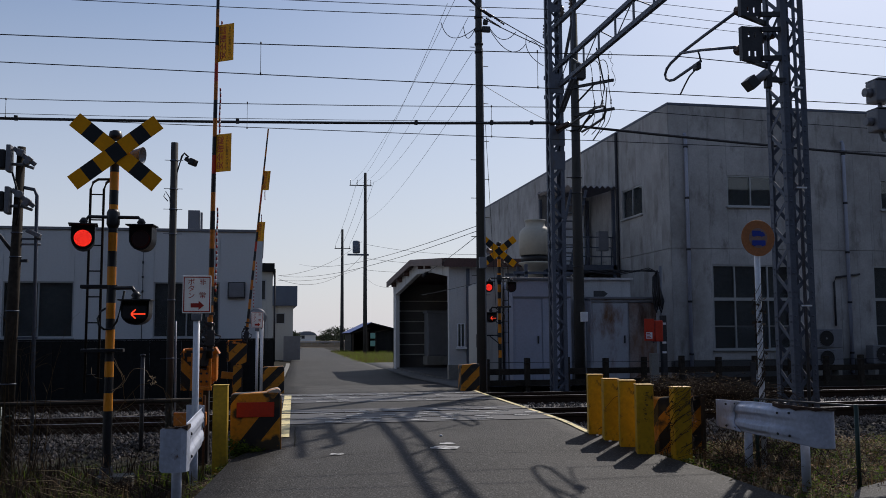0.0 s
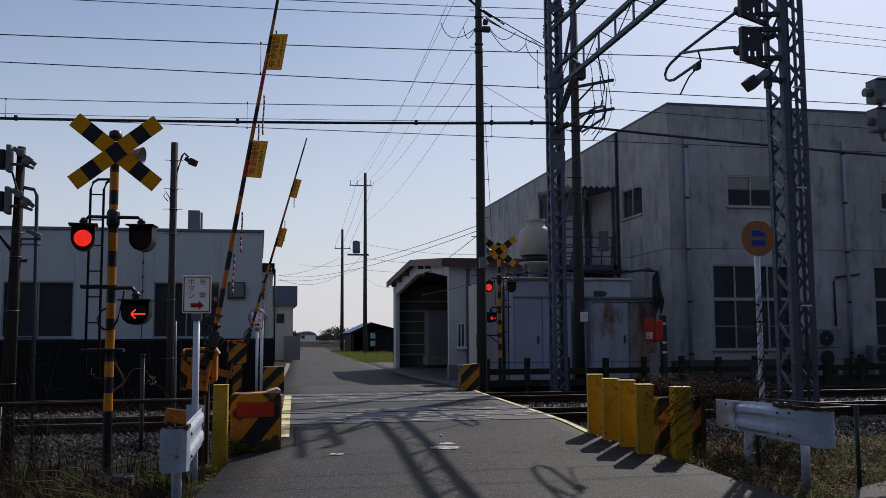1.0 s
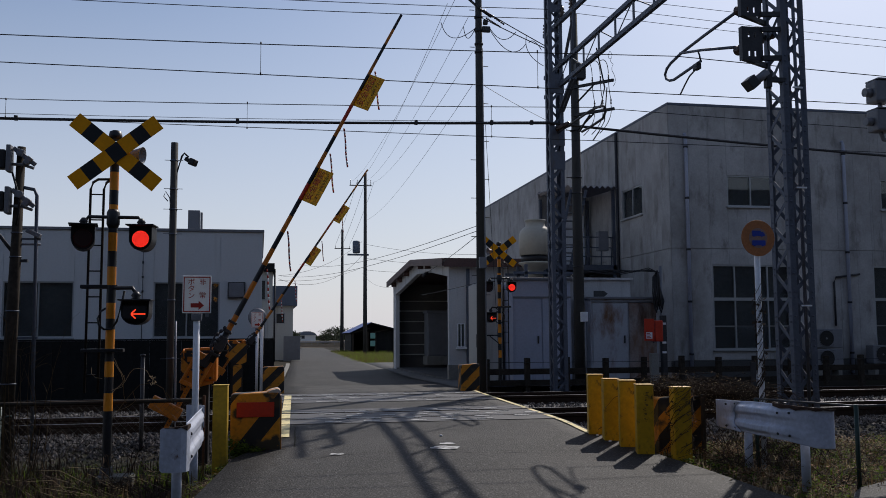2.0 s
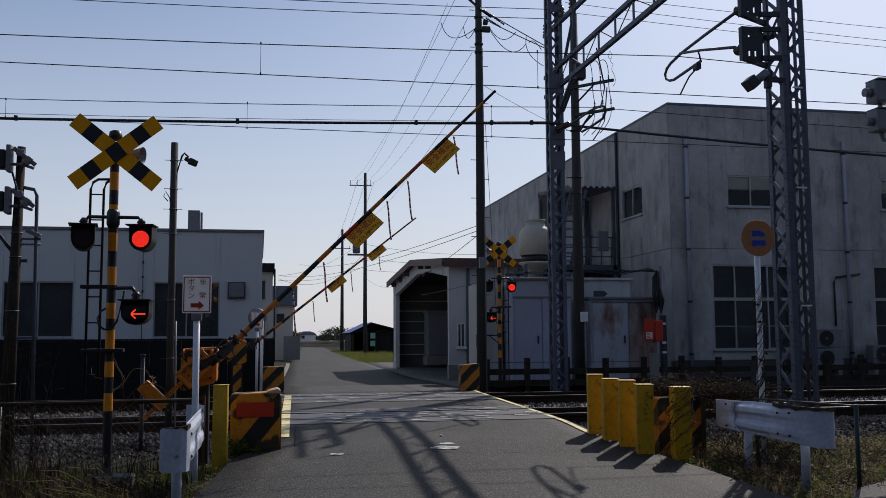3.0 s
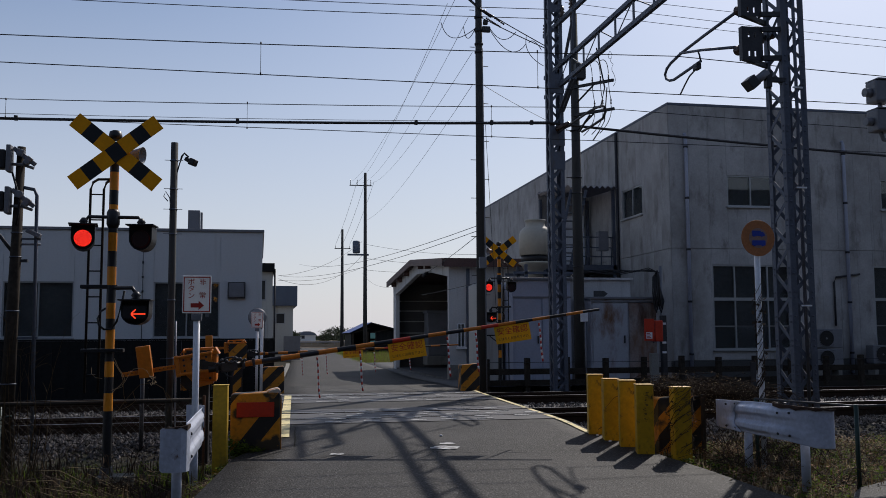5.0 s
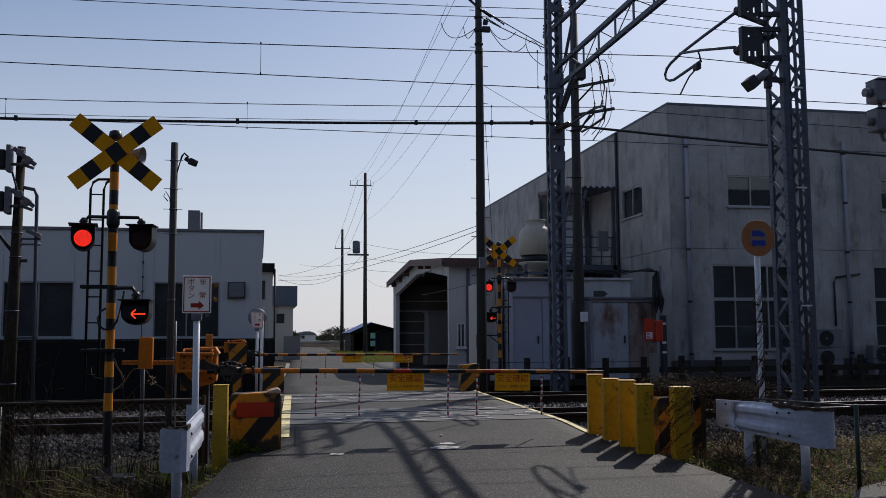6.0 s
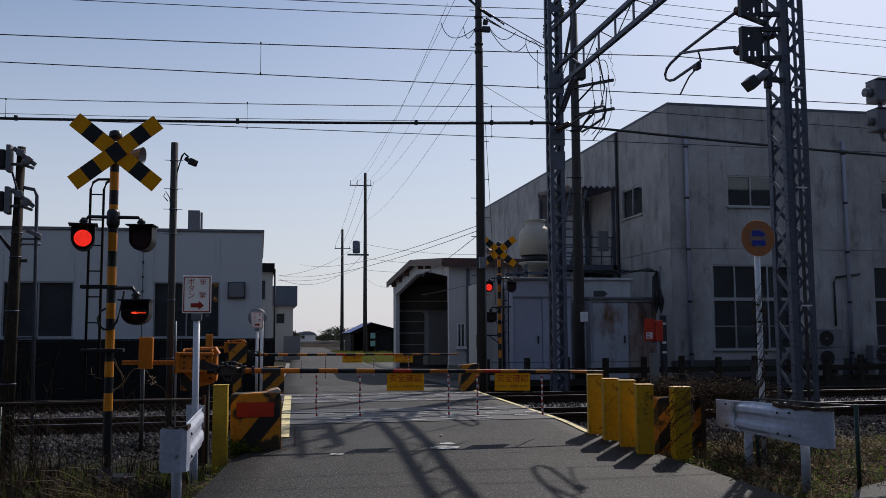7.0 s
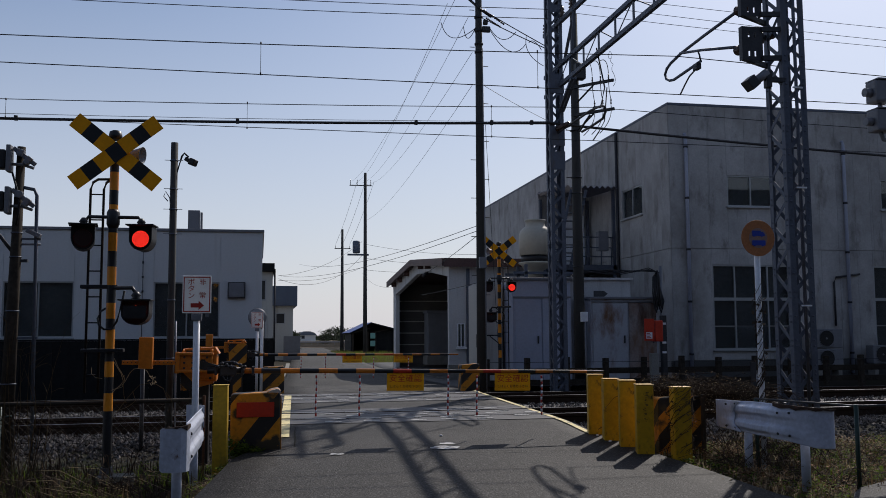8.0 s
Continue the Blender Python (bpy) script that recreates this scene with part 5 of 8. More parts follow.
def bollard(m, h, mat, label, w=0.19, bars=False):
    b = thing("bollard", label, "bollard", m, "bollards")
    bm = BM()
    box(bm, -w / 2, w / 2, -w / 2, w / 2, -0.1, h, bev=0.014)
    part("post", bm, mat, b)
    bm = BM()
    box(bm, -w / 2 - 0.004, w / 2 + 0.004, -w / 2 - 0.004, w / 2 + 0.004, h + 0.001, h + 0.012, bev=0.004)
    part("cap", bm, mat, b)
    if bars:
        bm = BM()
        rnd = random.Random(2)
        for i in range(6):
            for k in range(3):
                x, z = rnd.uniform(-0.025, 0.012), h - 0.08 - i * 0.055 - k * 0.014
                box(bm, x, x + rnd.uniform(0.012, 0.03), -w / 2 - 0.003, -w / 2 - 0.001, z, z + 0.006)
        part("marking", bm, SIGNBLACK, b, "faded dark marking")
    return b


Y1 = "worn bright yellow square steel bollard at the road edge"
for (x, y, zt, rz, bars) in ((4.065, 10.95, 0.675, 14, False), (4.07, 10.45, 0.645, 12, False), (4.10, 10.02, 0.645, 16, False), (4.115, 9.58, 0.62, 15, True)):
    bollard(pose(x, y, road_z(y) - 0.01, 0, 0, -rz), zt - road_z(y), BOLLARD, Y1, 0.185, bars)
bollard(pose(4.43, 9.35, -0.17, 0, 0, -8), 0.76, BOLLARD, "yellow bollard tangled in dry creepers", 0.185)
bollard(pose(-0.385, 10.05, -0.2, 0, 0, -4), 0.85, OLIVE, "faded olive-yellow square bollard at the road edge", 0.15)


# ---- guardrails and fences ----
def plain_wing(bm, path, zs, mi=0, t=0.006):
    """A plain plate following a plan path; zs gives its lower and upper edge."""
    rows = []
    for i, ((x, y), (a, b)) in enumerate(zip(path, zs)):
        p, q = path[max(i - 1, 0)], path[min(i + 1, len(path) - 1)]
        d = Vector((q[0] - p[0], q[1] - p[1], 0)).normalized()
        s = Vector((-d.y, d.x, 0)) * t / 2
        rows.append([bm.verts.new(Vector((x, y, z)) + s * k) for z, k in ((a, -1), (b, -1), (b, 1), (a, 1))])
    fs = [bm.faces.new(rows[0]), bm.faces.new(rows[-1][::-1])]
    for r0, r1 in zip(rows, rows[1:]):
        for k in range(4):
            fs.append(bm.faces.new((r0[k], r1[k], r1[(k + 1) % 4], r0[(k + 1) % 4])))
    bmesh.ops.recalc_face_normals(bm, faces=fs)
    for f in fs:
        f.material_index = mi


def guard_posts(parent, spots):
    for x, y, z0, z1 in spots:
        bm = BM()
        tube(bm, [(x, y, z0), (x, y, z1)], 0.042, 14)
        part("post", bm, GUARD, parent)


def folded_beam(bm, stations_, t=0.006, folds=28):
    """A pressed steel rail: stations of (x, y, lower edge, upper edge, fold depth), double-humped where deep."""
    front, back = [], []
    for i, (x, y, z0, z1, k) in enumerate(stations_):
        a, b = stations_[max(i - 1, 0)], stations_[min(i + 1, len(stations_) - 1)]
        d = Vector((b[0] - a[0], b[1] - a[1], 0)).normalized()
        s = Vector((d.y, -d.x, 0))
        f, r = [], []
        for q in range(folds + 1):
            v = q / folds
            hump = min(1.0, max(0.0, 0.5 + 0.9 * math.sin(math.pi * (4 * v - 0.5))))
            p = Vector((x, y, z0 + (z1 - z0) * v)) + s * k * hump
            f.append(bm.verts.new(p))
            r.append(bm.verts.new(p - s * t))
        front.append(f)
        back.append(r)
    for i in range(len(front) - 1):
        for q in range(folds):
            for g in (front, back):
                bm.faces.new((g[i][q], g[i + 1][q], g[i + 1][q + 1], g[i][q + 1])).smooth = True
        for q in (0, folds):
            bm.faces.new((front[i][q], front[i + 1][q], back[i + 1][q], back[i][q]))
    for i in (0, -1):
        for q in range(folds):
            bm.faces.new((front[i][q], front[i][q + 1], back[i][q + 1], back[i][q]))
    bmesh.ops.recalc_face_normals(bm, faces=bm.faces[:])


rail_r = thing("guardrail", "white corrugated steel guardrail with rust spots", "guardrail", pose(0, 0, 0))
bm = BM()
folded_beam(bm, [(4.90, 9.08, 0.165, 0.462, 0.02), (4.865, 8.85, 0.166, 0.474, 0.04), (4.83, 8.6, 0.167, 0.487, 0.05), (4.78, 8.3, 0.176, 0.498, 0.05), (4.755, 8.1, 0.183, 0.501, 0.04), (4.77, 7.96, 0.185, 0.497, 0.022)])
part("beam", bm, GUARD, rail_r)
# terminal plate overlapping the beam; its free end is cut to a hollow curve
bm = BM()
folded_beam(bm, [(5.02, 9.63, 0.16, 0.435, 0), (4.982, 9.62, 0.148, 0.443, 0), (4.952, 9.46, 0.146, 0.448, 0.003), (4.905, 9.2, 0.155, 0.46, 0.006), (4.866, 9.0, 0.16, 0.47, 0.02)])
for v in bm.verts:
    if v.co.y < 9.1:
        w = (v.co.z - 0.315) / 0.155
        v.co.y -= 0.17 * w * w
        v.co.x -= 0.028 * w * w
part("end_plate", bm, GUARD, rail_r)
bm = BM()
folded_beam(bm, [(4.732, 8.07, 0.181, 0.503, 0.034), (4.757, 7.94, 0.180, 0.499, 0.022), (4.80, 7.85, 0.168, 0.493, 0.010), (4.86, 7.78, 0.148, 0.486, 0.004), (4.96, 7.70, 0.122, 0.476, 0.001), (5.07, 7.66, 0.114, 0.466, 0), (5.125, 7.665, 0.115, 0.461, 0), (5.15, 7.70, 0.12, 0.458, 0)])
part("end_wing", bm, GUARD, rail_r, "flared white end plate with a rusty top edge")
bm = BM()
plain_wing(bm, [(4.738, 8.03), (4.750, 7.93), (4.793, 7.84), (4.826, 7.80), (4.856, 7.772), (4.905, 7.735), (4.956, 7.692), (5.02, 7.668), (5.068, 7.652), (5.128, 7.656)],
           [(0.484, 0.512), (0.468, 0.509), (0.476, 0.503), (0.455, 0.498), (0.462, 0.496), (0.468, 0.491), (0.452, 0.486), (0.462, 0.482), (0.455, 0.476), (0.452, 0.47)], t=0.016)
part("rust_edge", bm, DARKRUST, rail_r, "rust-eaten top edge")
for x, y, z in ((4.90, 9.22, 0.418), (4.876, 8.98, 0.435), (4.90, 9.22, 0.19), (4.876, 8.98, 0.195), (4.745, 7.96, 0.425), (4.79, 7.84, 0.432), (4.745, 7.96, 0.235), (4.79, 7.84, 0.225)):
    bm = BM()
    lathe(bm, [(0.013, 0), (0.013, 0.004), (0.009, 0.013)], 8, m=pose(x - 0.012, y - 0.006, z, 0, -90, 20 if y > 8.5 else 50))
    part("bolt", bm, DARKSTEEL, rail_r)
guard_posts(rail_r, [(4.97, 8.92, -0.32, 0.42), (4.99, 7.93, -0.34, 0.40)])

rail_l = thing("guardrail", "white guardrail end with rusty edges at the road", "guardrail", pose(0, 0, 0))
bm = BM()
folded_beam(bm, [(-0.592, 8.22, 0.035, 0.428, 0.006), (-0.59, 8.4, 0.04, 0.43, 0.022), (-0.585, 8.6, 0.045, 0.433, 0.03), (-0.575, 9.0, 0.06, 0.44, 0.03), (-0.555, 9.55, 0.08, 0.452, 0.03), (-0.548, 9.75, 0.09, 0.452, 0.012)])
part("beam", bm, GUARD, rail_l)
bm = BM()
plain_wing(bm, [(-0.572, 8.30), (-0.566, 8.19), (-0.585, 8.125), (-0.63, 8.10), (-0.70, 8.10), (-0.76, 8.105), (-0.785, 8.11), (-0.797, 8.115)], [(0.04, 0.43), (0.04, 0.427), (0.04, 0.42), (0.038, 0.413), (0.036, 0.407), (0.038, 0.404), (0.045, 0.40), (0.06, 0.388)])
part("end_wing", bm, GUARD, rail_l, "folded white end plate with a rust-eaten rim")
bm = BM()
plain_wing(bm, [(-0.53, 9.65), (-0.54, 9.80), (-0.60, 9.88), (-0.72, 9.90)], [(0.26, 0.47)] * 4)
part("end_plate", bm, GUARD, rail_l)
bm = BM()
plain_wing(bm, [(-0.562, 8.20), (-0.583, 8.122), (-0.60, 8.11), (-0.63, 8.097), (-0.665, 8.097), (-0.70, 8.097), (-0.76, 8.102)], [(0.40, 0.430), (0.378, 0.424), (0.392, 0.42), (0.408, 0.416), (0.395, 0.413), (0.404, 0.41), (0.401, 0.406)], t=0.012)
part("rust_edge", bm, DARKRUST, rail_l, "rust-eaten rim of the end plate")
for y, z in ((8.34, 0.33), (8.42, 0.13), (9.52, 0.36), (9.60, 0.16)):
    bm = BM()
    lathe(bm, [(0.015, 0), (0.010, 0.014)], 8, m=pose(-0.565 if y < 9 else -0.532, y, z, 0, 90, 0))
    part("bolt", bm, DARKSTEEL, rail_l)
guard_posts(rail_l, [(-0.665, 8.20, -0.40, 0.36), (-0.62, 9.6, -0.40, 0.38)])


def wire_mesh(bm, x0, x1, z0, z1, y, pitch=0.075, r=0.0011):
    h = z1 - z0
    x = x0 - h
    while x < x1:
        for s in (1, -1):
            a, b = (x, z0), (x + h, z1)
            if s < 0:
                a, b = (x, z1), (x + h, z0)
            t0, t1 = max(0, (x0 - x) / h), min(1, (x1 - x) / h)
            if t1 - t0 > 0.02:
                p = [(a[0] + (b[0] - a[0]) * t, y + 0.002 * s, a[1] + (b[1] - a[1]) * t) for t in (t0, t1)]
                tube(bm, p, r, 3, caps=False)
        x += pitch


fence_l = thing("wire_fence", "rusty chain-link fence with a dark top rail before the ballast", "fence", pose(0, 0, 0))
FYL = 10.12
bm = BM()
tube(bm, [(-6.9, FYL, 0.485), (-4.6, FYL, 0.478), (-2.55, FYL, 0.492), (-1.5, FYL, 0.494), (-0.58, FYL, 0.505)], 0.021, 8)
part("top_rail", bm, OLDWOOD, fence_l)
for x, h in ((-6.8, 0.50), (-4.7, 0.50), (-2.56, 0.51)):
    bm = BM()
    tube(bm, [(x, FYL + 0.03, -0.45), (x, FYL + 0.03, h)], 0.022, 8)
    tube(bm, [(x + 0.02, FYL, 0.33), (x + 0.06, FYL, 0.37), (x + 0.12, FYL, 0.378)], 0.009, 6)
    part("post", bm, GREENPOST, fence_l)
bm = BM()
box(bm, -0.572, -0.545, FYL - 0.012, FYL + 0.02, -0.45, 0.545, bev=0.003)
part("post", bm, RUSTPLATE, fence_l, "rusty angle-iron end post")
bm = BM()
wire_mesh(bm, -6.8, -0.57, -0.32, 0.48, FYL)
tagged(part("mesh", bm, CHAINWIRE, fence_l, "chain-link wire mesh"), kind="stuff")

fence_r = thing("wire_fence", "green-posted chain-link fence beside the tracks", "fence", pose(0, 0, 0))
bm = BM()
tube(bm, [(5.05, 8.9, 0.49), (5.53, 7.92, 0.475), (7.6, 7.95, 0.47)], 0.010, 8)
part("top_rail", bm, DARKSTEEL, fence_r)
for x, y in ((5.53, 7.92), (7.4, 7.95), (5.06, 8.9)):
    bm = BM()
    tube(bm, [(x, y, -0.4), (x, y, 0.49)], 0.021, 8)
    part("post", bm, GREENPOST, fence_r)
bm = BM()
wire_mesh(bm, 5.55, 7.4, -0.3, 0.46, 7.93)
tagged(part("mesh", bm, CHAINWIRE, fence_r, "chain-link wire mesh"), kind="stuff")

sign_r = thing("round_sign", "faded round orange road sign with blue bars on a white post", "road sign", pose(5.13, 8.9, -0.25))
bm = BM()
tube(bm, [(0, 0, -0.05), (0.005, 0, 2.58)], 0.03, 12)
part("post", bm, WHITEPAINT, sign_r, "flaking white post")
bm = BM()
lathe(bm, [(0.19, 0), (0.192, 0.004), (0.19, 0.008)], 40, m=pose(0, -0.035, 2.41, 90, 0, 0))
part("disc", bm, SIGNORANGE, sign_r)
bm = BM()
lathe(bm, [(0.105, 0), (0.105, 0.002)], 32, m=pose(0, -0.0435, 2.41, 90, 0, 0))
part("centre", bm, M("faded_centre", (0.30, 0.20, 0.17), 0.6, var=0.25, s1=8), sign_r)
bm = BM()
prism(bm, [(-0.068, 0.022), (-0.068, 0.078), (0.03, 0.078), (0.03, 0.066), (0.055, 0.066), (0.074, 0.045), (0.074, 0.022), (0.05, 0.022), (0.05, 0.015), (0.03, 0.015), (0.03, 0.022), (-0.035, 0.022), (-0.035, 0.015), (-0.055, 0.015), (-0.055, 0.022)], -0.049, -0.046)
part("lorry_mark", bm, SIGNBLUE, sign_r, "blue lorry shape", pose(0, 0, 2.41))
bm = BM()
prism(bm, [(-0.072, -0.078), (-0.072, -0.03), (-0.066, -0.024), (0.074, -0.024), (0.08, -0.03), (0.08, -0.078), (0.055, -0.078), (0.055, -0.086), (0.035, -0.086), (0.035, -0.078), (-0.035, -0.078), (-0.035, -0.086), (-0.055, -0.086), (-0.055, -0.078)], -0.049, -0.046)
part("coach_mark", bm, SIGNBLUE, sign_r, "blue coach shape", pose(0, 0, 2.41))

# ---- masts and portal over the tracks ----
MX, MW = 6.72, 0.335


def lattice_mast(m, w, d, h, label):
    """Four angle legs, single lacing on each face, rivets and footing; w across, d deep."""
    mast = thing("lattice_mast", label, "mast", m, "portal masts")
    fl = 0.082
    for sx in (-1, 1):
        for sy in (-1, 1):
            bm = BM()
            x, y = sx * w / 2, sy * d / 2
            box(bm, min(x, x - sx * fl), max(x, x - sx * fl), min(y, y - sy * 0.008), max(y, y - sy * 0.008), 0, h)
            box(bm, min(x, x - sx * 0.008), max(x, x - sx * 0.008), min(y - sy * 0.0085, y - sy * fl), max(y - sy * 0.0085, y - sy * fl), 0, h)
            part("leg", bm, STEEL, mast)
    step = 0.305
    n = int(h / step)
    for f, (across, off) in enumerate(((w, d), (d, w), (w, d), (d, w))):
        run = across - 0.05
        L = math.hypot(run, step)
        bm = BM()
        flat(bm, (-L / 2, 0, 0), (L / 2, 0, 0), 0.05, 0.006)
        br = mesh_of("brace", bm, STEEL)
        a = math.degrees(math.atan2(step, run))
        for i in range(n):
            s = 1 if (i + f // 2) % 2 else -1
            shared("brace", br, mast, pose(0, 0, (i + 0.5) * step, 0, 0, 90 * f) @ pose(0, -off / 2 + 0.012, 0, 0, s * a, 0))
    bm = BM()
    lathe(bm, [(0.012, 0), (0.012, 0.008), (0.006, 0.013)], 6, m=pose(0, 0, 0, 90, 0, 0))
    blt = mesh_of("bolt", bm, STEEL)
    heights = [0.08 + q * 0.075 for q in range(11)] + [step * q + off for q in range(3, 17) for off in (-0.035, 0.035)]
    for q in heights:
        for x in (-w / 2 + 0.04, w / 2 - 0.04):
            shared("bolt", blt, mast, pose(x, -d / 2 - 0.001, q))
        for y in (-d / 2 + 0.04, d / 2 - 0.04):
            shared("bolt", blt, mast, pose(-w / 2 - 0.001, y, q, 0, 0, -90))
    bm = BM()
    box(bm, -w * 0.75, w * 0.75, -w * 0.75, w * 0.75, -0.35, 0.001, bev=0.03)
    part("footing", bm, CONCRETE, mast)
    return mast


lattice_mast(pose(MX + 0.01, 10.8, -0.18), 0.325, 0.42, 9.4, "grey galvanised lattice mast beside the near track")
far_mast = lattice_mast(pose(MX, 20.4, -0.15), MW, MW, 9.9, "grey galvanised lattice mast beside the far track")
for z0, z1 in ((5.12, 5.55), (5.68, 6.14), (6.92, 7.39), (8.86, 9.05)):
    bm = BM()
    box(bm, -MW / 2 - 0.012, MW / 2 + 0.012, -MW / 2 - 0.022, -MW / 2 - 0.011, z0, z1)
    part("plate", bm, STEEL, far_mast, "riveted plate on the mast")

# arm on the mast top for the feeder wires, propped from the beam
bm = BM()
flat(bm, (0.13, -1.9, 8.60), (0.13, 1.1, 8.70), 0.10, 0.08)
arm = part("feeder_arm", bm, STEEL, far_mast, "bracket arm for the feeder wires")
for y0, y1 in ((-0.42, -1.15), (-0.92, -1.15), (0.5, 0.95)):
    bm = BM()
    flat(bm, (0.13, y0, 7.66), (0.13, y1, 8.58), 0.06, 0.05, (1, 0, 0))
    part("strut", bm, STEEL, arm)
for y in (-1.84, -0.95, -0.3, 1.0):
    bm = BM()
    z = 8.64 + (y + 1.9) * 0.033
    lathe(bm, [(0.03, 0), (0.07, 0.03), (0.03, 0.08), (0.07, 0.11), (0.03, 0.16), (0.06, 0.19), (0.02, 0.26)], 10, m=pose(0.13, y, z + 0.01))
    part("insulator", bm, INSUL, arm)
bm = BM()
tube(bm, [(0.13, -1.15, 8.6), (0.13, -1.15, 9.5)], 0.05, 8)
part("arm_post", bm, STEEL, arm)
bm = BM()
flat(bm, (0.13, -2.0, 9.2), (0.13, 0.3, 9.24), 0.08, 0.07)
part("feeder_arm", bm, STEEL, far_mast, "bracket arm for the feeder wires")

beam = thing("portal_beam", "steel lattice beam spanning over both tracks", "portal beam", pose(6.82, 0, 0))
B0, B1, ZB0, ZB1 = 10.395, 21.375, 6.97, 7.45
for x in (-0.028, 0.028):
    for z in (ZB0, ZB1):
        bm = BM()
        box(bm, x - 0.014, x + 0.014, B0, B1, z - 0.045, z + 0.045)
        part("chord", bm, STEEL, beam)
nb = 12
bm = BM()
st = (B1 - B0) / nb
Ld = math.hypot(st, ZB1 - ZB0)
flat(bm, (0, -Ld / 2, 0), (0, Ld / 2, 0), 0.014, 0.022, (1, 0, 0))
bd = mesh_of("brace", bm, STEEL)
bm = BM()
flat(bm, (0, 0, ZB0), (0, 0, ZB1), 0.06, 0.025, (0, 1, 0))
bv = mesh_of("upright", bm, STEEL)
bm = BM()
flat(bm, (-0.05, 0, 0), (0.05, 0, 0), 0.045, 0.008, (0, 1, 0))
bh = mesh_of("tie", bm, STEEL)
ang = math.degrees(math.atan2(ZB1 - ZB0, st))
for i in range(nb):
    y = B0 + (i + 0.5) * st
    for x in (0.0,):
        shared("brace", bd, beam, pose(x, y, (ZB0 + ZB1) / 2, ang if i % 2 else -ang, 0, 0))
        shared("upright", bv, beam, pose(x, B0 + i * st, 0))
    for z in (ZB0, ZB1):
        shared("tie", bh, beam, pose(0, B0 + i * st, z))
for s in (-1, 1):
    bm = BM()
    flat(bm, (s * 0.04, 20.2, 6.35), (s * 0.04, 19.3, 6.88), 0.06, 0.06)
    part("knee", bm, STEEL, beam)


def insulator(bm, a, b, r, n=6, mi=0):
    a, b = Vector(a), Vector(b)
    q = (b - a).to_track_quat("Z", "Y").to_matrix().to_4x4()
    L = (b - a).length
    prof = []
    for i in range(n):
        z = L * i / n
        prof += [(r * 0.45, z), (r, z + L / n * 0.35), (r * 0.45, z + L / n * 0.7)]
    lathe(bm, prof, 12, mi, Matrix.Translation(a) @ q)


# cantilever that steadies the near track's wires
cant = thing("wire_cantilever", "tubular steel cantilever with insulators holding the contact wire", "cantilever", pose(0, 0, 0))
bm = BM()
tube(bm, [(6.7, 12.0, 5.29), (6.7, 13.0, 5.56), (6.7, 13.76, 5.74)], 0.022, 8)
part("lower_tube", bm, STEEL, cant)
bm = BM()
tube(bm, [(6.7, 11.95, 5.79), (6.7, 12.9, 5.765), (6.7, 13.73, 5.73), (6.7, 14.12, 5.68), (6.7, 14.28, 5.63), (6.7, 14.35, 5.55), (6.7, 14.30, 5.46), (6.7, 14.18, 5.40), (6.7, 14.02, 5.37), (6.7, 13.5, 5.385), (6.7, 13.06, 5.40)], 0.024, 8)
part("upper_tube", bm, STEEL, cant, "bent steel tube with a looped end")
bm = BM()
tube(bm, [(6.7, 13.06, 5.41), (6.7, 13.1, 5.52), (6.7, 13.14, 5.58)], 0.014, 6)
box(bm, 6.66, 6.74, 13.12, 13.26, 5.30, 5.40, bev=0.01)
tube(bm, [(6.7, 13.2, 5.33), (6.7, 13.46, 5.27), (6.7, 13.62, 5.18), (6.7, 13.79, 5.07)], 0.014, 6)
part("steady_arm", bm, DARKSTEEL, cant)
for z, y1 in ((5.22, 12.0), (5.79, 11.95)):
    bm = BM()
    insulator(bm, (6.7, 11.0, z - 0.05), (6.7, y1, z), 0.075, 9)
    part("insulator", bm, INSUL, cant, "dark ribbed insulator")

far_cant = thing("wire_cantilever", "tubular steel cantilever holding the far contact wire", "cantilever", pose(0, 0, 0))
bm = BM()
tube(bm, [(6.73, 20.18, 5.83), (6.73, 18.92, 5.83), (6.73, 18.04, 5.83), (6.73, 17.64, 5.80), (6.73, 17.36, 5.76), (6.73, 17.21, 5.70), (6.73, 17.18, 5.61), (6.73, 17.34, 5.50), (6.73, 17.83, 5.49), (6.73, 18.58, 5.50)], 0.026, 8)
part("upper_tube", bm, DARKSTEEL, far_cant, "bent steel tube with a looped end")
bm = BM()
tube(bm, [(6.73, 18.72, 5.54), (6.73, 18.39, 5.66), (6.73, 18.08, 5.74)], 0.022, 8)
part("steady_arm", bm, DARKSTEEL, far_cant)
bm = BM()
insulator(bm, (6.73, 20.2, 5.92), (6.73, 19.4, 5.86), 0.07, 9)
part("insulator", bm, INSUL, far_cant, "dark ribbed insulator")

hanger = thing("wire_hanger", "thin drop tube holding the far contact wire", "hanger", pose(0, 0, 0))
bm = BM()
tube(bm, [(6.82, 17.85, 7.12), (7.0, 17.9, 6.3), (6.9, 17.88, 5.9), (6.72, 17.85, 5.85)], 0.016, 6)
part("drop_tube", bm, DARKSTEEL, hanger)
bm = BM()
tube(bm, [(7.05, 17.9, 6.3), (7.0, 17.95, 5.6), (6.85, 17.9, 5.35), (6.7, 17.85, 5.155)], 0.012, 6)
part("steady_arm", bm, DARKSTEEL, hanger)

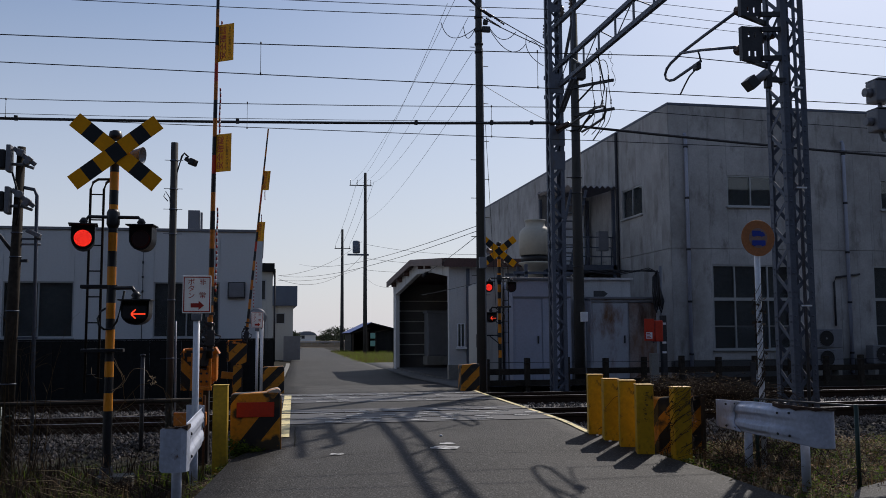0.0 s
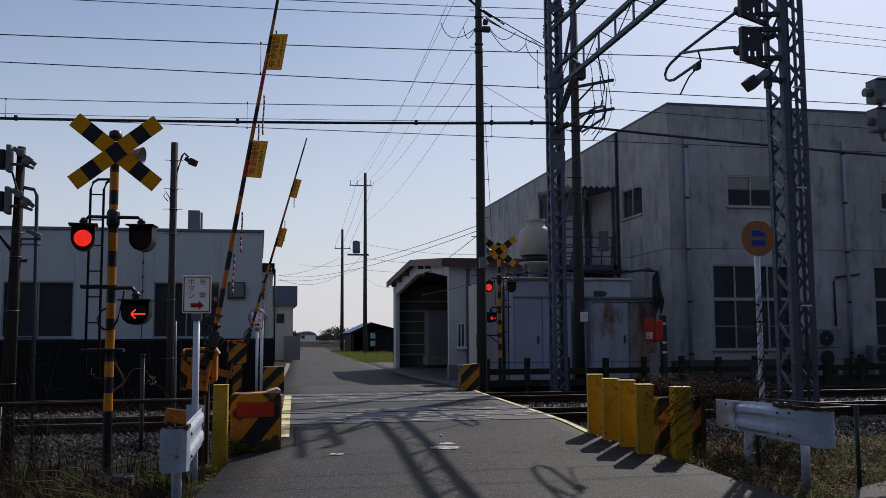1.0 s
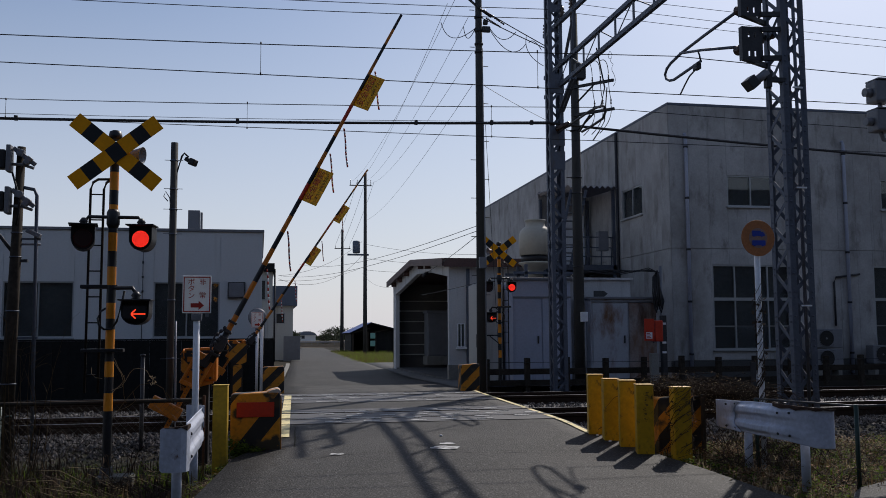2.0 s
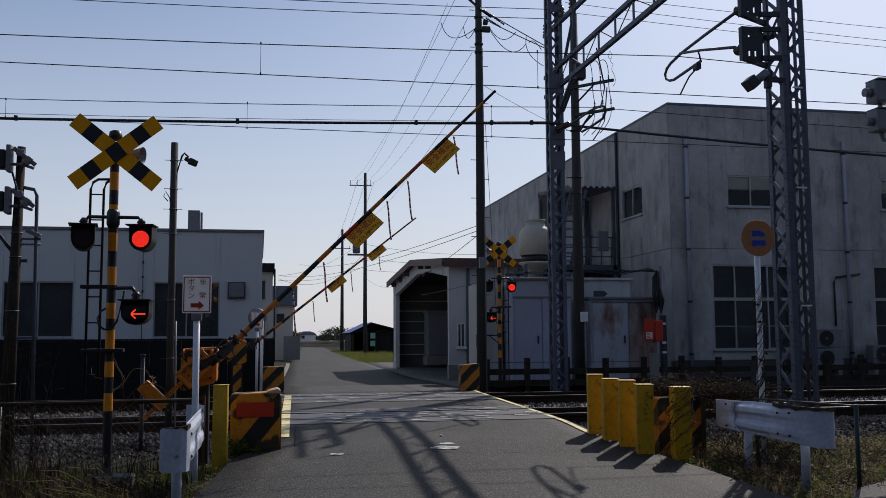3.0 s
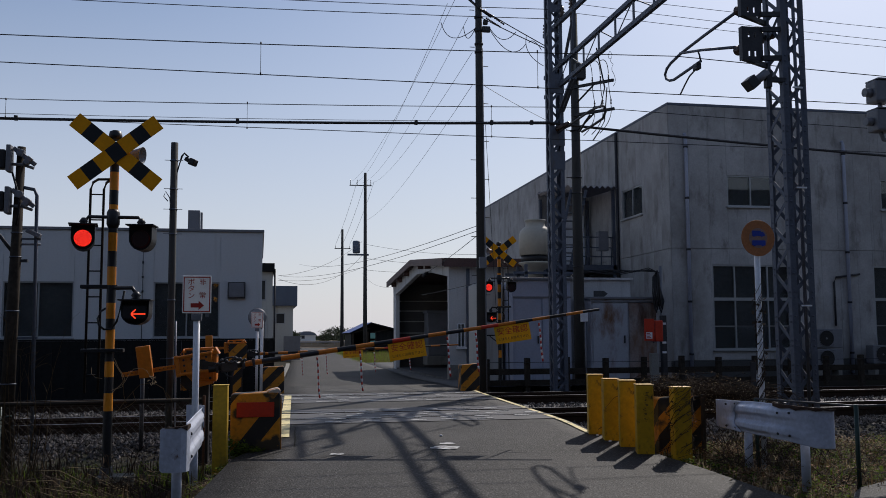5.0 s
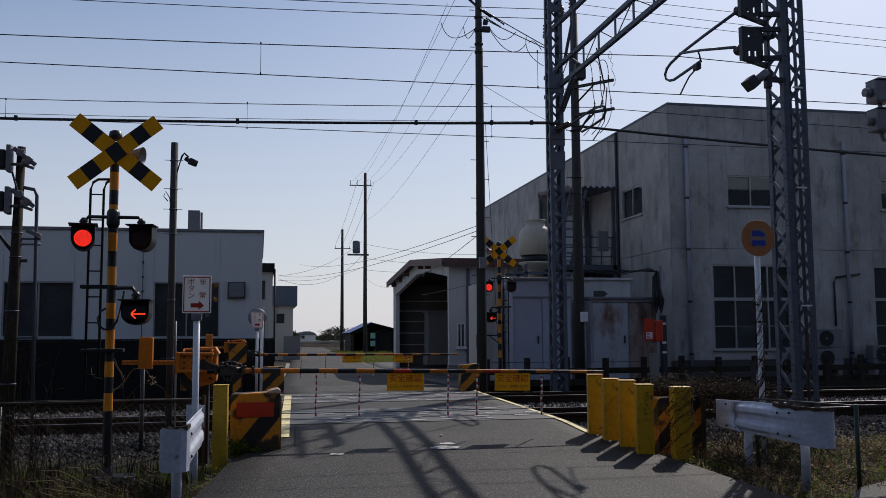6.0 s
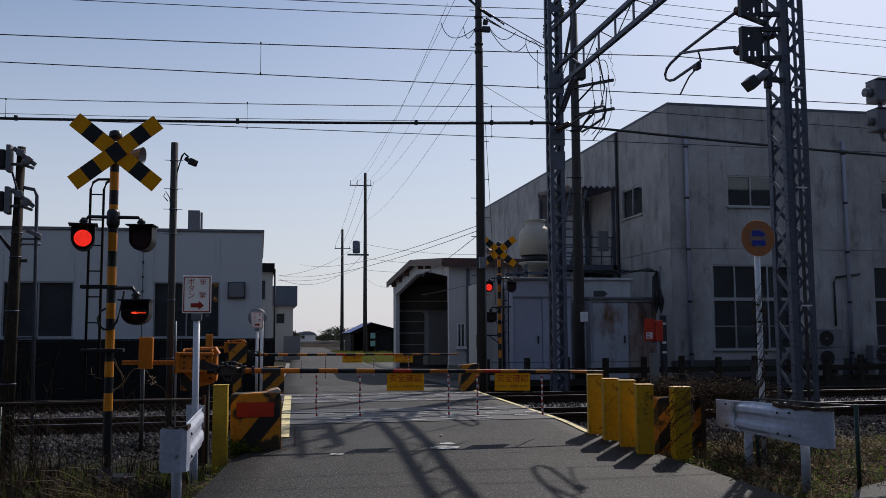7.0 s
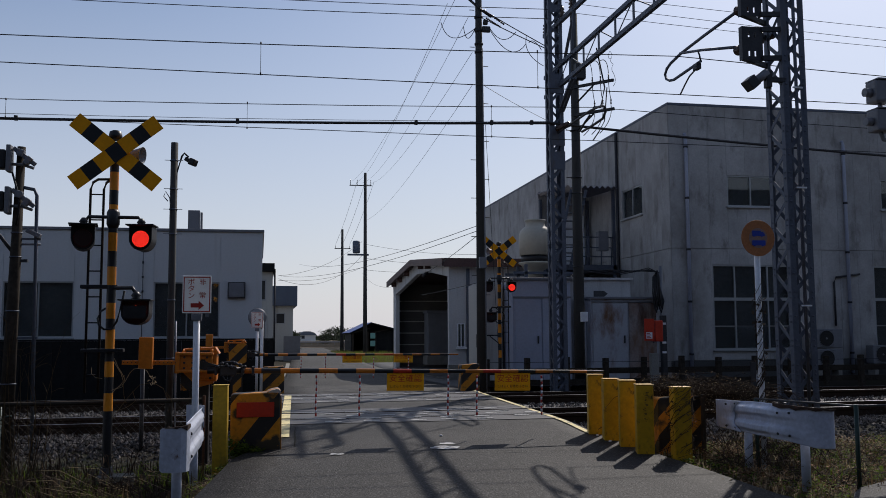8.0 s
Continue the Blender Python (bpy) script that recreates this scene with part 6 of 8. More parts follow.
boxes = thing("equipment_frame", "dark steel equipment boxes bracketed to the lattice mast", "equipment box", pose(0, 0, 0))
for z0, z1 in ((4.66, 5.10), (5.24, 5.72)):
    bm = BM()
    slots = [(6.115 + 0.085 * k, 6.142 + 0.085 * k, z0 + q, z0 + q + 0.022) for k in range(2) for q in (0.05, 0.10, 0.30, 0.35)]
    for a, b, c, d in wall_cells(6.03, 6.32, z0, z1, slots, 9):
        box(bm, a, b, 10.62, 10.632, c, d)
    for x in (6.03, 6.31):
        box(bm, x, x + 0.012, 10.632, 10.70, z0, z1)
    part("plate", bm, DARKSTEEL, boxes, "slotted steel plate")
    for z in (z0 + 0.03, z1 - 0.03):
        for x0_, y0_, x1_, y1_ in ((6.06, 10.66, 6.60, 11.0), (6.30, 10.62, 6.62, 10.62)):
            bm = BM()
            flat(bm, (x0_, y0_, z), (x1_, y1_, z + 0.02), 0.06, 0.05)
            part("bracket", bm, DARKSTEEL, boxes)
flood = thing("floodlight", "small boxy floodlight on a grey tube fixed to the mast", "floodlight", pose(0, 0, 0))
bm = BM()
tube(bm, [(6.18, 10.6, 4.37), (6.35, 10.6, 4.50)], 0.055, 12)
part("body", bm, GREYBOX, flood, "grey tubular lamp body")
bm = BM()
obox(bm, pose(6.12, 10.6, 4.345, 0, 50, 0), 0.15, 0.17, 0.14, bev=0.012)
part("head", bm, DARKSTEEL, flood)
bm = BM()
box(bm, 6.33, 6.60, 10.58, 10.64, 4.38, 4.44, bev=0.008)
box(bm, 6.33, 6.40, 10.56, 10.66, 4.30, 4.52, bev=0.01)
part("bracket", bm, DARKSTEEL, flood)
bm = BM()
tube(bm, [(MX + 0.03, 10.59, -0.1), (MX + 0.03, 10.59, 9)], 0.022, 8)
solid("cable_duct", bm, STEEL, "grey cable duct up the lattice mast", "cable duct")
for z in (1.5, 3.0, 4.3):
    bm = BM()
    box(bm, MX - 0.04, MX + 0.10, 10.55, 10.565, z, z + 0.02)
    solid("duct_clip", bm, WHITEPAINT, "pale cable clip on the mast duct", "cable clip", group="duct clips")

# signal head that reaches in from beyond the frame's edge
edge = thing("track_signal", "grey track signal heads on a bracketed post", "track signal", pose(8.55, 11.0, -0.2))
bm = BM()
tube(bm, [(0, 0, -0.1), (0, 0, 5.4)], 0.08, 12)
part("post", bm, DARKSTEEL, edge)
for z in (4.62, 4.22):
    bm = BM()
    box(bm, -0.42, -0.14, -0.12, 0.12, z - 0.14, z + 0.16, bev=0.03)
    box(bm, -0.40, -0.12, -0.14, 0.14, z + 0.165, z + 0.18)
    lathe(bm, [(0.06, 0), (0.06, 0.12)], 12, m=pose(-0.4, 0, z - 0.0, 0, -90, 0))
    tube(bm, [(-0.3, 0, z - 0.14), (-0.26, 0, z - 0.24), (-0.05, 0, z - 0.28), (0, 0, z - 0.28)], 0.03, 8)
    part("head", bm, GREYBOX, edge)


# ---- small posts by the near track ----
cctv = thing("camera_post", "slim dark post with a small surveillance camera", "camera post", pose(-1.045, 11.6, -0.3))
bm = BM()
tube(bm, [(0, 0, -0.1), (0, 0, 3.83)], 0.043, 12)
part("post", bm, POLECON, cctv)
bm = BM()
tube(bm, [(0.03, 0, 3.45), (0.09, -0.02, 3.66), (0.12, -0.03, 3.70), (0.17, -0.04, 3.65)], 0.012, 6)
part("arm", bm, DARKSTEEL, cctv)
bm = BM()
obox(bm, pose(0.225, -0.05, 3.585, 0, 22, -20), 0.09, 0.10, 0.085, bev=0.02), obox(bm, pose(0.16, -0.045, 3.615, 0, 30, -20), 0.07, 0.045, 0.05, bev=0.01)
part("camera_body", bm, BLACKPAINT, cctv)
for z in (2.7, 3.0, 3.25, 1.9, 1.2, 3.6):
    bm = BM()
    lathe(bm, [(0.049, 0), (0.049, 0.015)], 12, m=pose(0, 0, z))
    box(bm, -0.11, 0.11, -0.052, -0.044, z, z + 0.006)
    part("clip", bm, STEEL, cctv)
bm = BM()
tube(bm, [(-0.06, -0.04, 3.1), (-0.11, -0.05, 3.16), (-0.09, -0.05, 3.22), (-0.04, -0.04, 3.14), (-0.02, -0.05, 2.9)], 0.006, 5)
part("cable", bm, BLACKPAINT, cctv)

lpost = thing("signal_post", "dark post carrying the backs of two track signals", "signal post", pose(-2.66, 11.0, -0.3))
bm = BM()
tube(bm, [(-0.055, 0, -0.1), (0.01, 0, 3.6)], 0.088, 12, r1=0.045)
part("post", bm, OLDWOOD, lpost, "tarred wooden post")
for z in (0.95, 1.75, 2.35, 2.62):
    bm = BM()
    lathe(bm, [(0.095 - 0.012 * z, 0), (0.095 - 0.012 * z, 0.014)], 12, m=pose(-0.055 + 0.0176 * z, 0, z))
    part("band", bm, STEEL, lpost)
for z in (3.45, 2.98):
    bm = BM()
    box(bm, -0.12, -0.07, -0.14, 0.02, z - 0.15, z + 0.15, bev=0.01)
    part("signal_back", bm, GREYBOX, lpost)
    bm = BM()
    box(bm, -0.40, -0.13, -0.12, 0.0, z - 0.12, z + 0.10, bev=0.02)
    part("signal_head", bm, BLACKPAINT, lpost)
    bm = BM()
    obox(bm, pose(0.06, -0.07, z + 0.03, 0, 38, 0), 0.30, 0.045, 0.05, bev=0.008)
    obox(bm, pose(0.10, -0.08, z - 0.02, 0, 38, 0), 0.06, 0.09, 0.10, bev=0.012)
    obox(bm, pose(0.02, -0.08, z + 0.07, 0, 20, 0), 0.07, 0.08, 0.08, bev=0.012)
    tube(bm, [(-0.07, -0.06, z - 0.06), (0.04, -0.06, z - 0.06), (0.16, -0.06, z - 0.10)], 0.018, 6)
    part("fitting", bm, GREYBOX, lpost)
bm = BM()
tube(bm, [(-0.06, -0.08, 3.3), (0.0, -0.09, 3.1), (0.03, -0.09, 2.9), (0.0, -0.09, 2.7)], 0.012, 6)
part("cable", bm, BLACKPAINT, lpost)
bm = BM()
obox(bm, pose(0.18, -0.05, 2.62, 0, 25, 0), 0.16, 0.08, 0.05, bev=0.01)
tube(bm, [(0, 0, 2.5), (0.25, 0, 2.5)], 0.012, 6)
part("lamp", bm, GREYBOX, lpost)
bm = BM()
tube(bm, [(-0.3, 0, 2.75), (0, 0, 2.35)], 0.02, 6)
box(bm, -0.05, 0.12, -0.03, 0.03, 2.30, 2.33)
part("stay", bm, DARKSTEEL, lpost)
lp = thing("pipe_post", "slim grey pipe post bent over at the top", "post", pose(-2.45, 11.0, -0.3))
bm = BM()
tube(bm, [(0.02, 0, -0.1), (-0.02, 0, 3.05), (-0.05, 0, 3.12), (-0.22, 0, 3.15)], 0.020, 8)
part("pipe", bm, STEEL, lp)
for z in (2.55, 1.45):
    bm = BM()
    box(bm, -0.24, 0.04, -0.015, 0.015, z, z + 0.02)
    part("tie", bm, STEEL, lp)
for x, h in ((-1.39, 0.93),):
    bm = BM()
    tube(bm, [(x, 11.9, -0.4), (x, 11.9, h)], 0.025, 8)
    lathe(bm, [(0.034, h), (0.034, h + 0.02), (0.0, h + 0.03)], 8, m=pose(x, 11.9, 0))
    solid("stake", bm, DARKSTEEL, "short grey steel stake among dry weeds", "stake")


# ---- poles and wires ----
def pole_thing(m, h, r0, r1, label, mat=POLECON):
    p = thing("utility_pole", label, "utility pole", m, "utility poles")
    bm = BM()
    tube(bm, [(0, 0, -0.4), (0, 0, h * 0.5), (0, 0, h)], r0, 16, r1=r1)
    part("shaft", bm, mat, p)
    return p


def crossarm(p, z, x0, x1, y=0.0, ins=4, up=0.16):
    bm = BM()
    flat(bm, (x0, y, z), (x1, y, z), 0.075, 0.075)
    arm = part("crossarm", bm, DARKSTEEL, p)
    for i in range(ins):
        x = x0 + (x1 - x0) * (i + 0.15) / (ins - 0.7) if ins > 1 else x1
        bm = BM()
        insulator(bm, (x, y, z + 0.04), (x, y, z + 0.04 + up), 0.034, 3)
        part("insulator", bm, INSUL, arm)


pole_a = pole_thing(pose(5.01, 20.8, -0.1), 12.0, 0.118, 0.066, "concrete utility pole with cross-arms beside the crossing")
crossarm(pole_a, 9.45, -1.0, 1.0), crossarm(pole_a, 10.6, -0.9, 0.9)
for i in range(16):
    bm = BM()
    z = 2.2 + 0.45 * i
    tube(bm, [(-0.22, 0, z), (-0.1, 0, z)] if i % 2 else [(0.1, 0, z), (0.22, 0, z)], 0.009, 6)
    part("step_bolt", bm, DARKSTEEL, pole_a)
for z in (7.9, 8.1, 8.42, 8.75):
    bm = BM()
    lathe(bm, [(0.088, 0), (0.104, 0.01), (0.104, 0.05), (0.088, 0.06)], 14, m=pose(0, 0, z))
    part("band", bm, DARKSTEEL, pole_a)
for x0, x1, z0, z1 in ((0.06, 0.26, 8.40, 8.54), (0.09, 0.20, 8.58, 8.70)):
    bm = BM()
    box(bm, x0, x1, -0.14, -0.03, z0, z1, bev=0.03)
    part("switch", bm, DARKSTEEL, pole_a, "dark line switch")
bm = BM()
tube(bm, [(-0.45, -0.08, 9.35), (0.03, -0.08, 8.95), (0.30, -0.08, 8.78)], 0.03, 6)
part("brace", bm, DARKSTEEL, pole_a)
bm = BM()
box(bm, -0.08, 0.08, -0.24, -0.12, 2.80, 3.06, bev=0.01)
part("junction_box", bm, GREYBOX, pole_a, "small grey junction box")
bm = BM()
tube(bm, [(0.08, -0.13, -0.2), (0.08, -0.13, 2.3), (0.06, -0.10, 8.0)], 0.015, 6)
part("conduit", bm, GREYBOX, pole_a)
def arc(a, b, c, n=10):
    a, b, c = Vector(a), Vector(b), Vector(c)
    return [a * (1 - t) ** 2 + b * 2 * t * (1 - t) + c * t * t for t in [i / n for i in range(n + 1)]]


for a, b, c in (((-0.93, -0.1, 8.57), (-0.76, -0.1, 7.9), (-0.10, -0.1, 8.48)), ((-0.39, -0.1, 8.49), (-0.32, -0.1, 7.95), (-0.10, -0.1, 8.50)), ((0.23, -0.1, 8.53), (0.54, -0.1, 8.0), (0.89, -0.1, 8.45)),
                ((0.2, -0.1, 8.54), (0.74, -0.1, 7.6), (1.13, -0.1, 8.17)), ((1.14, -0.1, 8.35), (1.05, -0.1, 7.9), (1.54, -0.15, 7.64)), ((1.20, -0.1, 8.2), (1.32, -0.1, 8.36), (1.50, -0.15, 8.02))):
    bm = BM()
    tube(bm, arc(a, b, c), 0.009, 5)
    part("jumper", bm, WIRE, pole_a, "looping black jumper cable")
for a, b in (((0.10, -0.10, 8.93), (0.62, -0.10, 8.60)), ((0.14, -0.16, 8.72), (0.50, -0.16, 8.52))):
    bm = BM()
    insulator(bm, a, b, 0.030, 10)
    part("strain_insulator", bm, INSUL, pole_a, "dark ribbed strain insulator")

pole_b = pole_thing(pose(7.80, 22.0, -0.25), 9.6, 0.15, 0.09, "slim concrete pole with switchgear brackets beside the mast")
bracket_arms = []
for z in (7.67, 6.95):
    bm = BM()
    flat(bm, (-0.08, 0, 0), (1.2, 0, 0), 0.07, 0.07)
    bracket_arms.append(part("crossarm", bm, DARKSTEEL, pole_b, "", pose(0, -0.13, z, 0, 0, -48) @ Matrix.Diagonal((0.86, 0.86, 0.95, 1))))
    bm = BM()
    tube(bm, [(0.0, 0.02, -0.42), (0.55, 0.0, -0.04)], 0.025, 6)
    part("strut", bm, DARKSTEEL, bracket_arms[-1])
for k, u in enumerate((0.52, 0.78, 1.04)):
    for a, b, c in (((u - 0.30, 0, 0.56), (u - 0.02, 0, 0.78 - 0.04 * k), (u, 0, 0.20)), ((u, 0, -0.04), (u + 0.01, 0, -0.3), (u + 0.06, 0, -0.48)), ((u + 0.06, 0, -0.64), (u + 0.12, 0, -1.05), (u - 0.32, 0, -1.35))):
        bm = BM()
        tube(bm, arc(a, b, c), 0.011, 5)
        part("cable", bm, WIRE, bracket_arms[0], "drooping black cable")
    for za, zb in ((0.04, 0.19), (-0.48, -0.64)):
        bm = BM()
        insulator(bm, (u + (0.06 if za < 0 else 0), 0, za), (u + (0.06 if za < 0 else 0), 0, zb), 0.03, 4)
        part("insulator", bm, INSUL, bracket_arms[0])
bm = BM()
tube(bm, [(1.10, 0, 0.78), (1.04, 0, 0.70), (1.06, 0, 0.60), (1.14, 0, 0.58), (1.17, 0, 0.68), (1.12, 0, 0.77)], 0.007, 5)
part("spare_wire", bm, WIRE, bracket_arms[0], "curled loose wire")
bm = BM()
tube(bm, arc((1.10, 0, 0.58), (1.12, 0, 0.46), (1.20, 0, 0.42), 5) + arc((1.20, 0, 0.42), (1.10, 0, 0.30), (1.20, 0, 0.18), 6)[1:] + arc((1.20, 0, 0.18), (1.32, 0, -0.06), (1.18, 0, -0.16), 6)[1:], 0.007, 5)
part("spare_wire", bm, WIRE, bracket_arms[0], "curled loose wire")
bm = BM()
box(bm, -0.06, 0.2, -0.3, -0.05, 7.85, 8.25, bev=0.02)
part("switch_box", bm, DARKSTEEL, pole_b)
bm = BM()
box(bm, -0.03, 0.13, -0.28, -0.15, 1.74, 1.98, bev=0.01)
part("meter_box", bm, WHITEPAINT, pole_b, "small white meter box")
bm = BM()
tube(bm, [(0.06, -0.25, 1.72), (0.07, -0.23, 0.8), (0.09, -0.22, -0.2)], 0.02, 6)
part("conduit", bm, GREYBOX, pole_b)
for z in (5.35, 4.95, 6.55, 3.1):
    bm = BM()
    lathe(bm, [(0.138, 0), (0.138, 0.03)], 14, m=pose(0, 0, z))
    tube(bm, [(-0.3, -0.1, z), (-0.1, -0.1, z)], 0.01, 5)
    part("band", bm, DARKSTEEL, pole_b)

pole_c = pole_thing(pose(8.72, 78, -0.2), 15.3, 0.185, 0.12, "distant concrete utility pole with a transformer", POLECON)
crossarm(pole_c, 14.2, -1.35, 0.55, 0, 4, 0.5)
bm = BM()
lathe(bm, [(0.28, 0), (0.32, 0.1), (0.32, 0.95), (0.25, 1.05)], 14, m=pose(-0.75, 0, 8.4))
box(bm, -1.5, 0.3, -0.06, 0.06, 8.2, 8.35)
part("transformer", bm, ROOFBLUE, pole_c, "grey pole transformer")
pole_d = pole_thing(pose(8.35, 96, -0.2), 12.5, 0.2, 0.12, "distant slim utility pole")
crossarm(pole_d, 10.5, -0.8, 0.85, 0, 3, 0.3)


def span(name, a, b, sag, r, label, n=18, group="overhead wires"):
    a, b = Vector(a), Vector(b)
    bm = BM()
    tube(bm, [a.lerp(b, i / n) - Vector((0, 0, 4 * sag * (i / n) * (1 - i / n))) for i in range(n + 1)], r, 5)
    return solid(name, bm, WIRE, label, "wire", group=group)


CW = "taut contact wire over the track"
span("contact_wire", (-45, 13.8, 5.06), (6.68, 13.8, 5.06), 0.0, 0.0075, CW)
span("contact_wire", (6.68, 13.8, 5.06), (55, 13.8, 4.9), 0.0, 0.0075, CW)
span("contact_wire", (-45, 17.85, 5.24), (6.7, 17.85, 5.15), 0.0, 0.0075, CW)
span("contact_wire", (6.7, 17.85, 5.15), (55, 17.85, 5.0), 0.0, 0.0075, CW)
MWL = "sagging messenger wire above the contact wire"
span("messenger_wire", (-38, 13.8, 5.95), (6.66, 13.8, 5.70), 0.42, 0.008, MWL)
span("messenger_wire", (6.66, 13.8, 5.70), (52, 13.8, 5.95), 0.55, 0.008, MWL)
span("messenger_wire", (-38, 17.85, 6.0), (6.7, 17.85, 5.85), 0.485, 0.008, MWL)
span("messenger_wire", (6.7, 17.85, 5.85), (52, 17.85, 6.0), 0.45, 0.008, MWL)
span("feeder_cable", (-38, 20.2, 6.1), (6.55, 20.2, 6.05), 0.49, 0.032, "thick black lineside cable")
span("feeder_cable", (6.55, 20.2, 6.05), (50, 20.2, 5.9), 0.71, 0.032, "thick black lineside cable")
span("messenger_wire", (-38, 20.2, 6.42), (6.55, 20.2, 6.09), 0.50, 0.006, "thin wire carrying the lineside cable")
span("feeder_wire", (-38, 19.8, 8.9), (6.58, 20.24, 8.55), 0.5, 0.009, "bare feeder wire on the mast top")
span("feeder_wire", (-38, 19.8, 9.4), (6.58, 20.24, 8.78), 0.6, 0.009, "bare feeder wire on the mast top")
for z0, s in ((8.88, 0.78), (8.65, 0.69), (9.12, 0.65)):
    span("feeder_wire", (6.9, 20.0, z0), (50, 20.0, z0 + 0.3), s, 0.0065, "bare feeder wire on the mast top")


def dropper(x, y, z0, z1):
    bm = BM()
    tube(bm, [(x, y, z0), (x, y, z1)], 0.004, 5)
    lathe(bm, [(0.012, 0), (0.012, 0.04)], 6, m=pose(x, y, z0 - 0.02))
    lathe(bm, [(0.012, 0), (0.012, 0.04)], 6, m=pose(x, y, z1 - 0.02))
    solid("dropper", bm, WIRE, "thin dropper hanging from the messenger wire", "dropper", group="droppers")


for x, y, a, b in ((-0.03, 13.8, 5.07, 5.54), (4.28, 13.8, 5.07, 5.65), (-4.6, 17.85, 5.19, 5.52), (-0.28, 17.85, 5.15, 5.64), (4.55, 17.85, 5.16, 5.78)):
    dropper(x, y, a, b)
for x in (-5.0, -0.52, 3.4, 5.15, 6.1):
    t = (x + 38) / 44.55
    z = 6.1 - 0.05 * t - 4 * 0.49 * t * (1 - t)
    bm = BM()
    box(bm, x - 0.035, x + 0.035, 20.165, 20.235, z - 0.034, z + 0.07, bev=0.006)
    solid("cable_clip", bm, WIRE, "black clip on the lineside cable", "cable clip", group="cable clips")
UL = "power line running along the road"
for xa, za, xb, zb, s in ((4.26, 8.97, 8.12, 14.35, 0.7), (4.76, 8.67, 8.41, 14.2, 0.85), (4.85, 7.82, 8.89, 14.1, 0.75), (4.86, 7.06, 8.72, 11.0, 0.6), (4.52, 9.25, 7.6, 14.35, 0.7)):
    span("power_line", (xa, 20.8, za), (xb, 78, zb), s, 0.0055, UL)
for xb in (-0.7, 0.0, 0.75):
    span("power_line", (8.72 + xb, 78, 14.35), (8.35 + xb, 96, 10.7), 0.3, 0.012, UL)
for za, xb, yb, zb, s in ((3.59, 1.16, 60, 5.08, 0.45), (3.71, 2.89, 70, 6.60, 0.5), (3.49, 8.5, 78, 6.5, 1.2)):
    span("service_line", (4.95, 20.8, za), (xb, yb, zb), s, 0.008, "service wires drooping to the houses")
for za, zb, s in ((9.2, 5.2, 0.6), (8.0, 5.0, 1.2), (7.0, 4.9, 0.4)):
    span("service_line", (8.45, 78.2, za), (1.2, 62, zb), s, 0.012, "service wires drooping to the houses")
    span("service_line", (8.6, 78, za - 0.2), (26, 70, zb + 3.5), 1.0, 0.012, "service wires crossing the road")
for za, zb in ((8.83, 8.04), (8.62, 7.98)):
    span("tie_cable", (5.1, 20.7, za), (6.58, 20.65, zb), 0.01, 0.012, "cable tied from the pole to the mast", 6)
span("service_line", (4.97, 20.8, 2.39), (6.0, 34.5, 2.72), 0.02, 0.008, "service wire running to the garage")
span("stay_wire", (5.1, 20.8, 7.05), (7.66, 22, 6.3), 0.05, 0.006, "thin stay wire between the poles", 6)
span("stay_wire", (5.15, 20.8, 6.1), (5.55, 21.2, 0.0), 0.0, 0.006, "thin stay wire beside the pole", 6)

# ---- sheds and plant before the factory ----
def locker(name, x0, x1, y, z1, mat, label, doors, head):
    b = thing(name, label, "storage shed", pose(0, 0, 0))
    bm = BM()
    box(bm, x0, x1, y, y + 1.5, -0.2, z1, bev=0.01)
    part("body", bm, mat, b)
    bm = BM()
    box(bm, x0 - 0.05, x1 + 0.05, y - 0.08, y + 1.55, z1 + 0.002, z1 + 0.06, bev=0.008)
    part("roof", bm, GREYBOX, b)
    bm = BM()
    box(bm, x0 + 0.01, x1 - 0.01, y - 0.05, y - 0.003, head, head + 0.035)
    part("door_track", bm, GREYBOX, b)
    for a, c, dm in doors:
        bm = BM()
        box(bm, a, c, y - 0.03, y - 0.003, -0.1, head - 0.02, bev=0.005)
        d = part("door", bm, dm, b)
        bm = BM()
        box(bm, c - 0.12, c - 0.08, y - 0.06, y - 0.03, 0.95, 1.15, bev=0.005)
        part("handle", bm, DARKSTEEL, d)
    return b


locker("storage_shed", 6.50, 8.1, 23.5, 2.62, BLUESHED, "blue-grey sheet storage shed behind the mast", [(6.56, 7.28, BLUESHED), (7.31, 8.04, BLUESHED)], 2.15)
locker("storage_shed", 8.65, 10.56, 23.5, 2.12, RUSTSHED, "white sheet shed eaten by rust", [(8.7, 9.68, RUSTSHED), (9.72, 10.5, RUSTHEAVY)], 2.04)
bm = BM()
box(bm, 5.75, 6.40, 24.2, 25.4, -0.2, 2.55, bev=0.01)
solid("storage_shed", bm, CREAM, "pale grey sheet shed behind the crossing signal", "storage shed")
tank = thing("water_tank", "cream plastic water tank on a steel stand", "tank", pose(7.91, 26, 0))
bm = BM()
lathe(bm, [(0.22, 2.80), (0.22, 3.05), (0.36, 3.12), (0.44, 3.22), (0.50, 3.255), (0.50, 3.285), (0.44, 3.30)], 28)
part("bottom", bm, TANK, tank)
bm = BM()
lathe(bm, [(0.43, 3.29), (0.43, 3.49)], 28)
part("band", bm, BLACKPAINT, tank, "dark band round the tank")
bm = BM()
lathe(bm, [(0.47, 3.49), (0.475, 4.08), (0.45, 4.20), (0.36, 4.30), (0.285, 4.36), (0.28, 4.48), (0.31, 4.50), (0.31, 4.54), (0.05, 4.56)], 28)
part("body", bm, TANK, tank)
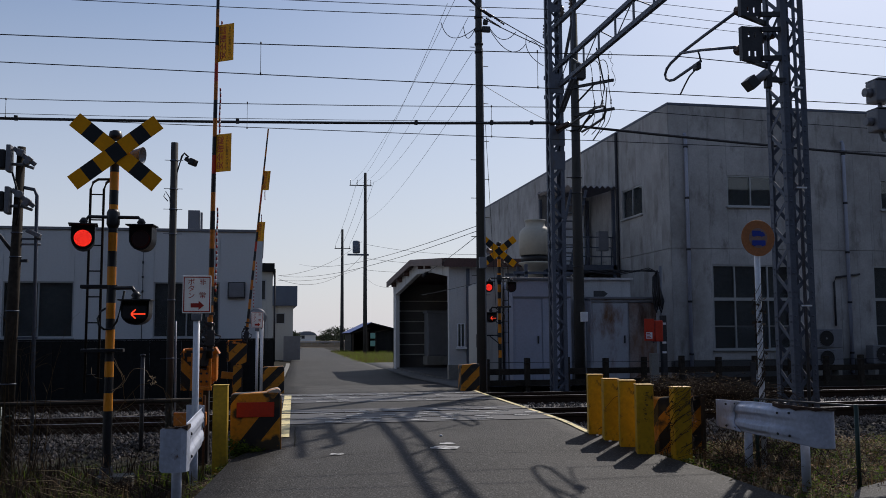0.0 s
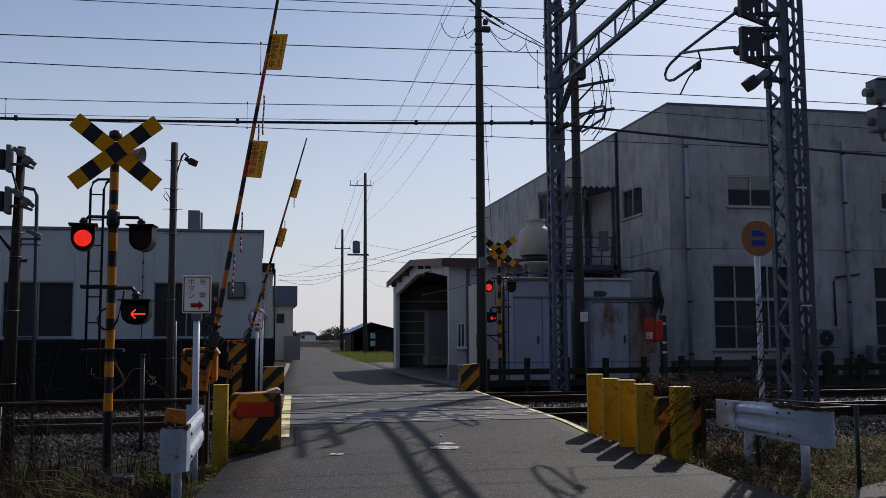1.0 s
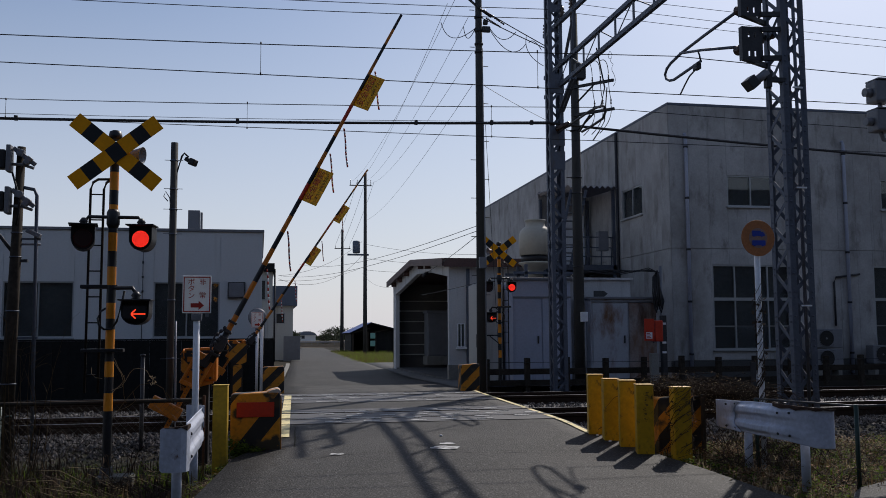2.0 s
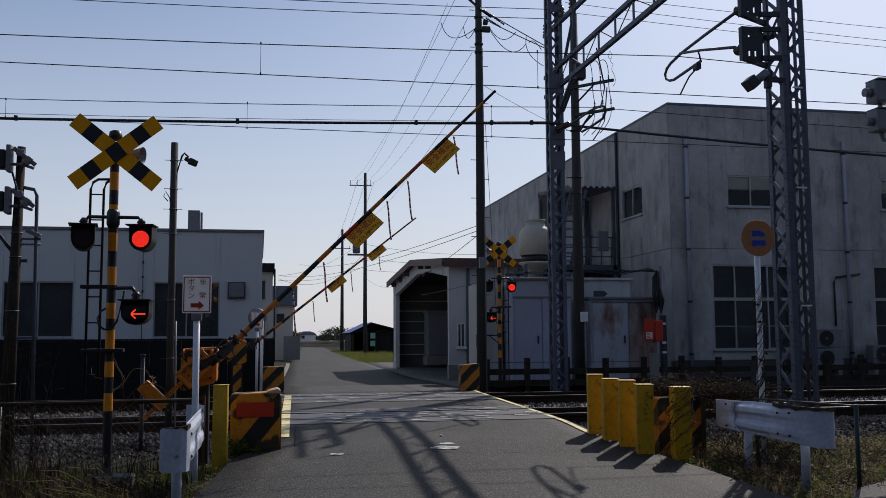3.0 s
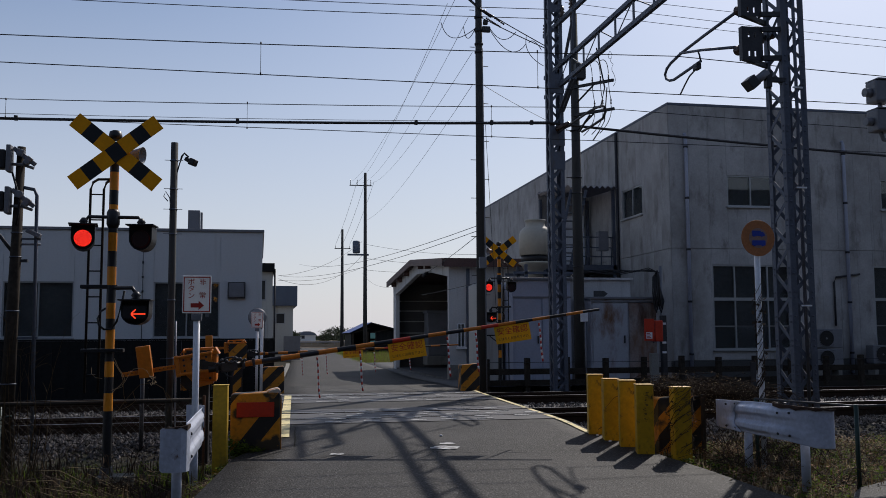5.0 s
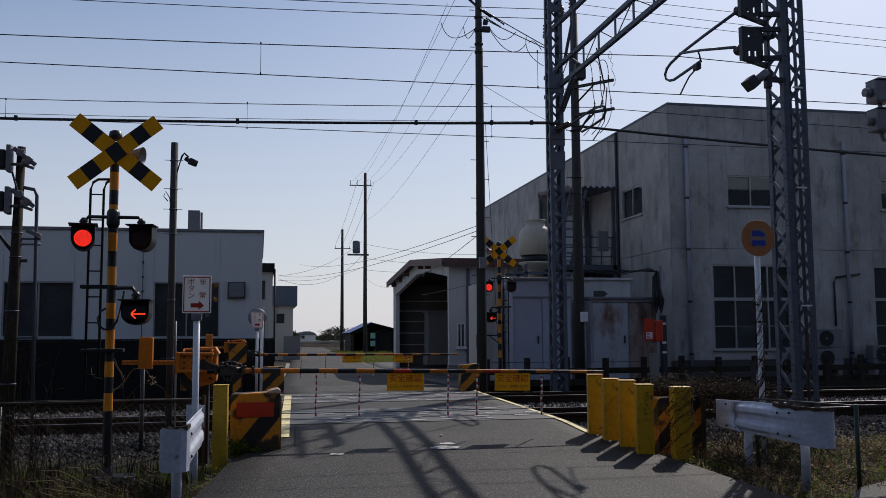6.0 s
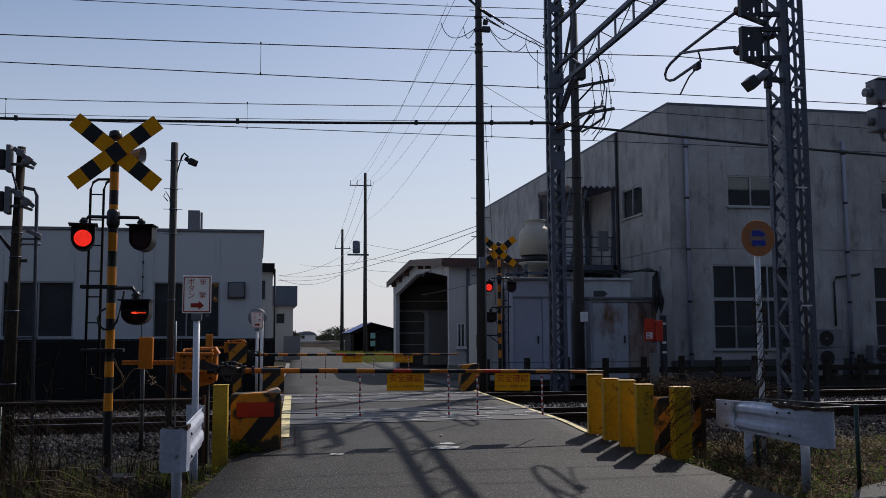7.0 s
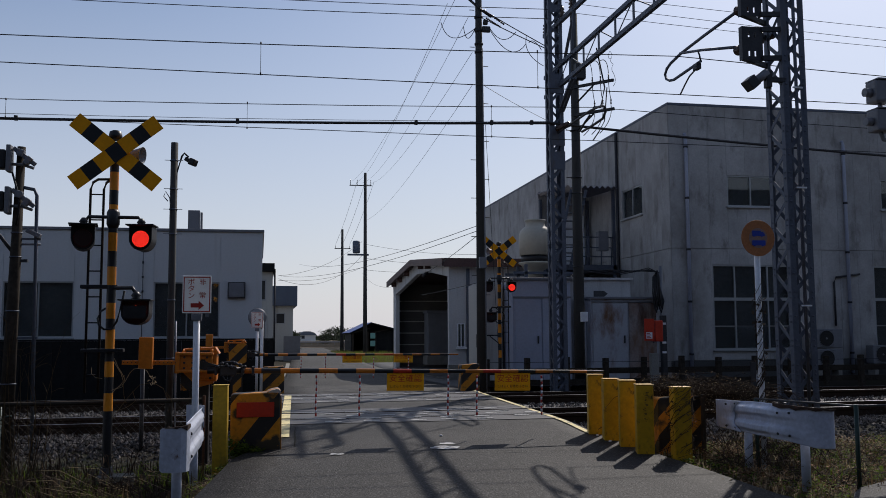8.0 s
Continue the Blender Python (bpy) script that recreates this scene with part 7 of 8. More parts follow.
for sx in (-0.42, 0.42):
    for sy in (-0.42, 0.42):
        bm = BM()
        box(bm, sx - 0.04, sx + 0.04, sy - 0.04, sy + 0.04, -0.25, 3.2)
        part("stand_leg", bm, STEEL, tank)
for y in (-0.42, 0.42):
    bm = BM()
    box(bm, -0.8, 1.2, y - 0.04, y + 0.04, 2.92, 2.99)
    part("stand_beam", bm, STEEL, tank)

bundle = thing("cable_bundle", "sagging bundle of black cables slung above the sheds", "cable bundle", pose(-0.10, 0, 0))
r = random.Random(5)
for k in range(5):
    o = 0.022 * k
    pts = [(7.92, 22.2, 2.40 + o), (8.12, 23.2, 2.66 + o * 0.6), (8.45, 23.3, 2.80 + o)]
    pts += [(8.45 + 0.27 * i, 23.3, 2.80 + o * 0.8 + 0.03 * math.sin(i * 1.3 + k) + 0.012 * i - 0.05 * math.sin(i * math.pi / 8)) for i in range(1, 8)]
    pts += [(10.56 + 0.02 * k, 23.28, 2.86 - o * 0.5)]
    bm = BM()
    tube(bm, pts, 0.014 + 0.004 * (k % 2), 6)
    part("cable", bm, BLACKPAINT, bundle)
for k in range(6):
    bm = BM()
    x = 10.46 + 0.035 * k
    zb = 1.75 + 0.09 * ((k * 5) % 4)
    tube(bm, [(10.58, 23.28, 2.88), (x - 0.03, 23.24, 2.70), (x - 0.05 + 0.02 * (k % 2), 23.22, 2.3), (x, 23.22, zb + 0.1), (x + 0.04, 23.22, zb), (x + 0.09, 23.24, zb + 0.2), (10.62, 23.28, 2.5)], 0.022, 6)
    part("hanging_loop", bm, BLACKPAINT, bundle)
bm = BM()
tube(bm, [(10.68, 23.32, -0.25), (10.68, 23.32, 3.0)], 0.04, 10)
part("post", bm, GREYBOX, bundle, "slim grey post holding the cables")

rb = thing("emergency_box", "red emergency button box with white plate on a grey post", "emergency box", pose(9.22, 20.8, 0))
bm = BM()
box(bm, -0.08, 0.10, -0.05, 0.10, -0.3, 0.72, bev=0.01)
part("post", bm, CONCRETE, rb)
bm = BM()
box(bm, -0.26, -0.02, -0.10, -0.06, 1.02, 1.54, bev=0.008)
part("notice", bm, REDPAINT, rb, "red notice board")
bm = BM()
box(bm, -0.23, -0.07, -0.104, -0.101, 1.07, 1.22)
for k in range(4):
    box(bm, -0.22, -0.22 + 0.03 * (4 - k % 2), -0.107, -0.105, 1.085 + 0.033 * k, 1.10 + 0.033 * k, mi=1)
part("label_plate", bm, [WHITEPAINT, SIGNRED], rb, "small white plate with red bars")
bm = BM()
box(bm, 0.0, 0.20, -0.12, 0.08, 1.0, 1.5, bev=0.02)
part("button_box", bm, REDPAINT, rb, "red button box")
bm = BM()
box(bm, 0.21, 0.33, -0.04, 0.10, -0.3, 1.62, bev=0.01)
part("back_post", bm, DARKSTEEL, rb)
for z in (0.72, 0.95, 1.4):
    bm = BM()
    box(bm, 0.20, 0.30, -0.06, -0.041, z, z + 0.05)
    part("clip", bm, WHITEPAINT, rb)

wb = thing("marker_post", "short dark post with a small white plate by the track", "marker post", pose(10.9, 18.9, -0.2))
bm = BM()
box(bm, -0.22, -0.12, 0.0, 0.08, -0.1, 0.75, bev=0.01)
part("post", bm, DARKSTEEL, wb)
bm = BM()
box(bm, -0.10, 0.06, -0.02, 0.02, 0.22, 0.56, bev=0.006), box(bm, -0.12, -0.10, -0.01, 0.02, 0.3, 0.5)
part("plate", bm, WHITEPAINT, wb, "white plate")
bm = BM()
prism(bm, [(9.05, 2.22), (9.35, 2.22), (9.46, 2.30), (9.35, 2.38), (9.05, 2.38)], 24.3, 24.32)
box(bm, 9.1, 9.16, 24.305, 24.33, 1.9, 2.3), box(bm, 9.05, 9.4, 24.33, 24.35, -0.25, 2.1)
solid("arrow_board", bm, WALLBASE, "dark arrow-shaped board behind the rusting shed", "sign")

bm = BM()
box(bm, 8.25, 10.25, 24.6, 24.75, -0.25, 2.70), box(bm, 8.2, 10.3, 24.5, 24.8, 2.701, 2.76)
solid("screen_wall", bm, [GREYWALL], "pale grey screen wall behind the rusting shed", "wall")

sl_fence = thing("sleeper_fence", "low fence of old dark sleepers along the track", "fence", pose(0, 0, 0))
bm = BM()
box(bm, -0.06, 0.06, -0.06, 0.06, -0.4, 0.60, bev=0.01)
pm = mesh_of("post", bm, OLDWOOD)
for i in range(13):
    shared("post", pm, sl_fence, pose(5.35 + i * 1.0, 21.7, 0.02 * (i % 3), 0, 0, 5 * (i % 4)))
for z in (0.22, -0.05):
    bm = BM()
    box(bm, 5.2, 18.5, 21.77, 21.84, z, z + 0.14)
    part("rail", bm, OLDWOOD, sl_fence)
bm = BM()
tube(bm, [(5.2, 21.63, 0.52), (12, 21.63, 0.5), (18.5, 21.63, 0.53)], 0.006, 5)
part("wire", bm, WIRE, sl_fence)


def cooler(m, units):
    ac = thing("outdoor_unit", "grey air-conditioner outdoor unit against the factory wall", "air conditioner", m, "outdoor units")
    for s in (-0.32, 0.32):
        bm = BM()
        box(bm, s - 0.06, s + 0.06, -0.28, 0.04, -0.62, 0.058)
        part("foot", bm, CONCRETE, ac)
    for k in range(units):
        z = 0.06 + k * 0.58
        bm = BM()
        box(bm, -0.42, 0.42, -0.3, 0.05, z, z + 0.54, bev=0.02)
        c = part("casing", bm, GREYBOX, ac)
        bm = BM()
        lathe(bm, [(0.03, 0), (0.025, 0.02)], 10, m=pose(-0.1, -0.306, z + 0.27, 90, 0, 0))
        for r in (0.235,):
            tube(bm, [(-0.1 + r * math.cos(t * math.tau / 20), -0.312, z + 0.27 + r * math.sin(t * math.tau / 20)) for t in range(21)], 0.006, 4, caps=False)
        part("grille", bm, GREYBOX, c)
        bm = BM()
        for q in range(11):
            box(bm, -0.32, 0.12, -0.313, -0.309, z + 0.05 + q * 0.044, z + 0.056 + q * 0.044)
        part("guard_wires", bm, DARKSTEEL, c)
        bm = BM()
        lathe(bm, [(0.24, 0), (0.24, 0.004)], 24, m=pose(-0.1, -0.300, z + 0.27, 90, 0, 0))
        part("fan_opening", bm, BLACKPAINT, c)
    return ac


cooler(pose(16.32, 24.75, 0.12), 2), cooler(pose(18.15, 24.75, 0.22), 1)

# ---- far side: verge, barn, distance ----
bm = BM()
for x0, x1, y0, y1 in ((-80, 3.0, 105, 410), (3.2, 160, 124, 410)):
    box(bm, x0, x1, y0, y1, -0.6, -0.20)
for k in range(5):
    y = 128 + 11 * k * (1 + 0.3 * k)
    box(bm, -60, 140, y, y + 0.6, -0.2, -0.06 + 0.02 * k)
solid("field", bm, M("dry_field", (0.20, 0.165, 0.125), 0.9, var=0.35, s1=0.05, s2=0.9, bump=0, spec=0.1, stain=((0.10, 0.11, 0.05), 0.52, 0.66, 0.05, (1, 0.3, 1))), "pale dry winter fields with low banks", "field", kind="structure")

barn = thing("old_barn", "dark open wooden barn with a blue tarpaulin roof", "barn", pose(0, 0, 0))
bm = BM()
prism(bm, [(8.1, 1.42), (10.0, 2.36), (10.0, 2.44), (8.0, 1.50)], 84, 92)
part("roof", bm, DARKWALL, barn)
bm = BM()
prism(bm, [(7.99, 1.502), (10.0, 2.443), (10.0, 2.48), (7.98, 1.54)], 83.98, 92)
part("roof_sheet", bm, TARP, barn, "blue tarpaulin roof slope")
bm = BM()
prism(bm, [(10.0, 2.36), (12.3, 1.75), (12.4, 1.83), (10.0, 2.46)], 84, 92)
part("roof", bm, DARKWALL, barn)
bm = BM()
box(bm, 8.3, 12.1, 91, 91.1, -0.3, 1.7), box(bm, 12.0, 12.1, 84.5, 91, -0.3, 1.8), box(bm, 8.2, 8.3, 84.5, 91, -0.3, 1.4), box(bm, 10.4, 12.0, 84.6, 84.7, -0.3, 1.7)
part("wall", bm, DARKWALL, barn)
bm = BM()
prism(bm, [(8.3, 1.35), (8.3, 1.42), (10.0, 2.34), (12.0, 1.75), (12.0, 1.35)], 86.5, 86.6)
part("gable", bm, DARKWALL, barn, "dark boarded gable")
for x in (8.35, 9.7, 10.4):
    bm = BM()
    box(bm, x - 0.08, x + 0.08, 84.4, 84.56, -0.3, 1.62)
    part("post", bm, OLDWOOD, barn)
for x0 in (8.6, 10.2):
    bm = BM()
    flat(bm, (x0 - 0.3, 84.3, 1.5), (x0 + 1.3, 84.3, 1.95 if x0 < 9 else 1.8), 0.09, 0.05)
    part("truss", bm, OLDWOOD, barn)
for z in (1.0, 0.3):
    bm = BM()
    box(bm, 9.9, 10.35, 84.2, 84.3, z, z + 0.5, bev=0.02)
    part("hanging_cloth", bm, TEAL, barn, "faded teal cloth hanging in the barn")


def tree(m, h, r, seed, label, leafy=900):
    t = thing("tree", label, "tree", m, "distant trees")
    rnd = random.Random(seed)
    bm = BM()
    tube(bm, [(0, 0, -0.3), (0.05 * h * 0.1, 0, h * 0.4), (0, 0, h * 0.8)], 0.05 * h * 0.5, 8, r1=0.02)
    for i in range(9):
        a = rnd.uniform(0, 6.28)
        z = h * rnd.uniform(0.25, 0.7)
        tube(bm, [(0, 0, z), (r * 0.7 * math.cos(a), r * 0.7 * math.sin(a), z + h * 0.2)], 0.012 * h, 5, r1=0.01)
    part("trunk", bm, TWIG, t)
    vs, fs = [], []
    lumps = [(rnd.uniform(-0.6, 0.6) * r, rnd.uniform(-0.6, 0.6) * r, h * rnd.uniform(0.3, 0.85), r * rnd.uniform(0.3, 0.55)) for _ in range(9)]
    for _ in range(leafy):
        x, y, z, q = rnd.choice(lumps)
        d = Vector((rnd.gauss(0, 1), rnd.gauss(0, 1), rnd.gauss(0, 1))).normalized() * q * rnd.uniform(0.5, 1.15)
        p = Vector((x, y, z)) + d
        u = Vector((rnd.gauss(0, 1), rnd.gauss(0, 1), rnd.gauss(0, 1))).normalized() * h * 0.05
        v = u.orthogonal().normalized() * h * 0.03
        i = len(vs)
        vs += [p - u, p + v, p + u, p - v]
        fs.append((i, i + 1, i + 2, i + 3))
    me = bpy.data.meshes.new("crown")
    me.from_pydata([tuple(q) for q in vs], [], fs)
    me.materials.append(LEAF)
    o = new("crown", me)
    o.parent = t
    return t


for i, (x, y, h, r) in enumerate(((11.5, 190, 3.2, 2.2), (13.4, 192, 4.0, 2.4), (15.0, 195, 4.4, 2.2), (17.4, 195, 3.7, 2.4), (19.5, 200, 4.2, 2.4), (22.5, 205, 3.6, 2.6), (8.5, 260, 3.2, 2.0), (9.5, 300, 4.4, 2.6), (26, 210, 4, 3))):
    tree(pose(x + 1.3, y, -0.3), h * 0.8, r * 0.8, i, "dark distant tree beyond the fields")
bm = BM()
for i in range(40):
    rnd = random.Random(i)
    x = -120 + i * 9
    h = rnd.uniform(1.5, 3.6)
    vsn = 10
    pts = [(x + k * 1.1, h * (0.55 + 0.45 * math.sin(math.pi * k / vsn)) * rnd.uniform(0.8, 1.1)) for k in range(vsn)]
    prism(bm, [(pts[0][0], -0.5), *pts, (pts[-1][0], -0.5)], 420 + rnd.uniform(-20, 20), 425 + rnd.uniform(0, 20))
solid("far_woods", bm, LEAF, "low dark woods along the horizon", "woods", kind="stuff")
for x, y, w, h in ((13.5, 330, 6, 3.2), (9.5, 345, 4, 2.4)):
    house("far_house", "small distant farmhouse beyond the fields", x, x + w, y, y + 6, h * 0.6, [(x - 0.5, h * 0.58), (x + w + 0.5, h * 0.58), (x + w * 0.7, h), (x + w * 0.3, h)], WHITEWALL, ROOFBLUE, [(x + 1, 0.6, 1.2, 1.2)])
bm = BM()
for i in range(14):
    box(bm, 4.5 + i * 0.9, 4.56 + i * 0.9, 148, 148.06, -0.3, 0.55)
box(bm, 4.5, 17, 147.95, 148.0, 0.3, 0.5)
solid("far_railing", bm, GREYBOX, "distant grey roadside railing", "railing")

# kerb blocks along the far road's edge
bm = BM()
box(bm, -0.09, 0.09, -0.29, 0.29, -0.12, 0.035, bev=0.015)
kb = mesh_of("kerb_block", bm, CONCRETE)
for i in range(34):
    y = 27.5 + i * 0.62
    ob = new("kerb_block", kb)
    ob.matrix_basis = pose(lerp_table(ROAD_L, y) - 0.12, y, road_z(y), 0, 0, -2)
    tagged(ob, "pale concrete kerb block along the far road", "kerb", "kerb blocks", "structure")

# ---- weeds, creepers and litter ----
rnd = random.Random(11)
spots = []
for _ in range(620):
    x, y = rnd.uniform(-5.5, -0.55), rnd.uniform(7.3, 10.9)
    if x > lerp_table(ROAD_L, y) - 0.12:
        continue
    g = rnd.random()
    spots.append((x, y, ground_z(x, y), rnd.uniform(0.10, 0.34), rnd.randint(7, 14), 0.14, 0 if g < 0.15 else (1 if g < 0.33 else 2)))
blades("roadside_weeds", spots, [GRASS, DRYGRASS, TWIG], "tangled dry and green weeds by the wire fence", "weeds")
spots = []
for _ in range(620):
    x, y = rnd.uniform(4.3, 8.5), rnd.uniform(7.1, 11.2)
    if x < lerp_table(ROAD_R, y) + 0.06 or (y < 8.25 and x > 5.06 + (y - 7.2) * 0.95):
        continue
    g = rnd.random()
    spots.append((x, y, ground_z(x, y), rnd.uniform(0.04, 0.14), rnd.randint(6, 11), 0.18, 0 if g < 0.25 else (1 if g < 0.9 else 2)))
blades("roadside_weeds", spots, [GRASS, DRYGRASS, STRAW], "dry straw and green weeds below the guardrail", "weeds")
spots = []
for _ in range(2600):
    y = rnd.uniform(49.3, 90)
    x0 = lerp_table(ROAD_R, y)
    x = x0 + rnd.uniform(0.05, 1.0) ** 2 * 4.5
    spots.append((x, y, ground_z(x, y), rnd.uniform(0.12, 0.42), 8, 0.5, 0 if rnd.random() < 0.55 else 1))
blades("verge_grass", spots, [VERGE, DRYGRASS], "green grass verge beside the far road", "grass")


spots = []
for _ in range(95):
    y = rnd.uniform(7.5, 10.2)
    x = lerp_table(ROAD_R, y) + 0.12 + rnd.random() ** 1.6 * 1.6
    if y < 8.25 and x > 5.06 + (y - 7.2) * 0.95:
        continue
    spots.append((x, y, ground_z(x, y), rnd.uniform(0.06, 0.18), rnd.randint(6, 11), 0.14, 0 if rnd.random() < 0.35 else 1))
blades("straw_tufts", spots, [STRAW, DRYGRASS], "pale and brown straw tufts standing below the guardrail", "dry grass")


def bramble(name, centres, n, label):
    """Arching thorny stems in a tangle."""
    r = random.Random(n)
    bm = BM()
    for _ in range(n):
        cx, cy, cz, sx, sz = r.choice(centres)
        a = r.uniform(0, 6.28)
        x, y, z = cx + r.gauss(0, sx * 0.4), cy + r.gauss(0, 0.18), cz
        L, up = r.uniform(0.25, 0.7), r.uniform(0.25, 1.0) * sz
        pts = [(x + math.cos(a) * L * t, y + math.sin(a) * L * 0.6 * t, z + up * math.sin(t * 2.2) + r.uniform(-0.02, 0.02)) for t in (0, 0.25, 0.5, 0.75, 1.0)]
        tube(bm, pts, r.uniform(0.002, 0.0045), 3, caps=False)
    return solid(name, bm, TWIG, label, "creeper", kind="stuff")


def vine_mat(name, path, n, label):
    """Vines lying along a line in a loose mat, with small curled dry leaves."""
    r = random.Random(n)
    bm = BM()
    for _ in range(n):
        t = r.random() * (len(path) - 1)
        i = min(int(t), len(path) - 2)
        a, b = Vector(path[i]), Vector(path[i + 1])
        p = a.lerp(b, t - i) + Vector((r.gauss(0, 0.05), r.gauss(0, 0.10), r.gauss(0, 0.07)))
        d = (b - a).normalized() * r.choice((-1, 1))
        L = r.uniform(0.12, 0.5)
        bend = Vector((r.gauss(0, 0.5), r.gauss(0, 0.6), r.gauss(0, 0.6)))
        pts = [p + d * L * s + bend * L * s * (1 - s) + Vector((0, 0, -0.25 * L * s * s)) for s in (0, 0.25, 0.5, 0.75, 1)]
        tube(bm, pts, r.uniform(0.0015, 0.003), 3, caps=False)
        for _k in range(6):
            q = pts[r.randint(1, 4)] + Vector((r.gauss(0, 0.01), r.gauss(0, 0.01), r.gauss(0, 0.01)))
            u = Vector((r.gauss(0, 1), r.gauss(0, 1), r.gauss(0, 1))).normalized() * r.uniform(0.007, 0.018)
            w_ = u.orthogonal().normalized() * 0.008
            bm.faces.new([bm.verts.new(k) for k in (q - u, q + w_, q + u, q - w_)]).material_index = r.choice((0, 0, 0, 1, 1, 2))
    return solid(name, bm, [TWIG, DRYGRASS, STRAW], label, "creeper", kind="stuff")


vine_mat("dry_creeper", [(4.45, 10.3, 0.52), (4.9, 10.2, 0.52), (5.2, 9.85, 0.48), (5.5, 9.6, 0.44)], 900, "brown leafless creeper matted over the block and bollard")
bramble("dry_creeper", [(4.75, 10.5, -0.2, 0.3, 0.6), (5.3, 9.9, -0.2, 0.4, 0.6)], 110, "brown leafless stems round the bollard")
bramble("dry_creeper", [(-1.6, 9.6, -0.35, 0.6, 0.5), (-3.2, 9.6, -0.35, 1.2, 0.6), (-2.6, 10.6, -0.35, 0.5, 0.9)], 120, "brown leafless stems along the wire fence")
bramble("dry_creeper", [(5.0, 8.6, -0.32, 0.3, 0.42), (5.5, 8.8, -0.32, 0.5, 0.45), (6.3, 9.2, -0.3, 0.7, 0.4), (5.3, 8.1, -0.34, 0.2, 0.3), (4.85, 9.2, -0.25, 0.15, 0.3)], 190, "brown dry stems below the guardrail")
bramble("dry_creeper", [(-0.9, 8.9, -0.38, 0.3, 0.25), (-2.0, 8.6, -0.38, 0.9, 0.4), (-3.6, 8.8, -0.38, 1.0, 0.5)], 150, "brown dry stems in front of the wire fence")
bm = BM()
for pts in ([(-1.42, 9.9, 0.42), (-1.30, 9.9, 0.44), (-1.22, 9.9, 0.52), (-1.25, 9.9, 0.62)], [(-1.40, 9.88, 0.40), (-1.30, 9.88, 0.56), (-1.18, 9.88, 0.68), (-1.05, 9.88, 0.70), (-0.95, 9.88, 0.64), (-0.90, 9.88, 0.52)], [(-0.92, 9.88, 0.60), (-0.88, 9.88, 0.55), (-0.86, 9.88, 0.50)], [(-1.31, 9.9, 0.5), (-1.36, 9.9, 0.62), (-1.33, 9.9, 0.78)]):
    tube(bm, arc(pts[0], pts[1], pts[2]) + [Vector(p) for p in pts[3:]], 0.0035, 4, caps=False)
solid("withered_stalk", bm, DRYGRASS, "pale withered stalks curling beside the crossing signal", "stalk", kind="stuff")
r = random.Random(8)
bm = BM()
for k in range(80):
    z = r.uniform(0.1, 1.8)
    a = r.uniform(0, 6.28)
    pts = [(5.13 + 0.04 * math.cos(a + t * 2.0), 8.9 + 0.04 * math.sin(a + t * 2.0), z - 0.25 + t * 0.12) for t in (0, 0.5, 1, 1.5, 2)]
    tube(bm, pts, 0.0035, 3, caps=False)
    p = Vector((5.13 + 0.06 * math.cos(a), 8.9 + 0.06 * math.sin(a), z - 0.25))
    u = Vector((r.gauss(0, 1), r.gauss(0, 1), r.gauss(0, 1))).normalized() * r.uniform(0.02, 0.04)
    w_ = u.orthogonal().normalized() * 0.02
    bm.faces.new([bm.verts.new(q) for q in (p - u, p + w_, p + u, p - w_)])
solid("post_creeper", bm, TWIG, "dry creeper wound round the white sign post", "creeper", kind="stuff")

def litter_straw(name, n, inside, label, mats=(DRYGRASS, TWIG, GRASS)):
    """Dead stalks and leaves lying on the earth."""
    r = random.Random(n)
    vs, fs, mi = [], [], []
    while len(fs) < n:
        x, y = inside(r)
        if x is None:
            continue
        a, L, w = r.uniform(0, 6.28), r.uniform(0.03, 0.16), r.uniform(0.002, 0.005)
        if r.random() < 0.35:
            L, w = r.uniform(0.015, 0.035), r.uniform(0.008, 0.016)
        z = ground_z(x, y) + r.uniform(0.006, 0.05)
        dx, dy, t = math.cos(a), math.sin(a), r.uniform(-0.4, 0.4)
        i = len(vs)
        vs += [(x - dy * w, y + dx * w, z), (x + dy * w, y - dx * w, z + w * 0.5), (x + dx * L + dy * w, y + dy * L - dx * w, z + L * t), (x + dx * L - dy * w, y + dy * L + dx * w, z + L * t)]
        fs.append((i, i + 1, i + 2, i + 3))
        mi.append(r.choice((0, 0, 1, 1, 2)))
    return tagged(cloud(name, vs, fs, list(mats), mi), label, "plant litter", kind="stuff")


def right_bank(r):
    x, y = r.uniform(4.3, 8.5), r.uniform(7.05, 11.2)
    bad = x < lerp_table(ROAD_R, y) - 0.02 or (y < 8.25 and x > 5.06 + (y - 7.2) * 0.95)
    return (None, None) if bad else (x, y)


def left_bank(r):
    x, y = r.uniform(-5.5, -0.3), r.uniform(7.2, 10.9)
    return (None, None) if x > lerp_table(ROAD_L, y) + 0.03 else (x, y)


litter_straw("dead_straw", 9000, right_bank, "dead straw and leaves lying below the guardrail")
litter_straw("dead_straw", 7000, left_bank, "dead straw and leaves lying by the wire fence")


def left_edge(r):
    y = r.uniform(7.6, 9.6)
    return lerp_table(ROAD_L, y) + r.gauss(-0.06, 0.10), y


def right_edge(r):
    y = r.uniform(7.3, 9.9)
    return lerp_table(ROAD_R, y) + r.gauss(0.10, 0.12), y


litter_straw("pale_straw", 420, left_edge, "pale straw gathered along the road edge by the guardrail", (STRAW, DRYGRASS, TWIG))
litter_straw("pale_straw", 700, right_edge, "pale straw and leaves gathered along the road edge below the bollards", (STRAW, DRYGRASS, TWIG))
litter_straw("pale_straw", 2600, right_bank, "scattered pale stalks and seed heads below the guardrail", (STRAW, STRAW, DRYGRASS))
litter_straw("pale_straw", 350, left_bank, "scattered pale stalks and seed heads by the wire fence", (STRAW, STRAW, DRYGRASS))


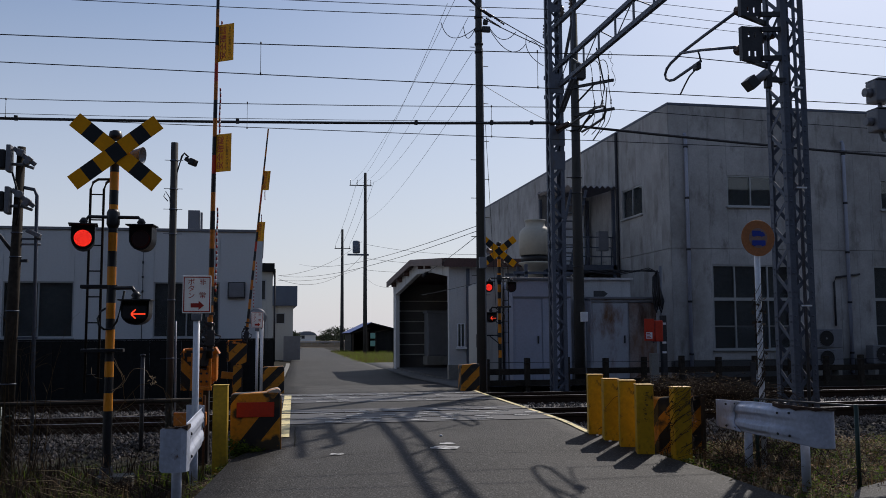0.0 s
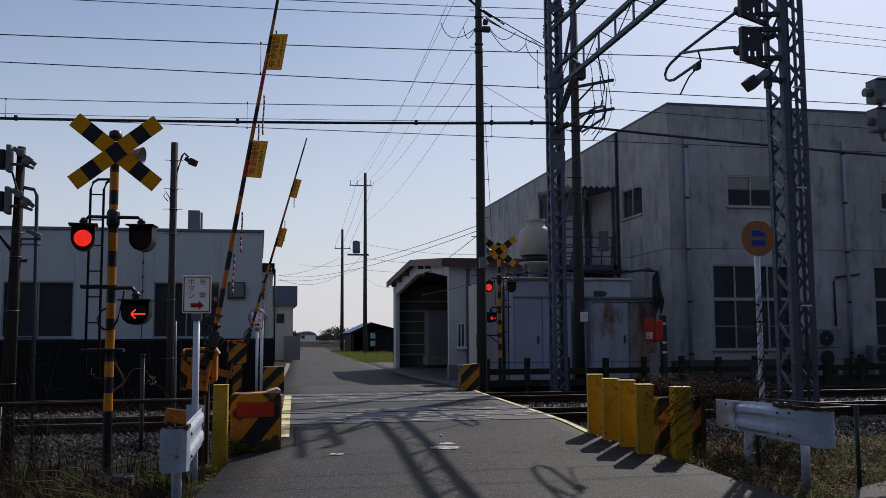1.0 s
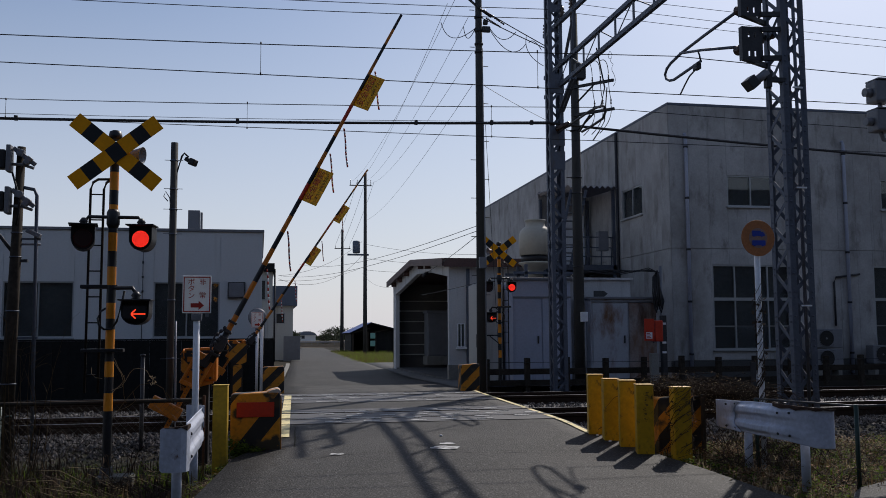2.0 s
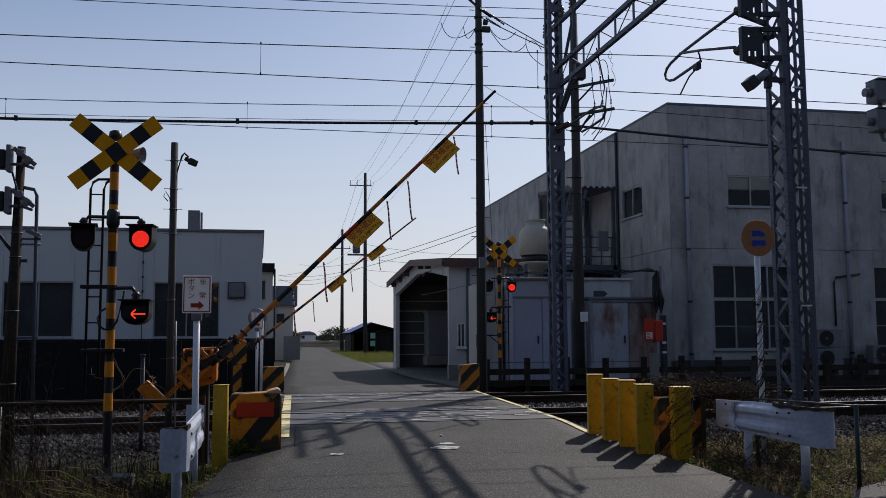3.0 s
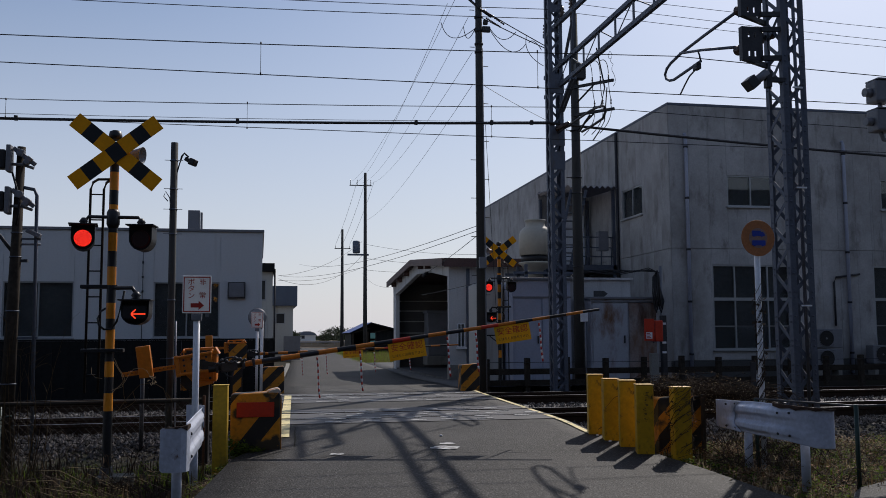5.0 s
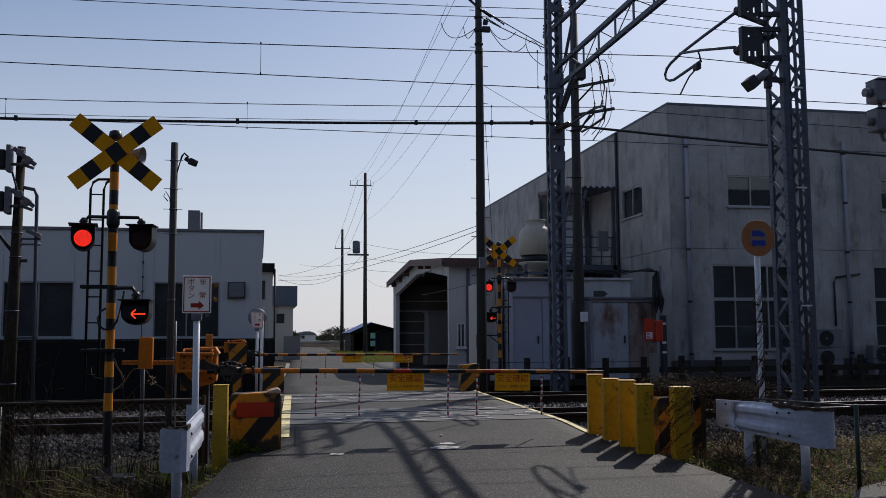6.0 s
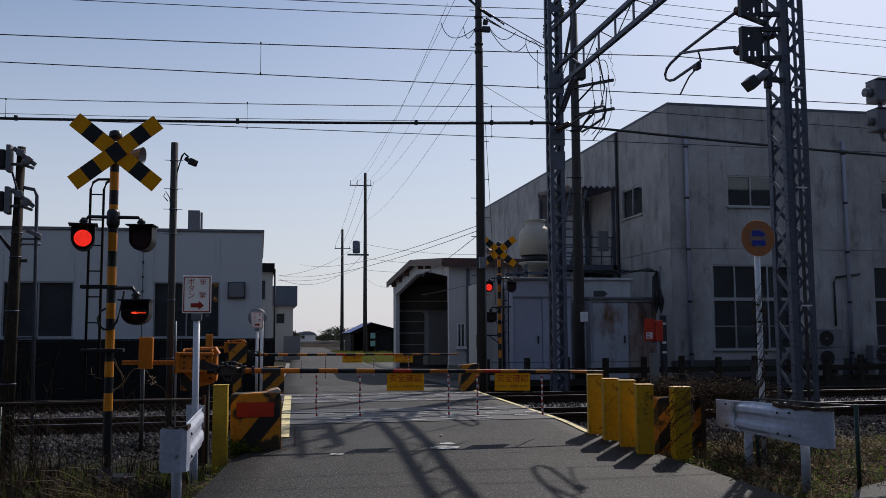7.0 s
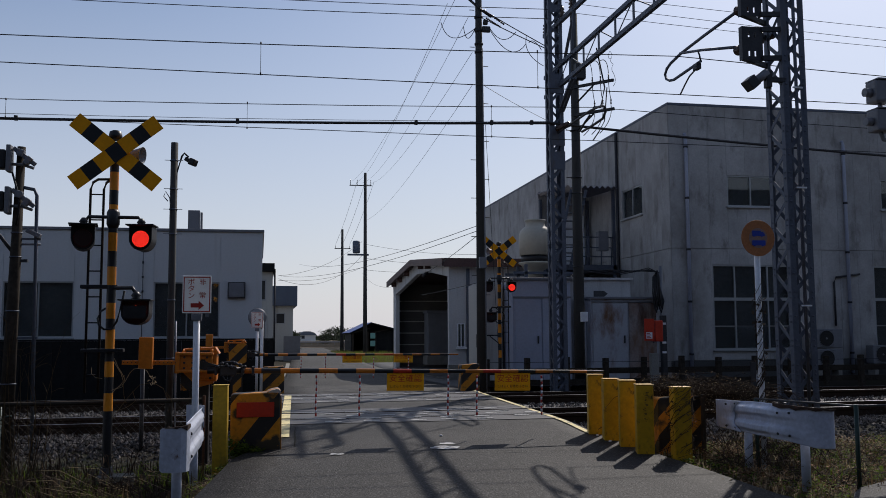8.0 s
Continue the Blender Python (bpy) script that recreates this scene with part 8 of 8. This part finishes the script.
def leafy(name, spots, label, mat=GRASS):
    """Low clumps of small broad leaves."""
    r = random.Random(len(spots))
    vs, fs = [], []
    for x, y, z, rad, h, n in spots:
        for _ in range(n):
            a, q = r.uniform(0, 6.28), rad * math.sqrt(r.random())
            p = Vector((x + q * math.cos(a), y + q * math.sin(a), z + h * r.random() * (1 - 0.5 * q / rad)))
            u = Vector((r.gauss(0, 1), r.gauss(0, 1), r.gauss(0, 0.5))).normalized() * r.uniform(0.012, 0.026)
            w_ = u.cross(Vector((r.gauss(0, 0.4), r.gauss(0, 0.4), 1))).normalized() * u.length * 0.5
            i = len(vs)
            vs += [tuple(p - u), tuple(p + w_), tuple(p + u), tuple(p - w_)]
            fs.append((i, i + 1, i + 2, i + 3))
    return tagged(cloud(name, vs, fs, [mat]), label, "weeds", kind="stuff")


rnd = random.Random(21)
spots = []
for _ in range(150):
    x, y = right_bank(rnd)
    if x:
        spots.append((x, y, ground_z(x, y), rnd.uniform(0.08, 0.2), rnd.uniform(0.06, 0.2), 45))
leafy("leafy_weeds", spots, "clumps of small green-leaved weeds below the guardrail")
spots = []
for _ in range(200):
    x, y = right_bank(rnd)
    if x:
        spots.append((x, y, ground_z(x, y), rnd.uniform(0.08, 0.25), rnd.uniform(0.05, 0.22), 40))
leafy("withered_weeds", spots, "clumps of withered brown weeds below the guardrail", WITHERED)
spots = []
for _ in range(110):
    x, y = left_bank(rnd)
    if x:
        spots.append((x, y, ground_z(x, y), rnd.uniform(0.08, 0.2), rnd.uniform(0.05, 0.18), 40))
for i in range(14):
    spots.append((-0.34 + 0.02 * i, 9.75 + 0.03 * i + rnd.uniform(-0.1, 0.1), -0.22, 0.10, 0.12, 40))
for i in range(16):
    spots.append((-0.30 + 0.024 * i, 10.33 + rnd.uniform(-0.06, 0.03), -0.14, 0.09, 0.30 - 0.013 * i, 70))
leafy("leafy_weeds", spots, "clumps of small green-leaved weeds by the wire fence")

bm = BM()
r = random.Random(31)
for k in range(34):
    z, a = r.uniform(-0.1, 0.5), r.uniform(0, 6.28)
    w_ = r.uniform(0.10, 0.125)
    pts = [(4.43 + w_ * math.copysign(min(1, abs(1.35 * math.cos(a + t))), math.cos(a + t)), 9.35 + w_ * math.copysign(min(1, abs(1.35 * math.sin(a + t))), math.sin(a + t)), z + 0.09 * t + r.uniform(-0.02, 0.02)) for t in (0, 0.5, 1.0, 1.5, 2.0, 2.6)]
    tube(bm, pts, r.uniform(0.002, 0.004), 3, caps=False)
    for p in pts[1::2]:
        p = Vector(p) + Vector((r.gauss(0, 0.01), -0.012, r.gauss(0, 0.02)))
        u = Vector((r.gauss(0, 1), r.gauss(0, 1), r.gauss(0, 1))).normalized() * r.uniform(0.01, 0.022)
        v = u.orthogonal().normalized() * 0.012
        bm.faces.new([bm.verts.new(q) for q in (p - u, p + v, p + u, p - v)]).material_index = r.choice((0, 0, 1))
solid("bollard_creeper", bm, [TWIG, DRYGRASS], "dry creeper wound round the yellow bollard", "creeper", kind="stuff")
bm = BM()
box(bm, 4.942, 4.982, 9.870, 9.910, -0.35, 0.477, bev=0.004)
solid("rusty_stake", bm, OLDWOOD, "thin dark angle stake among the dry weeds", "stake")

# withered climber hanging on the near signal's post, and tall bare stalks by the fence
r = random.Random(8)
bm = BM()
for pts in ([(-1.44, 0.60), (-1.40, 0.65), (-1.34, 0.69), (-1.32, 0.72), (-1.28, 0.80), (-1.24, 0.84), (-1.16, 0.85), (-1.11, 0.82), (-1.07, 0.74)],
            [(-1.43, 0.91), (-1.40, 0.87), (-1.36, 0.80), (-1.34, 0.72), (-1.37, 0.68), (-1.40, 0.65), (-1.45, 0.63)],
            [(-1.43, 0.95), (-1.385, 0.86), (-1.345, 0.79), (-1.325, 0.74), (-1.35, 0.66), (-1.42, 0.64)],
            [(-1.54, 0.75), (-1.60, 0.76), (-1.64, 0.80), (-1.65, 0.86)]):
    tube(bm, [(x, 9.86 + 0.03 * math.sin(5 * i), z) for i, (x, z) in enumerate(pts)], 0.0035, 5, r1=0.002)
for _ in range(26):
    p = Vector((-1.06 + r.gauss(0, 0.018), 9.86 + r.gauss(0, 0.02), 0.72 + r.gauss(0, 0.025)))
    u = Vector((r.gauss(0, 1), r.gauss(0, 1), r.gauss(0, 1))).normalized() * r.uniform(0.012, 0.026)
    v = u.orthogonal().normalized() * 0.007
    bm.faces.new([bm.verts.new(q) for q in (p - u, p + v, p + u, p - v)])
solid("withered_climber", bm, STRAW, "pale withered climber curling off the signal post", "creeper", kind="stuff")
bm = BM()
for _ in range(13):
    x, y = r.uniform(-2.5, -2.12), r.uniform(9.5, 9.9)
    h, lean, bow = r.uniform(0.85, 1.7), r.gauss(0.05, 0.16), r.gauss(0, 0.07)
    pts = [Vector((x + lean * t + bow * math.sin(t * 3.1), y + 0.05 * t, -0.35 + h * t)) for t in (0, 0.2, 0.4, 0.6, 0.8, 1)]
    tube(bm, pts, 0.0045, 4, r1=0.0015)
    for _k in range(4):
        a = pts[r.randint(2, 5)]
        d = Vector((r.gauss(0, 0.12), r.gauss(0, 0.06), r.uniform(0.05, 0.2)))
        tube(bm, [a, a + d * 0.6, a + d + Vector((0, 0, -0.02))], 0.002, 3, r1=0.001)
solid("dry_stalks", bm, DRYGRASS, "tall bare dry stalks standing by the wire fence", "dry stalks", kind="stuff")
bm = BM()
for _ in range(46):
    x, y = r.uniform(-2.6, -0.85), r.uniform(8.2, 9.6)
    L, a = r.uniform(0.25, 0.7), r.uniform(-1, 1)
    z = ground_z(x, y) + r.uniform(0.05, 0.3)
    tube(bm, [(x, y, z), (x + 0.5 * L, y + 0.1 * a, z - 0.16 * L + 0.05 * a), (x + L * 0.95, y + 0.2 * a, z - 0.5 * L)], 0.0022, 3, r1=0.001)
solid("fallen_stalks", bm, STRAW, "thin pale stalks leaning over in the weeds", "dry stalks", kind="stuff")
bm = BM()
tube(bm, [(-1.0, 12.0, -0.3), (-1.01, 12.0, 0.5), (-1.02, 12.0, 1.36)], 0.011, 8)
solid("conduit_pipe", bm, GREYBOX, "thin pale grey conduit beside the brown pole", "pipe")

# cracks and seams in the asphalt
def seam(pts, w, label):
    bm = BM()
    prev = None
    r = random.Random(len(pts))
    path = []
    for (xa, ya), (xb, yb) in zip(pts, pts[1:]):
        for k in range(14):
            t = k / 14
            path.append((xa + (xb - xa) * t + r.gauss(0, 0.004), ya + (yb - ya) * t + r.gauss(0, 0.008)))
    path.append(pts[-1])
    for (xa, ya), (xb, yb) in zip(path, path[1:]):
        d = Vector((xb - xa, yb - ya, 0)).normalized()
        s = Vector((-d.y, d.x, 0)) * w * r.uniform(0.4, 1.2)
        row = [bm.verts.new(Vector((xa, ya, road_z(ya) + 0.0125)) + s * q) for q in (-1, 1)]
        if prev:
            bm.faces.new((prev[0], row[0], row[1], prev[1]))
        prev = row
    solid("road_crack", bm, SOIL, label, "crack", kind="structure")


seam([(-0.14, 9.37), (0.48, 9.78), (0.85, 10.0), (1.76, 9.98), (2.67, 9.87), (3.5, 9.73)], 0.006, "dark tarred seam across the asphalt")
seam([(0.47, 12.3), (0.40, 10.38)], 0.006, "thin crack in the asphalt")
seam([(0.12, 10.44), (0.40, 10.38)], 0.006, "thin crack in the asphalt")
seam([(1.2, 24.5), (2.4, 24.2), (3.9, 25.0)], 0.02, "thin crack in the far road")
seam([(0.95, 31.5), (2.2, 31.2), (4.6, 31.9)], 0.02, "thin crack in the far road")
seam([(1.2, 46.0), (3.0, 47.5), (5.3, 49.5)], 0.03, "thin crack in the far road")

# bare patches and litter on the road
def blot(x, y, rx, ry, seed, mat, label):
    r = random.Random(seed)
    bm = BM()
    n = 18
    pts = []
    for k in range(n):
        a = k * math.tau / n
        q = r.uniform(0.7, 1.1)
        pts.append((x + rx * q * math.cos(a), y + ry * q * math.sin(a)))
    top = [bm.verts.new((px_, py_, road_z(py_) + 0.008)) for px_, py_ in pts]
    bm.faces.new(top)
    solid("worn_patch", bm, mat, label, "road patch", kind="structure")


blot(0.82, 10.0, 0.085, 0.055, 1, ROADWHITE, "pale worn marker on the asphalt")
blot(2.02, 10.2, 0.17, 0.12, 2, ROADWHITE, "pale worn patch on the asphalt")
blot(2.1, 10.45, 0.10, 0.06, 3, ROADWHITE, "pale worn patch on the asphalt")
for i, (x, y) in enumerate(((2.15, 11.05), (4.0, 10.72), (3.99, 10.28))):
    bm = BM()
    lathe(bm, [(0.010, 0), (0.02, 0.006), (0.018, 0.016), (0.006, 0.02)], 7)
    solid("litter", bm, WHITEPAINT, "small white scrap on the road", "litter", pose(x, y, road_z(y), 0, 0, 30 * i), "scraps")


# ---- motion ----
NEAR_ANGLE = [(0.0, 89.6), (0.4, 89.5), (0.5, 89.2), (0.6, 87.5), (0.7, 85.7), (0.8, 84.1), (1.0, 80.5), (1.25, 76.0), (1.5, 71.3), (1.7, 67.7), (2.0, 62.4), (2.4, 55.3), (2.8, 48.2), (3.0, 44.7), (3.2, 41.1), (3.5, 35.6), (3.75, 31.2),
              (4.0, 26.7), (4.25, 22.0), (4.5, 17.5), (4.7, 14.0), (4.95, 9.5), (5.2, 4.8), (5.4, 1.2), (5.55, -0.7), (5.65, -1.15), (5.8, -0.86), (8.0, -0.86)]
FAR_ANGLE = [(0.0, 84.8), (0.4, 84.7), (0.5, 84.4), (0.6, 82.8), (0.7, 80.8), (1.0, 74.6), (1.25, 69.9), (1.5, 65.1), (1.7, 62.0), (2.0, 56.6), (2.4, 49.3), (2.8, 42.0), (3.0, 38.4), (3.2, 34.7), (3.5, 29.4), (3.75, 25.1),
             (4.0, 20.9), (4.25, 16.2), (4.5, 11.4), (4.7, 7.6), (4.95, 3.2), (5.1, 0.7), (5.2, -0.5), (5.3, -0.7), (5.5, -0.41), (8.0, -0.41)]
SWITCH = (0.267, 0.867, 1.467, 2.067, 2.667, 3.3, 3.9, 4.467, 5.067, 5.667, 6.267, 6.867, 7.467)


def sway(t):
    """How far the tassels trail behind the sinking boom."""
    if t < 0.5:
        return 0.0
    if t < 5.6:
        return (3.0 + 4.5 * math.sin(math.tau * (t - 2.85) / 1.5)) * min(1, (t - 0.5) / 0.6)
    return 5.0 * math.exp(-(t - 5.6) * 1.1) * math.cos((t - 5.6) * 4.2)


def move_boom(boom, tassels, xs_, table, e):
    walk(boom, [(t, pose(0, 0, 0, 0, -a, 0)) for t, a in table])
    times = sorted({t for t, _ in table} | {5.8 + 0.2 * i for i in range(12)})
    for x, tassel in zip(xs_, tassels):
        walk(tassel, [(t, pose(x, -0.10, e - 0.05, 0, lerp_table(table, t) - sway(t) * (0.8 + 0.1 * x), 0)) for t in times])


def swing_plates(plates, xs_, table, e):
    """The loosely hung plates slip a little along the raised boom and lean back."""
    for x, plate in zip(xs_, plates):
        rows = []
        for t, a in table:
            up = math.sin(radians(max(a, 0)))
            rows.append((t, pose(x + 0.22 + 0.09 * up, -0.10, e - 0.012, -34 * up, 0, 0)))
        walk(plate, rows)


def flash(lens, lit_first):
    """Turn a lens between its lit and its dark face at each change of the flasher."""
    rows, a = [], 0 if lit_first else 180
    rows.append((0.0, pose(0, -0.105, -0.02, 0, 0, a)))
    for s in SWITCH:
        rows.append((s - 0.030, pose(0, -0.105, -0.02, 0, 0, a)))
        rows.append((s - 0.012, pose(0, -0.105, -0.02, 0, 0, a + 60)))
        rows.append((s + 0.008, pose(0, -0.105, -0.02, 0, 0, a + 120)))
        a += 180
        rows.append((s + 0.028, pose(0, -0.105, -0.02, 0, 0, a)))
    rows.append((8.0, pose(0, -0.105, -0.02, 0, 0, a)))
    walk(lens, rows)


def motions():
    move_boom(near_boom, near_tassels, NEAR_DROPS, NEAR_ANGLE, -0.075)
    move_boom(far_boom, far_tassels, FAR_DROPS, FAR_ANGLE, -0.153)
    swing_plates(near_plates, NEAR_PLATES, NEAR_ANGLE, -0.075)
    swing_plates(far_plates, FAR_PLATES, FAR_ANGLE, -0.153)
    for pair in (near_lenses, far_lenses):
        flash(pair[0], True)
        flash(pair[1], False)
    at = pose(0, -0.118, -0.005)
    walk(far_arrow, [(0.0, at), (5.8, at), (6.0, at @ pose(0, 0, 0, 35, 0, 0)), (6.25, at @ pose(0, 0, 0, 65, 0, 0)), (6.45, at @ pose(0, 0, 0, 110, 0, 0)), (6.65, at @ pose(0, 0, 0, 180, 0, 0)), (8.0, at @ pose(0, 0, 0, 180, 0, 0))])
    for arrow in (near_arrow,):
        walk(arrow, [(0.0, at), (6.6, at), (6.8, at @ pose(0, 0, 0, 50, 0, 0)), (7.0, at @ pose(0, 0, 0, 80, 0, 0)), (7.15, at @ pose(0, 0, 0, 130, 0, 0)), (7.3, at @ pose(0, 0, 0, 180, 0, 0)), (8.0, at @ pose(0, 0, 0, 180, 0, 0))])


motions()
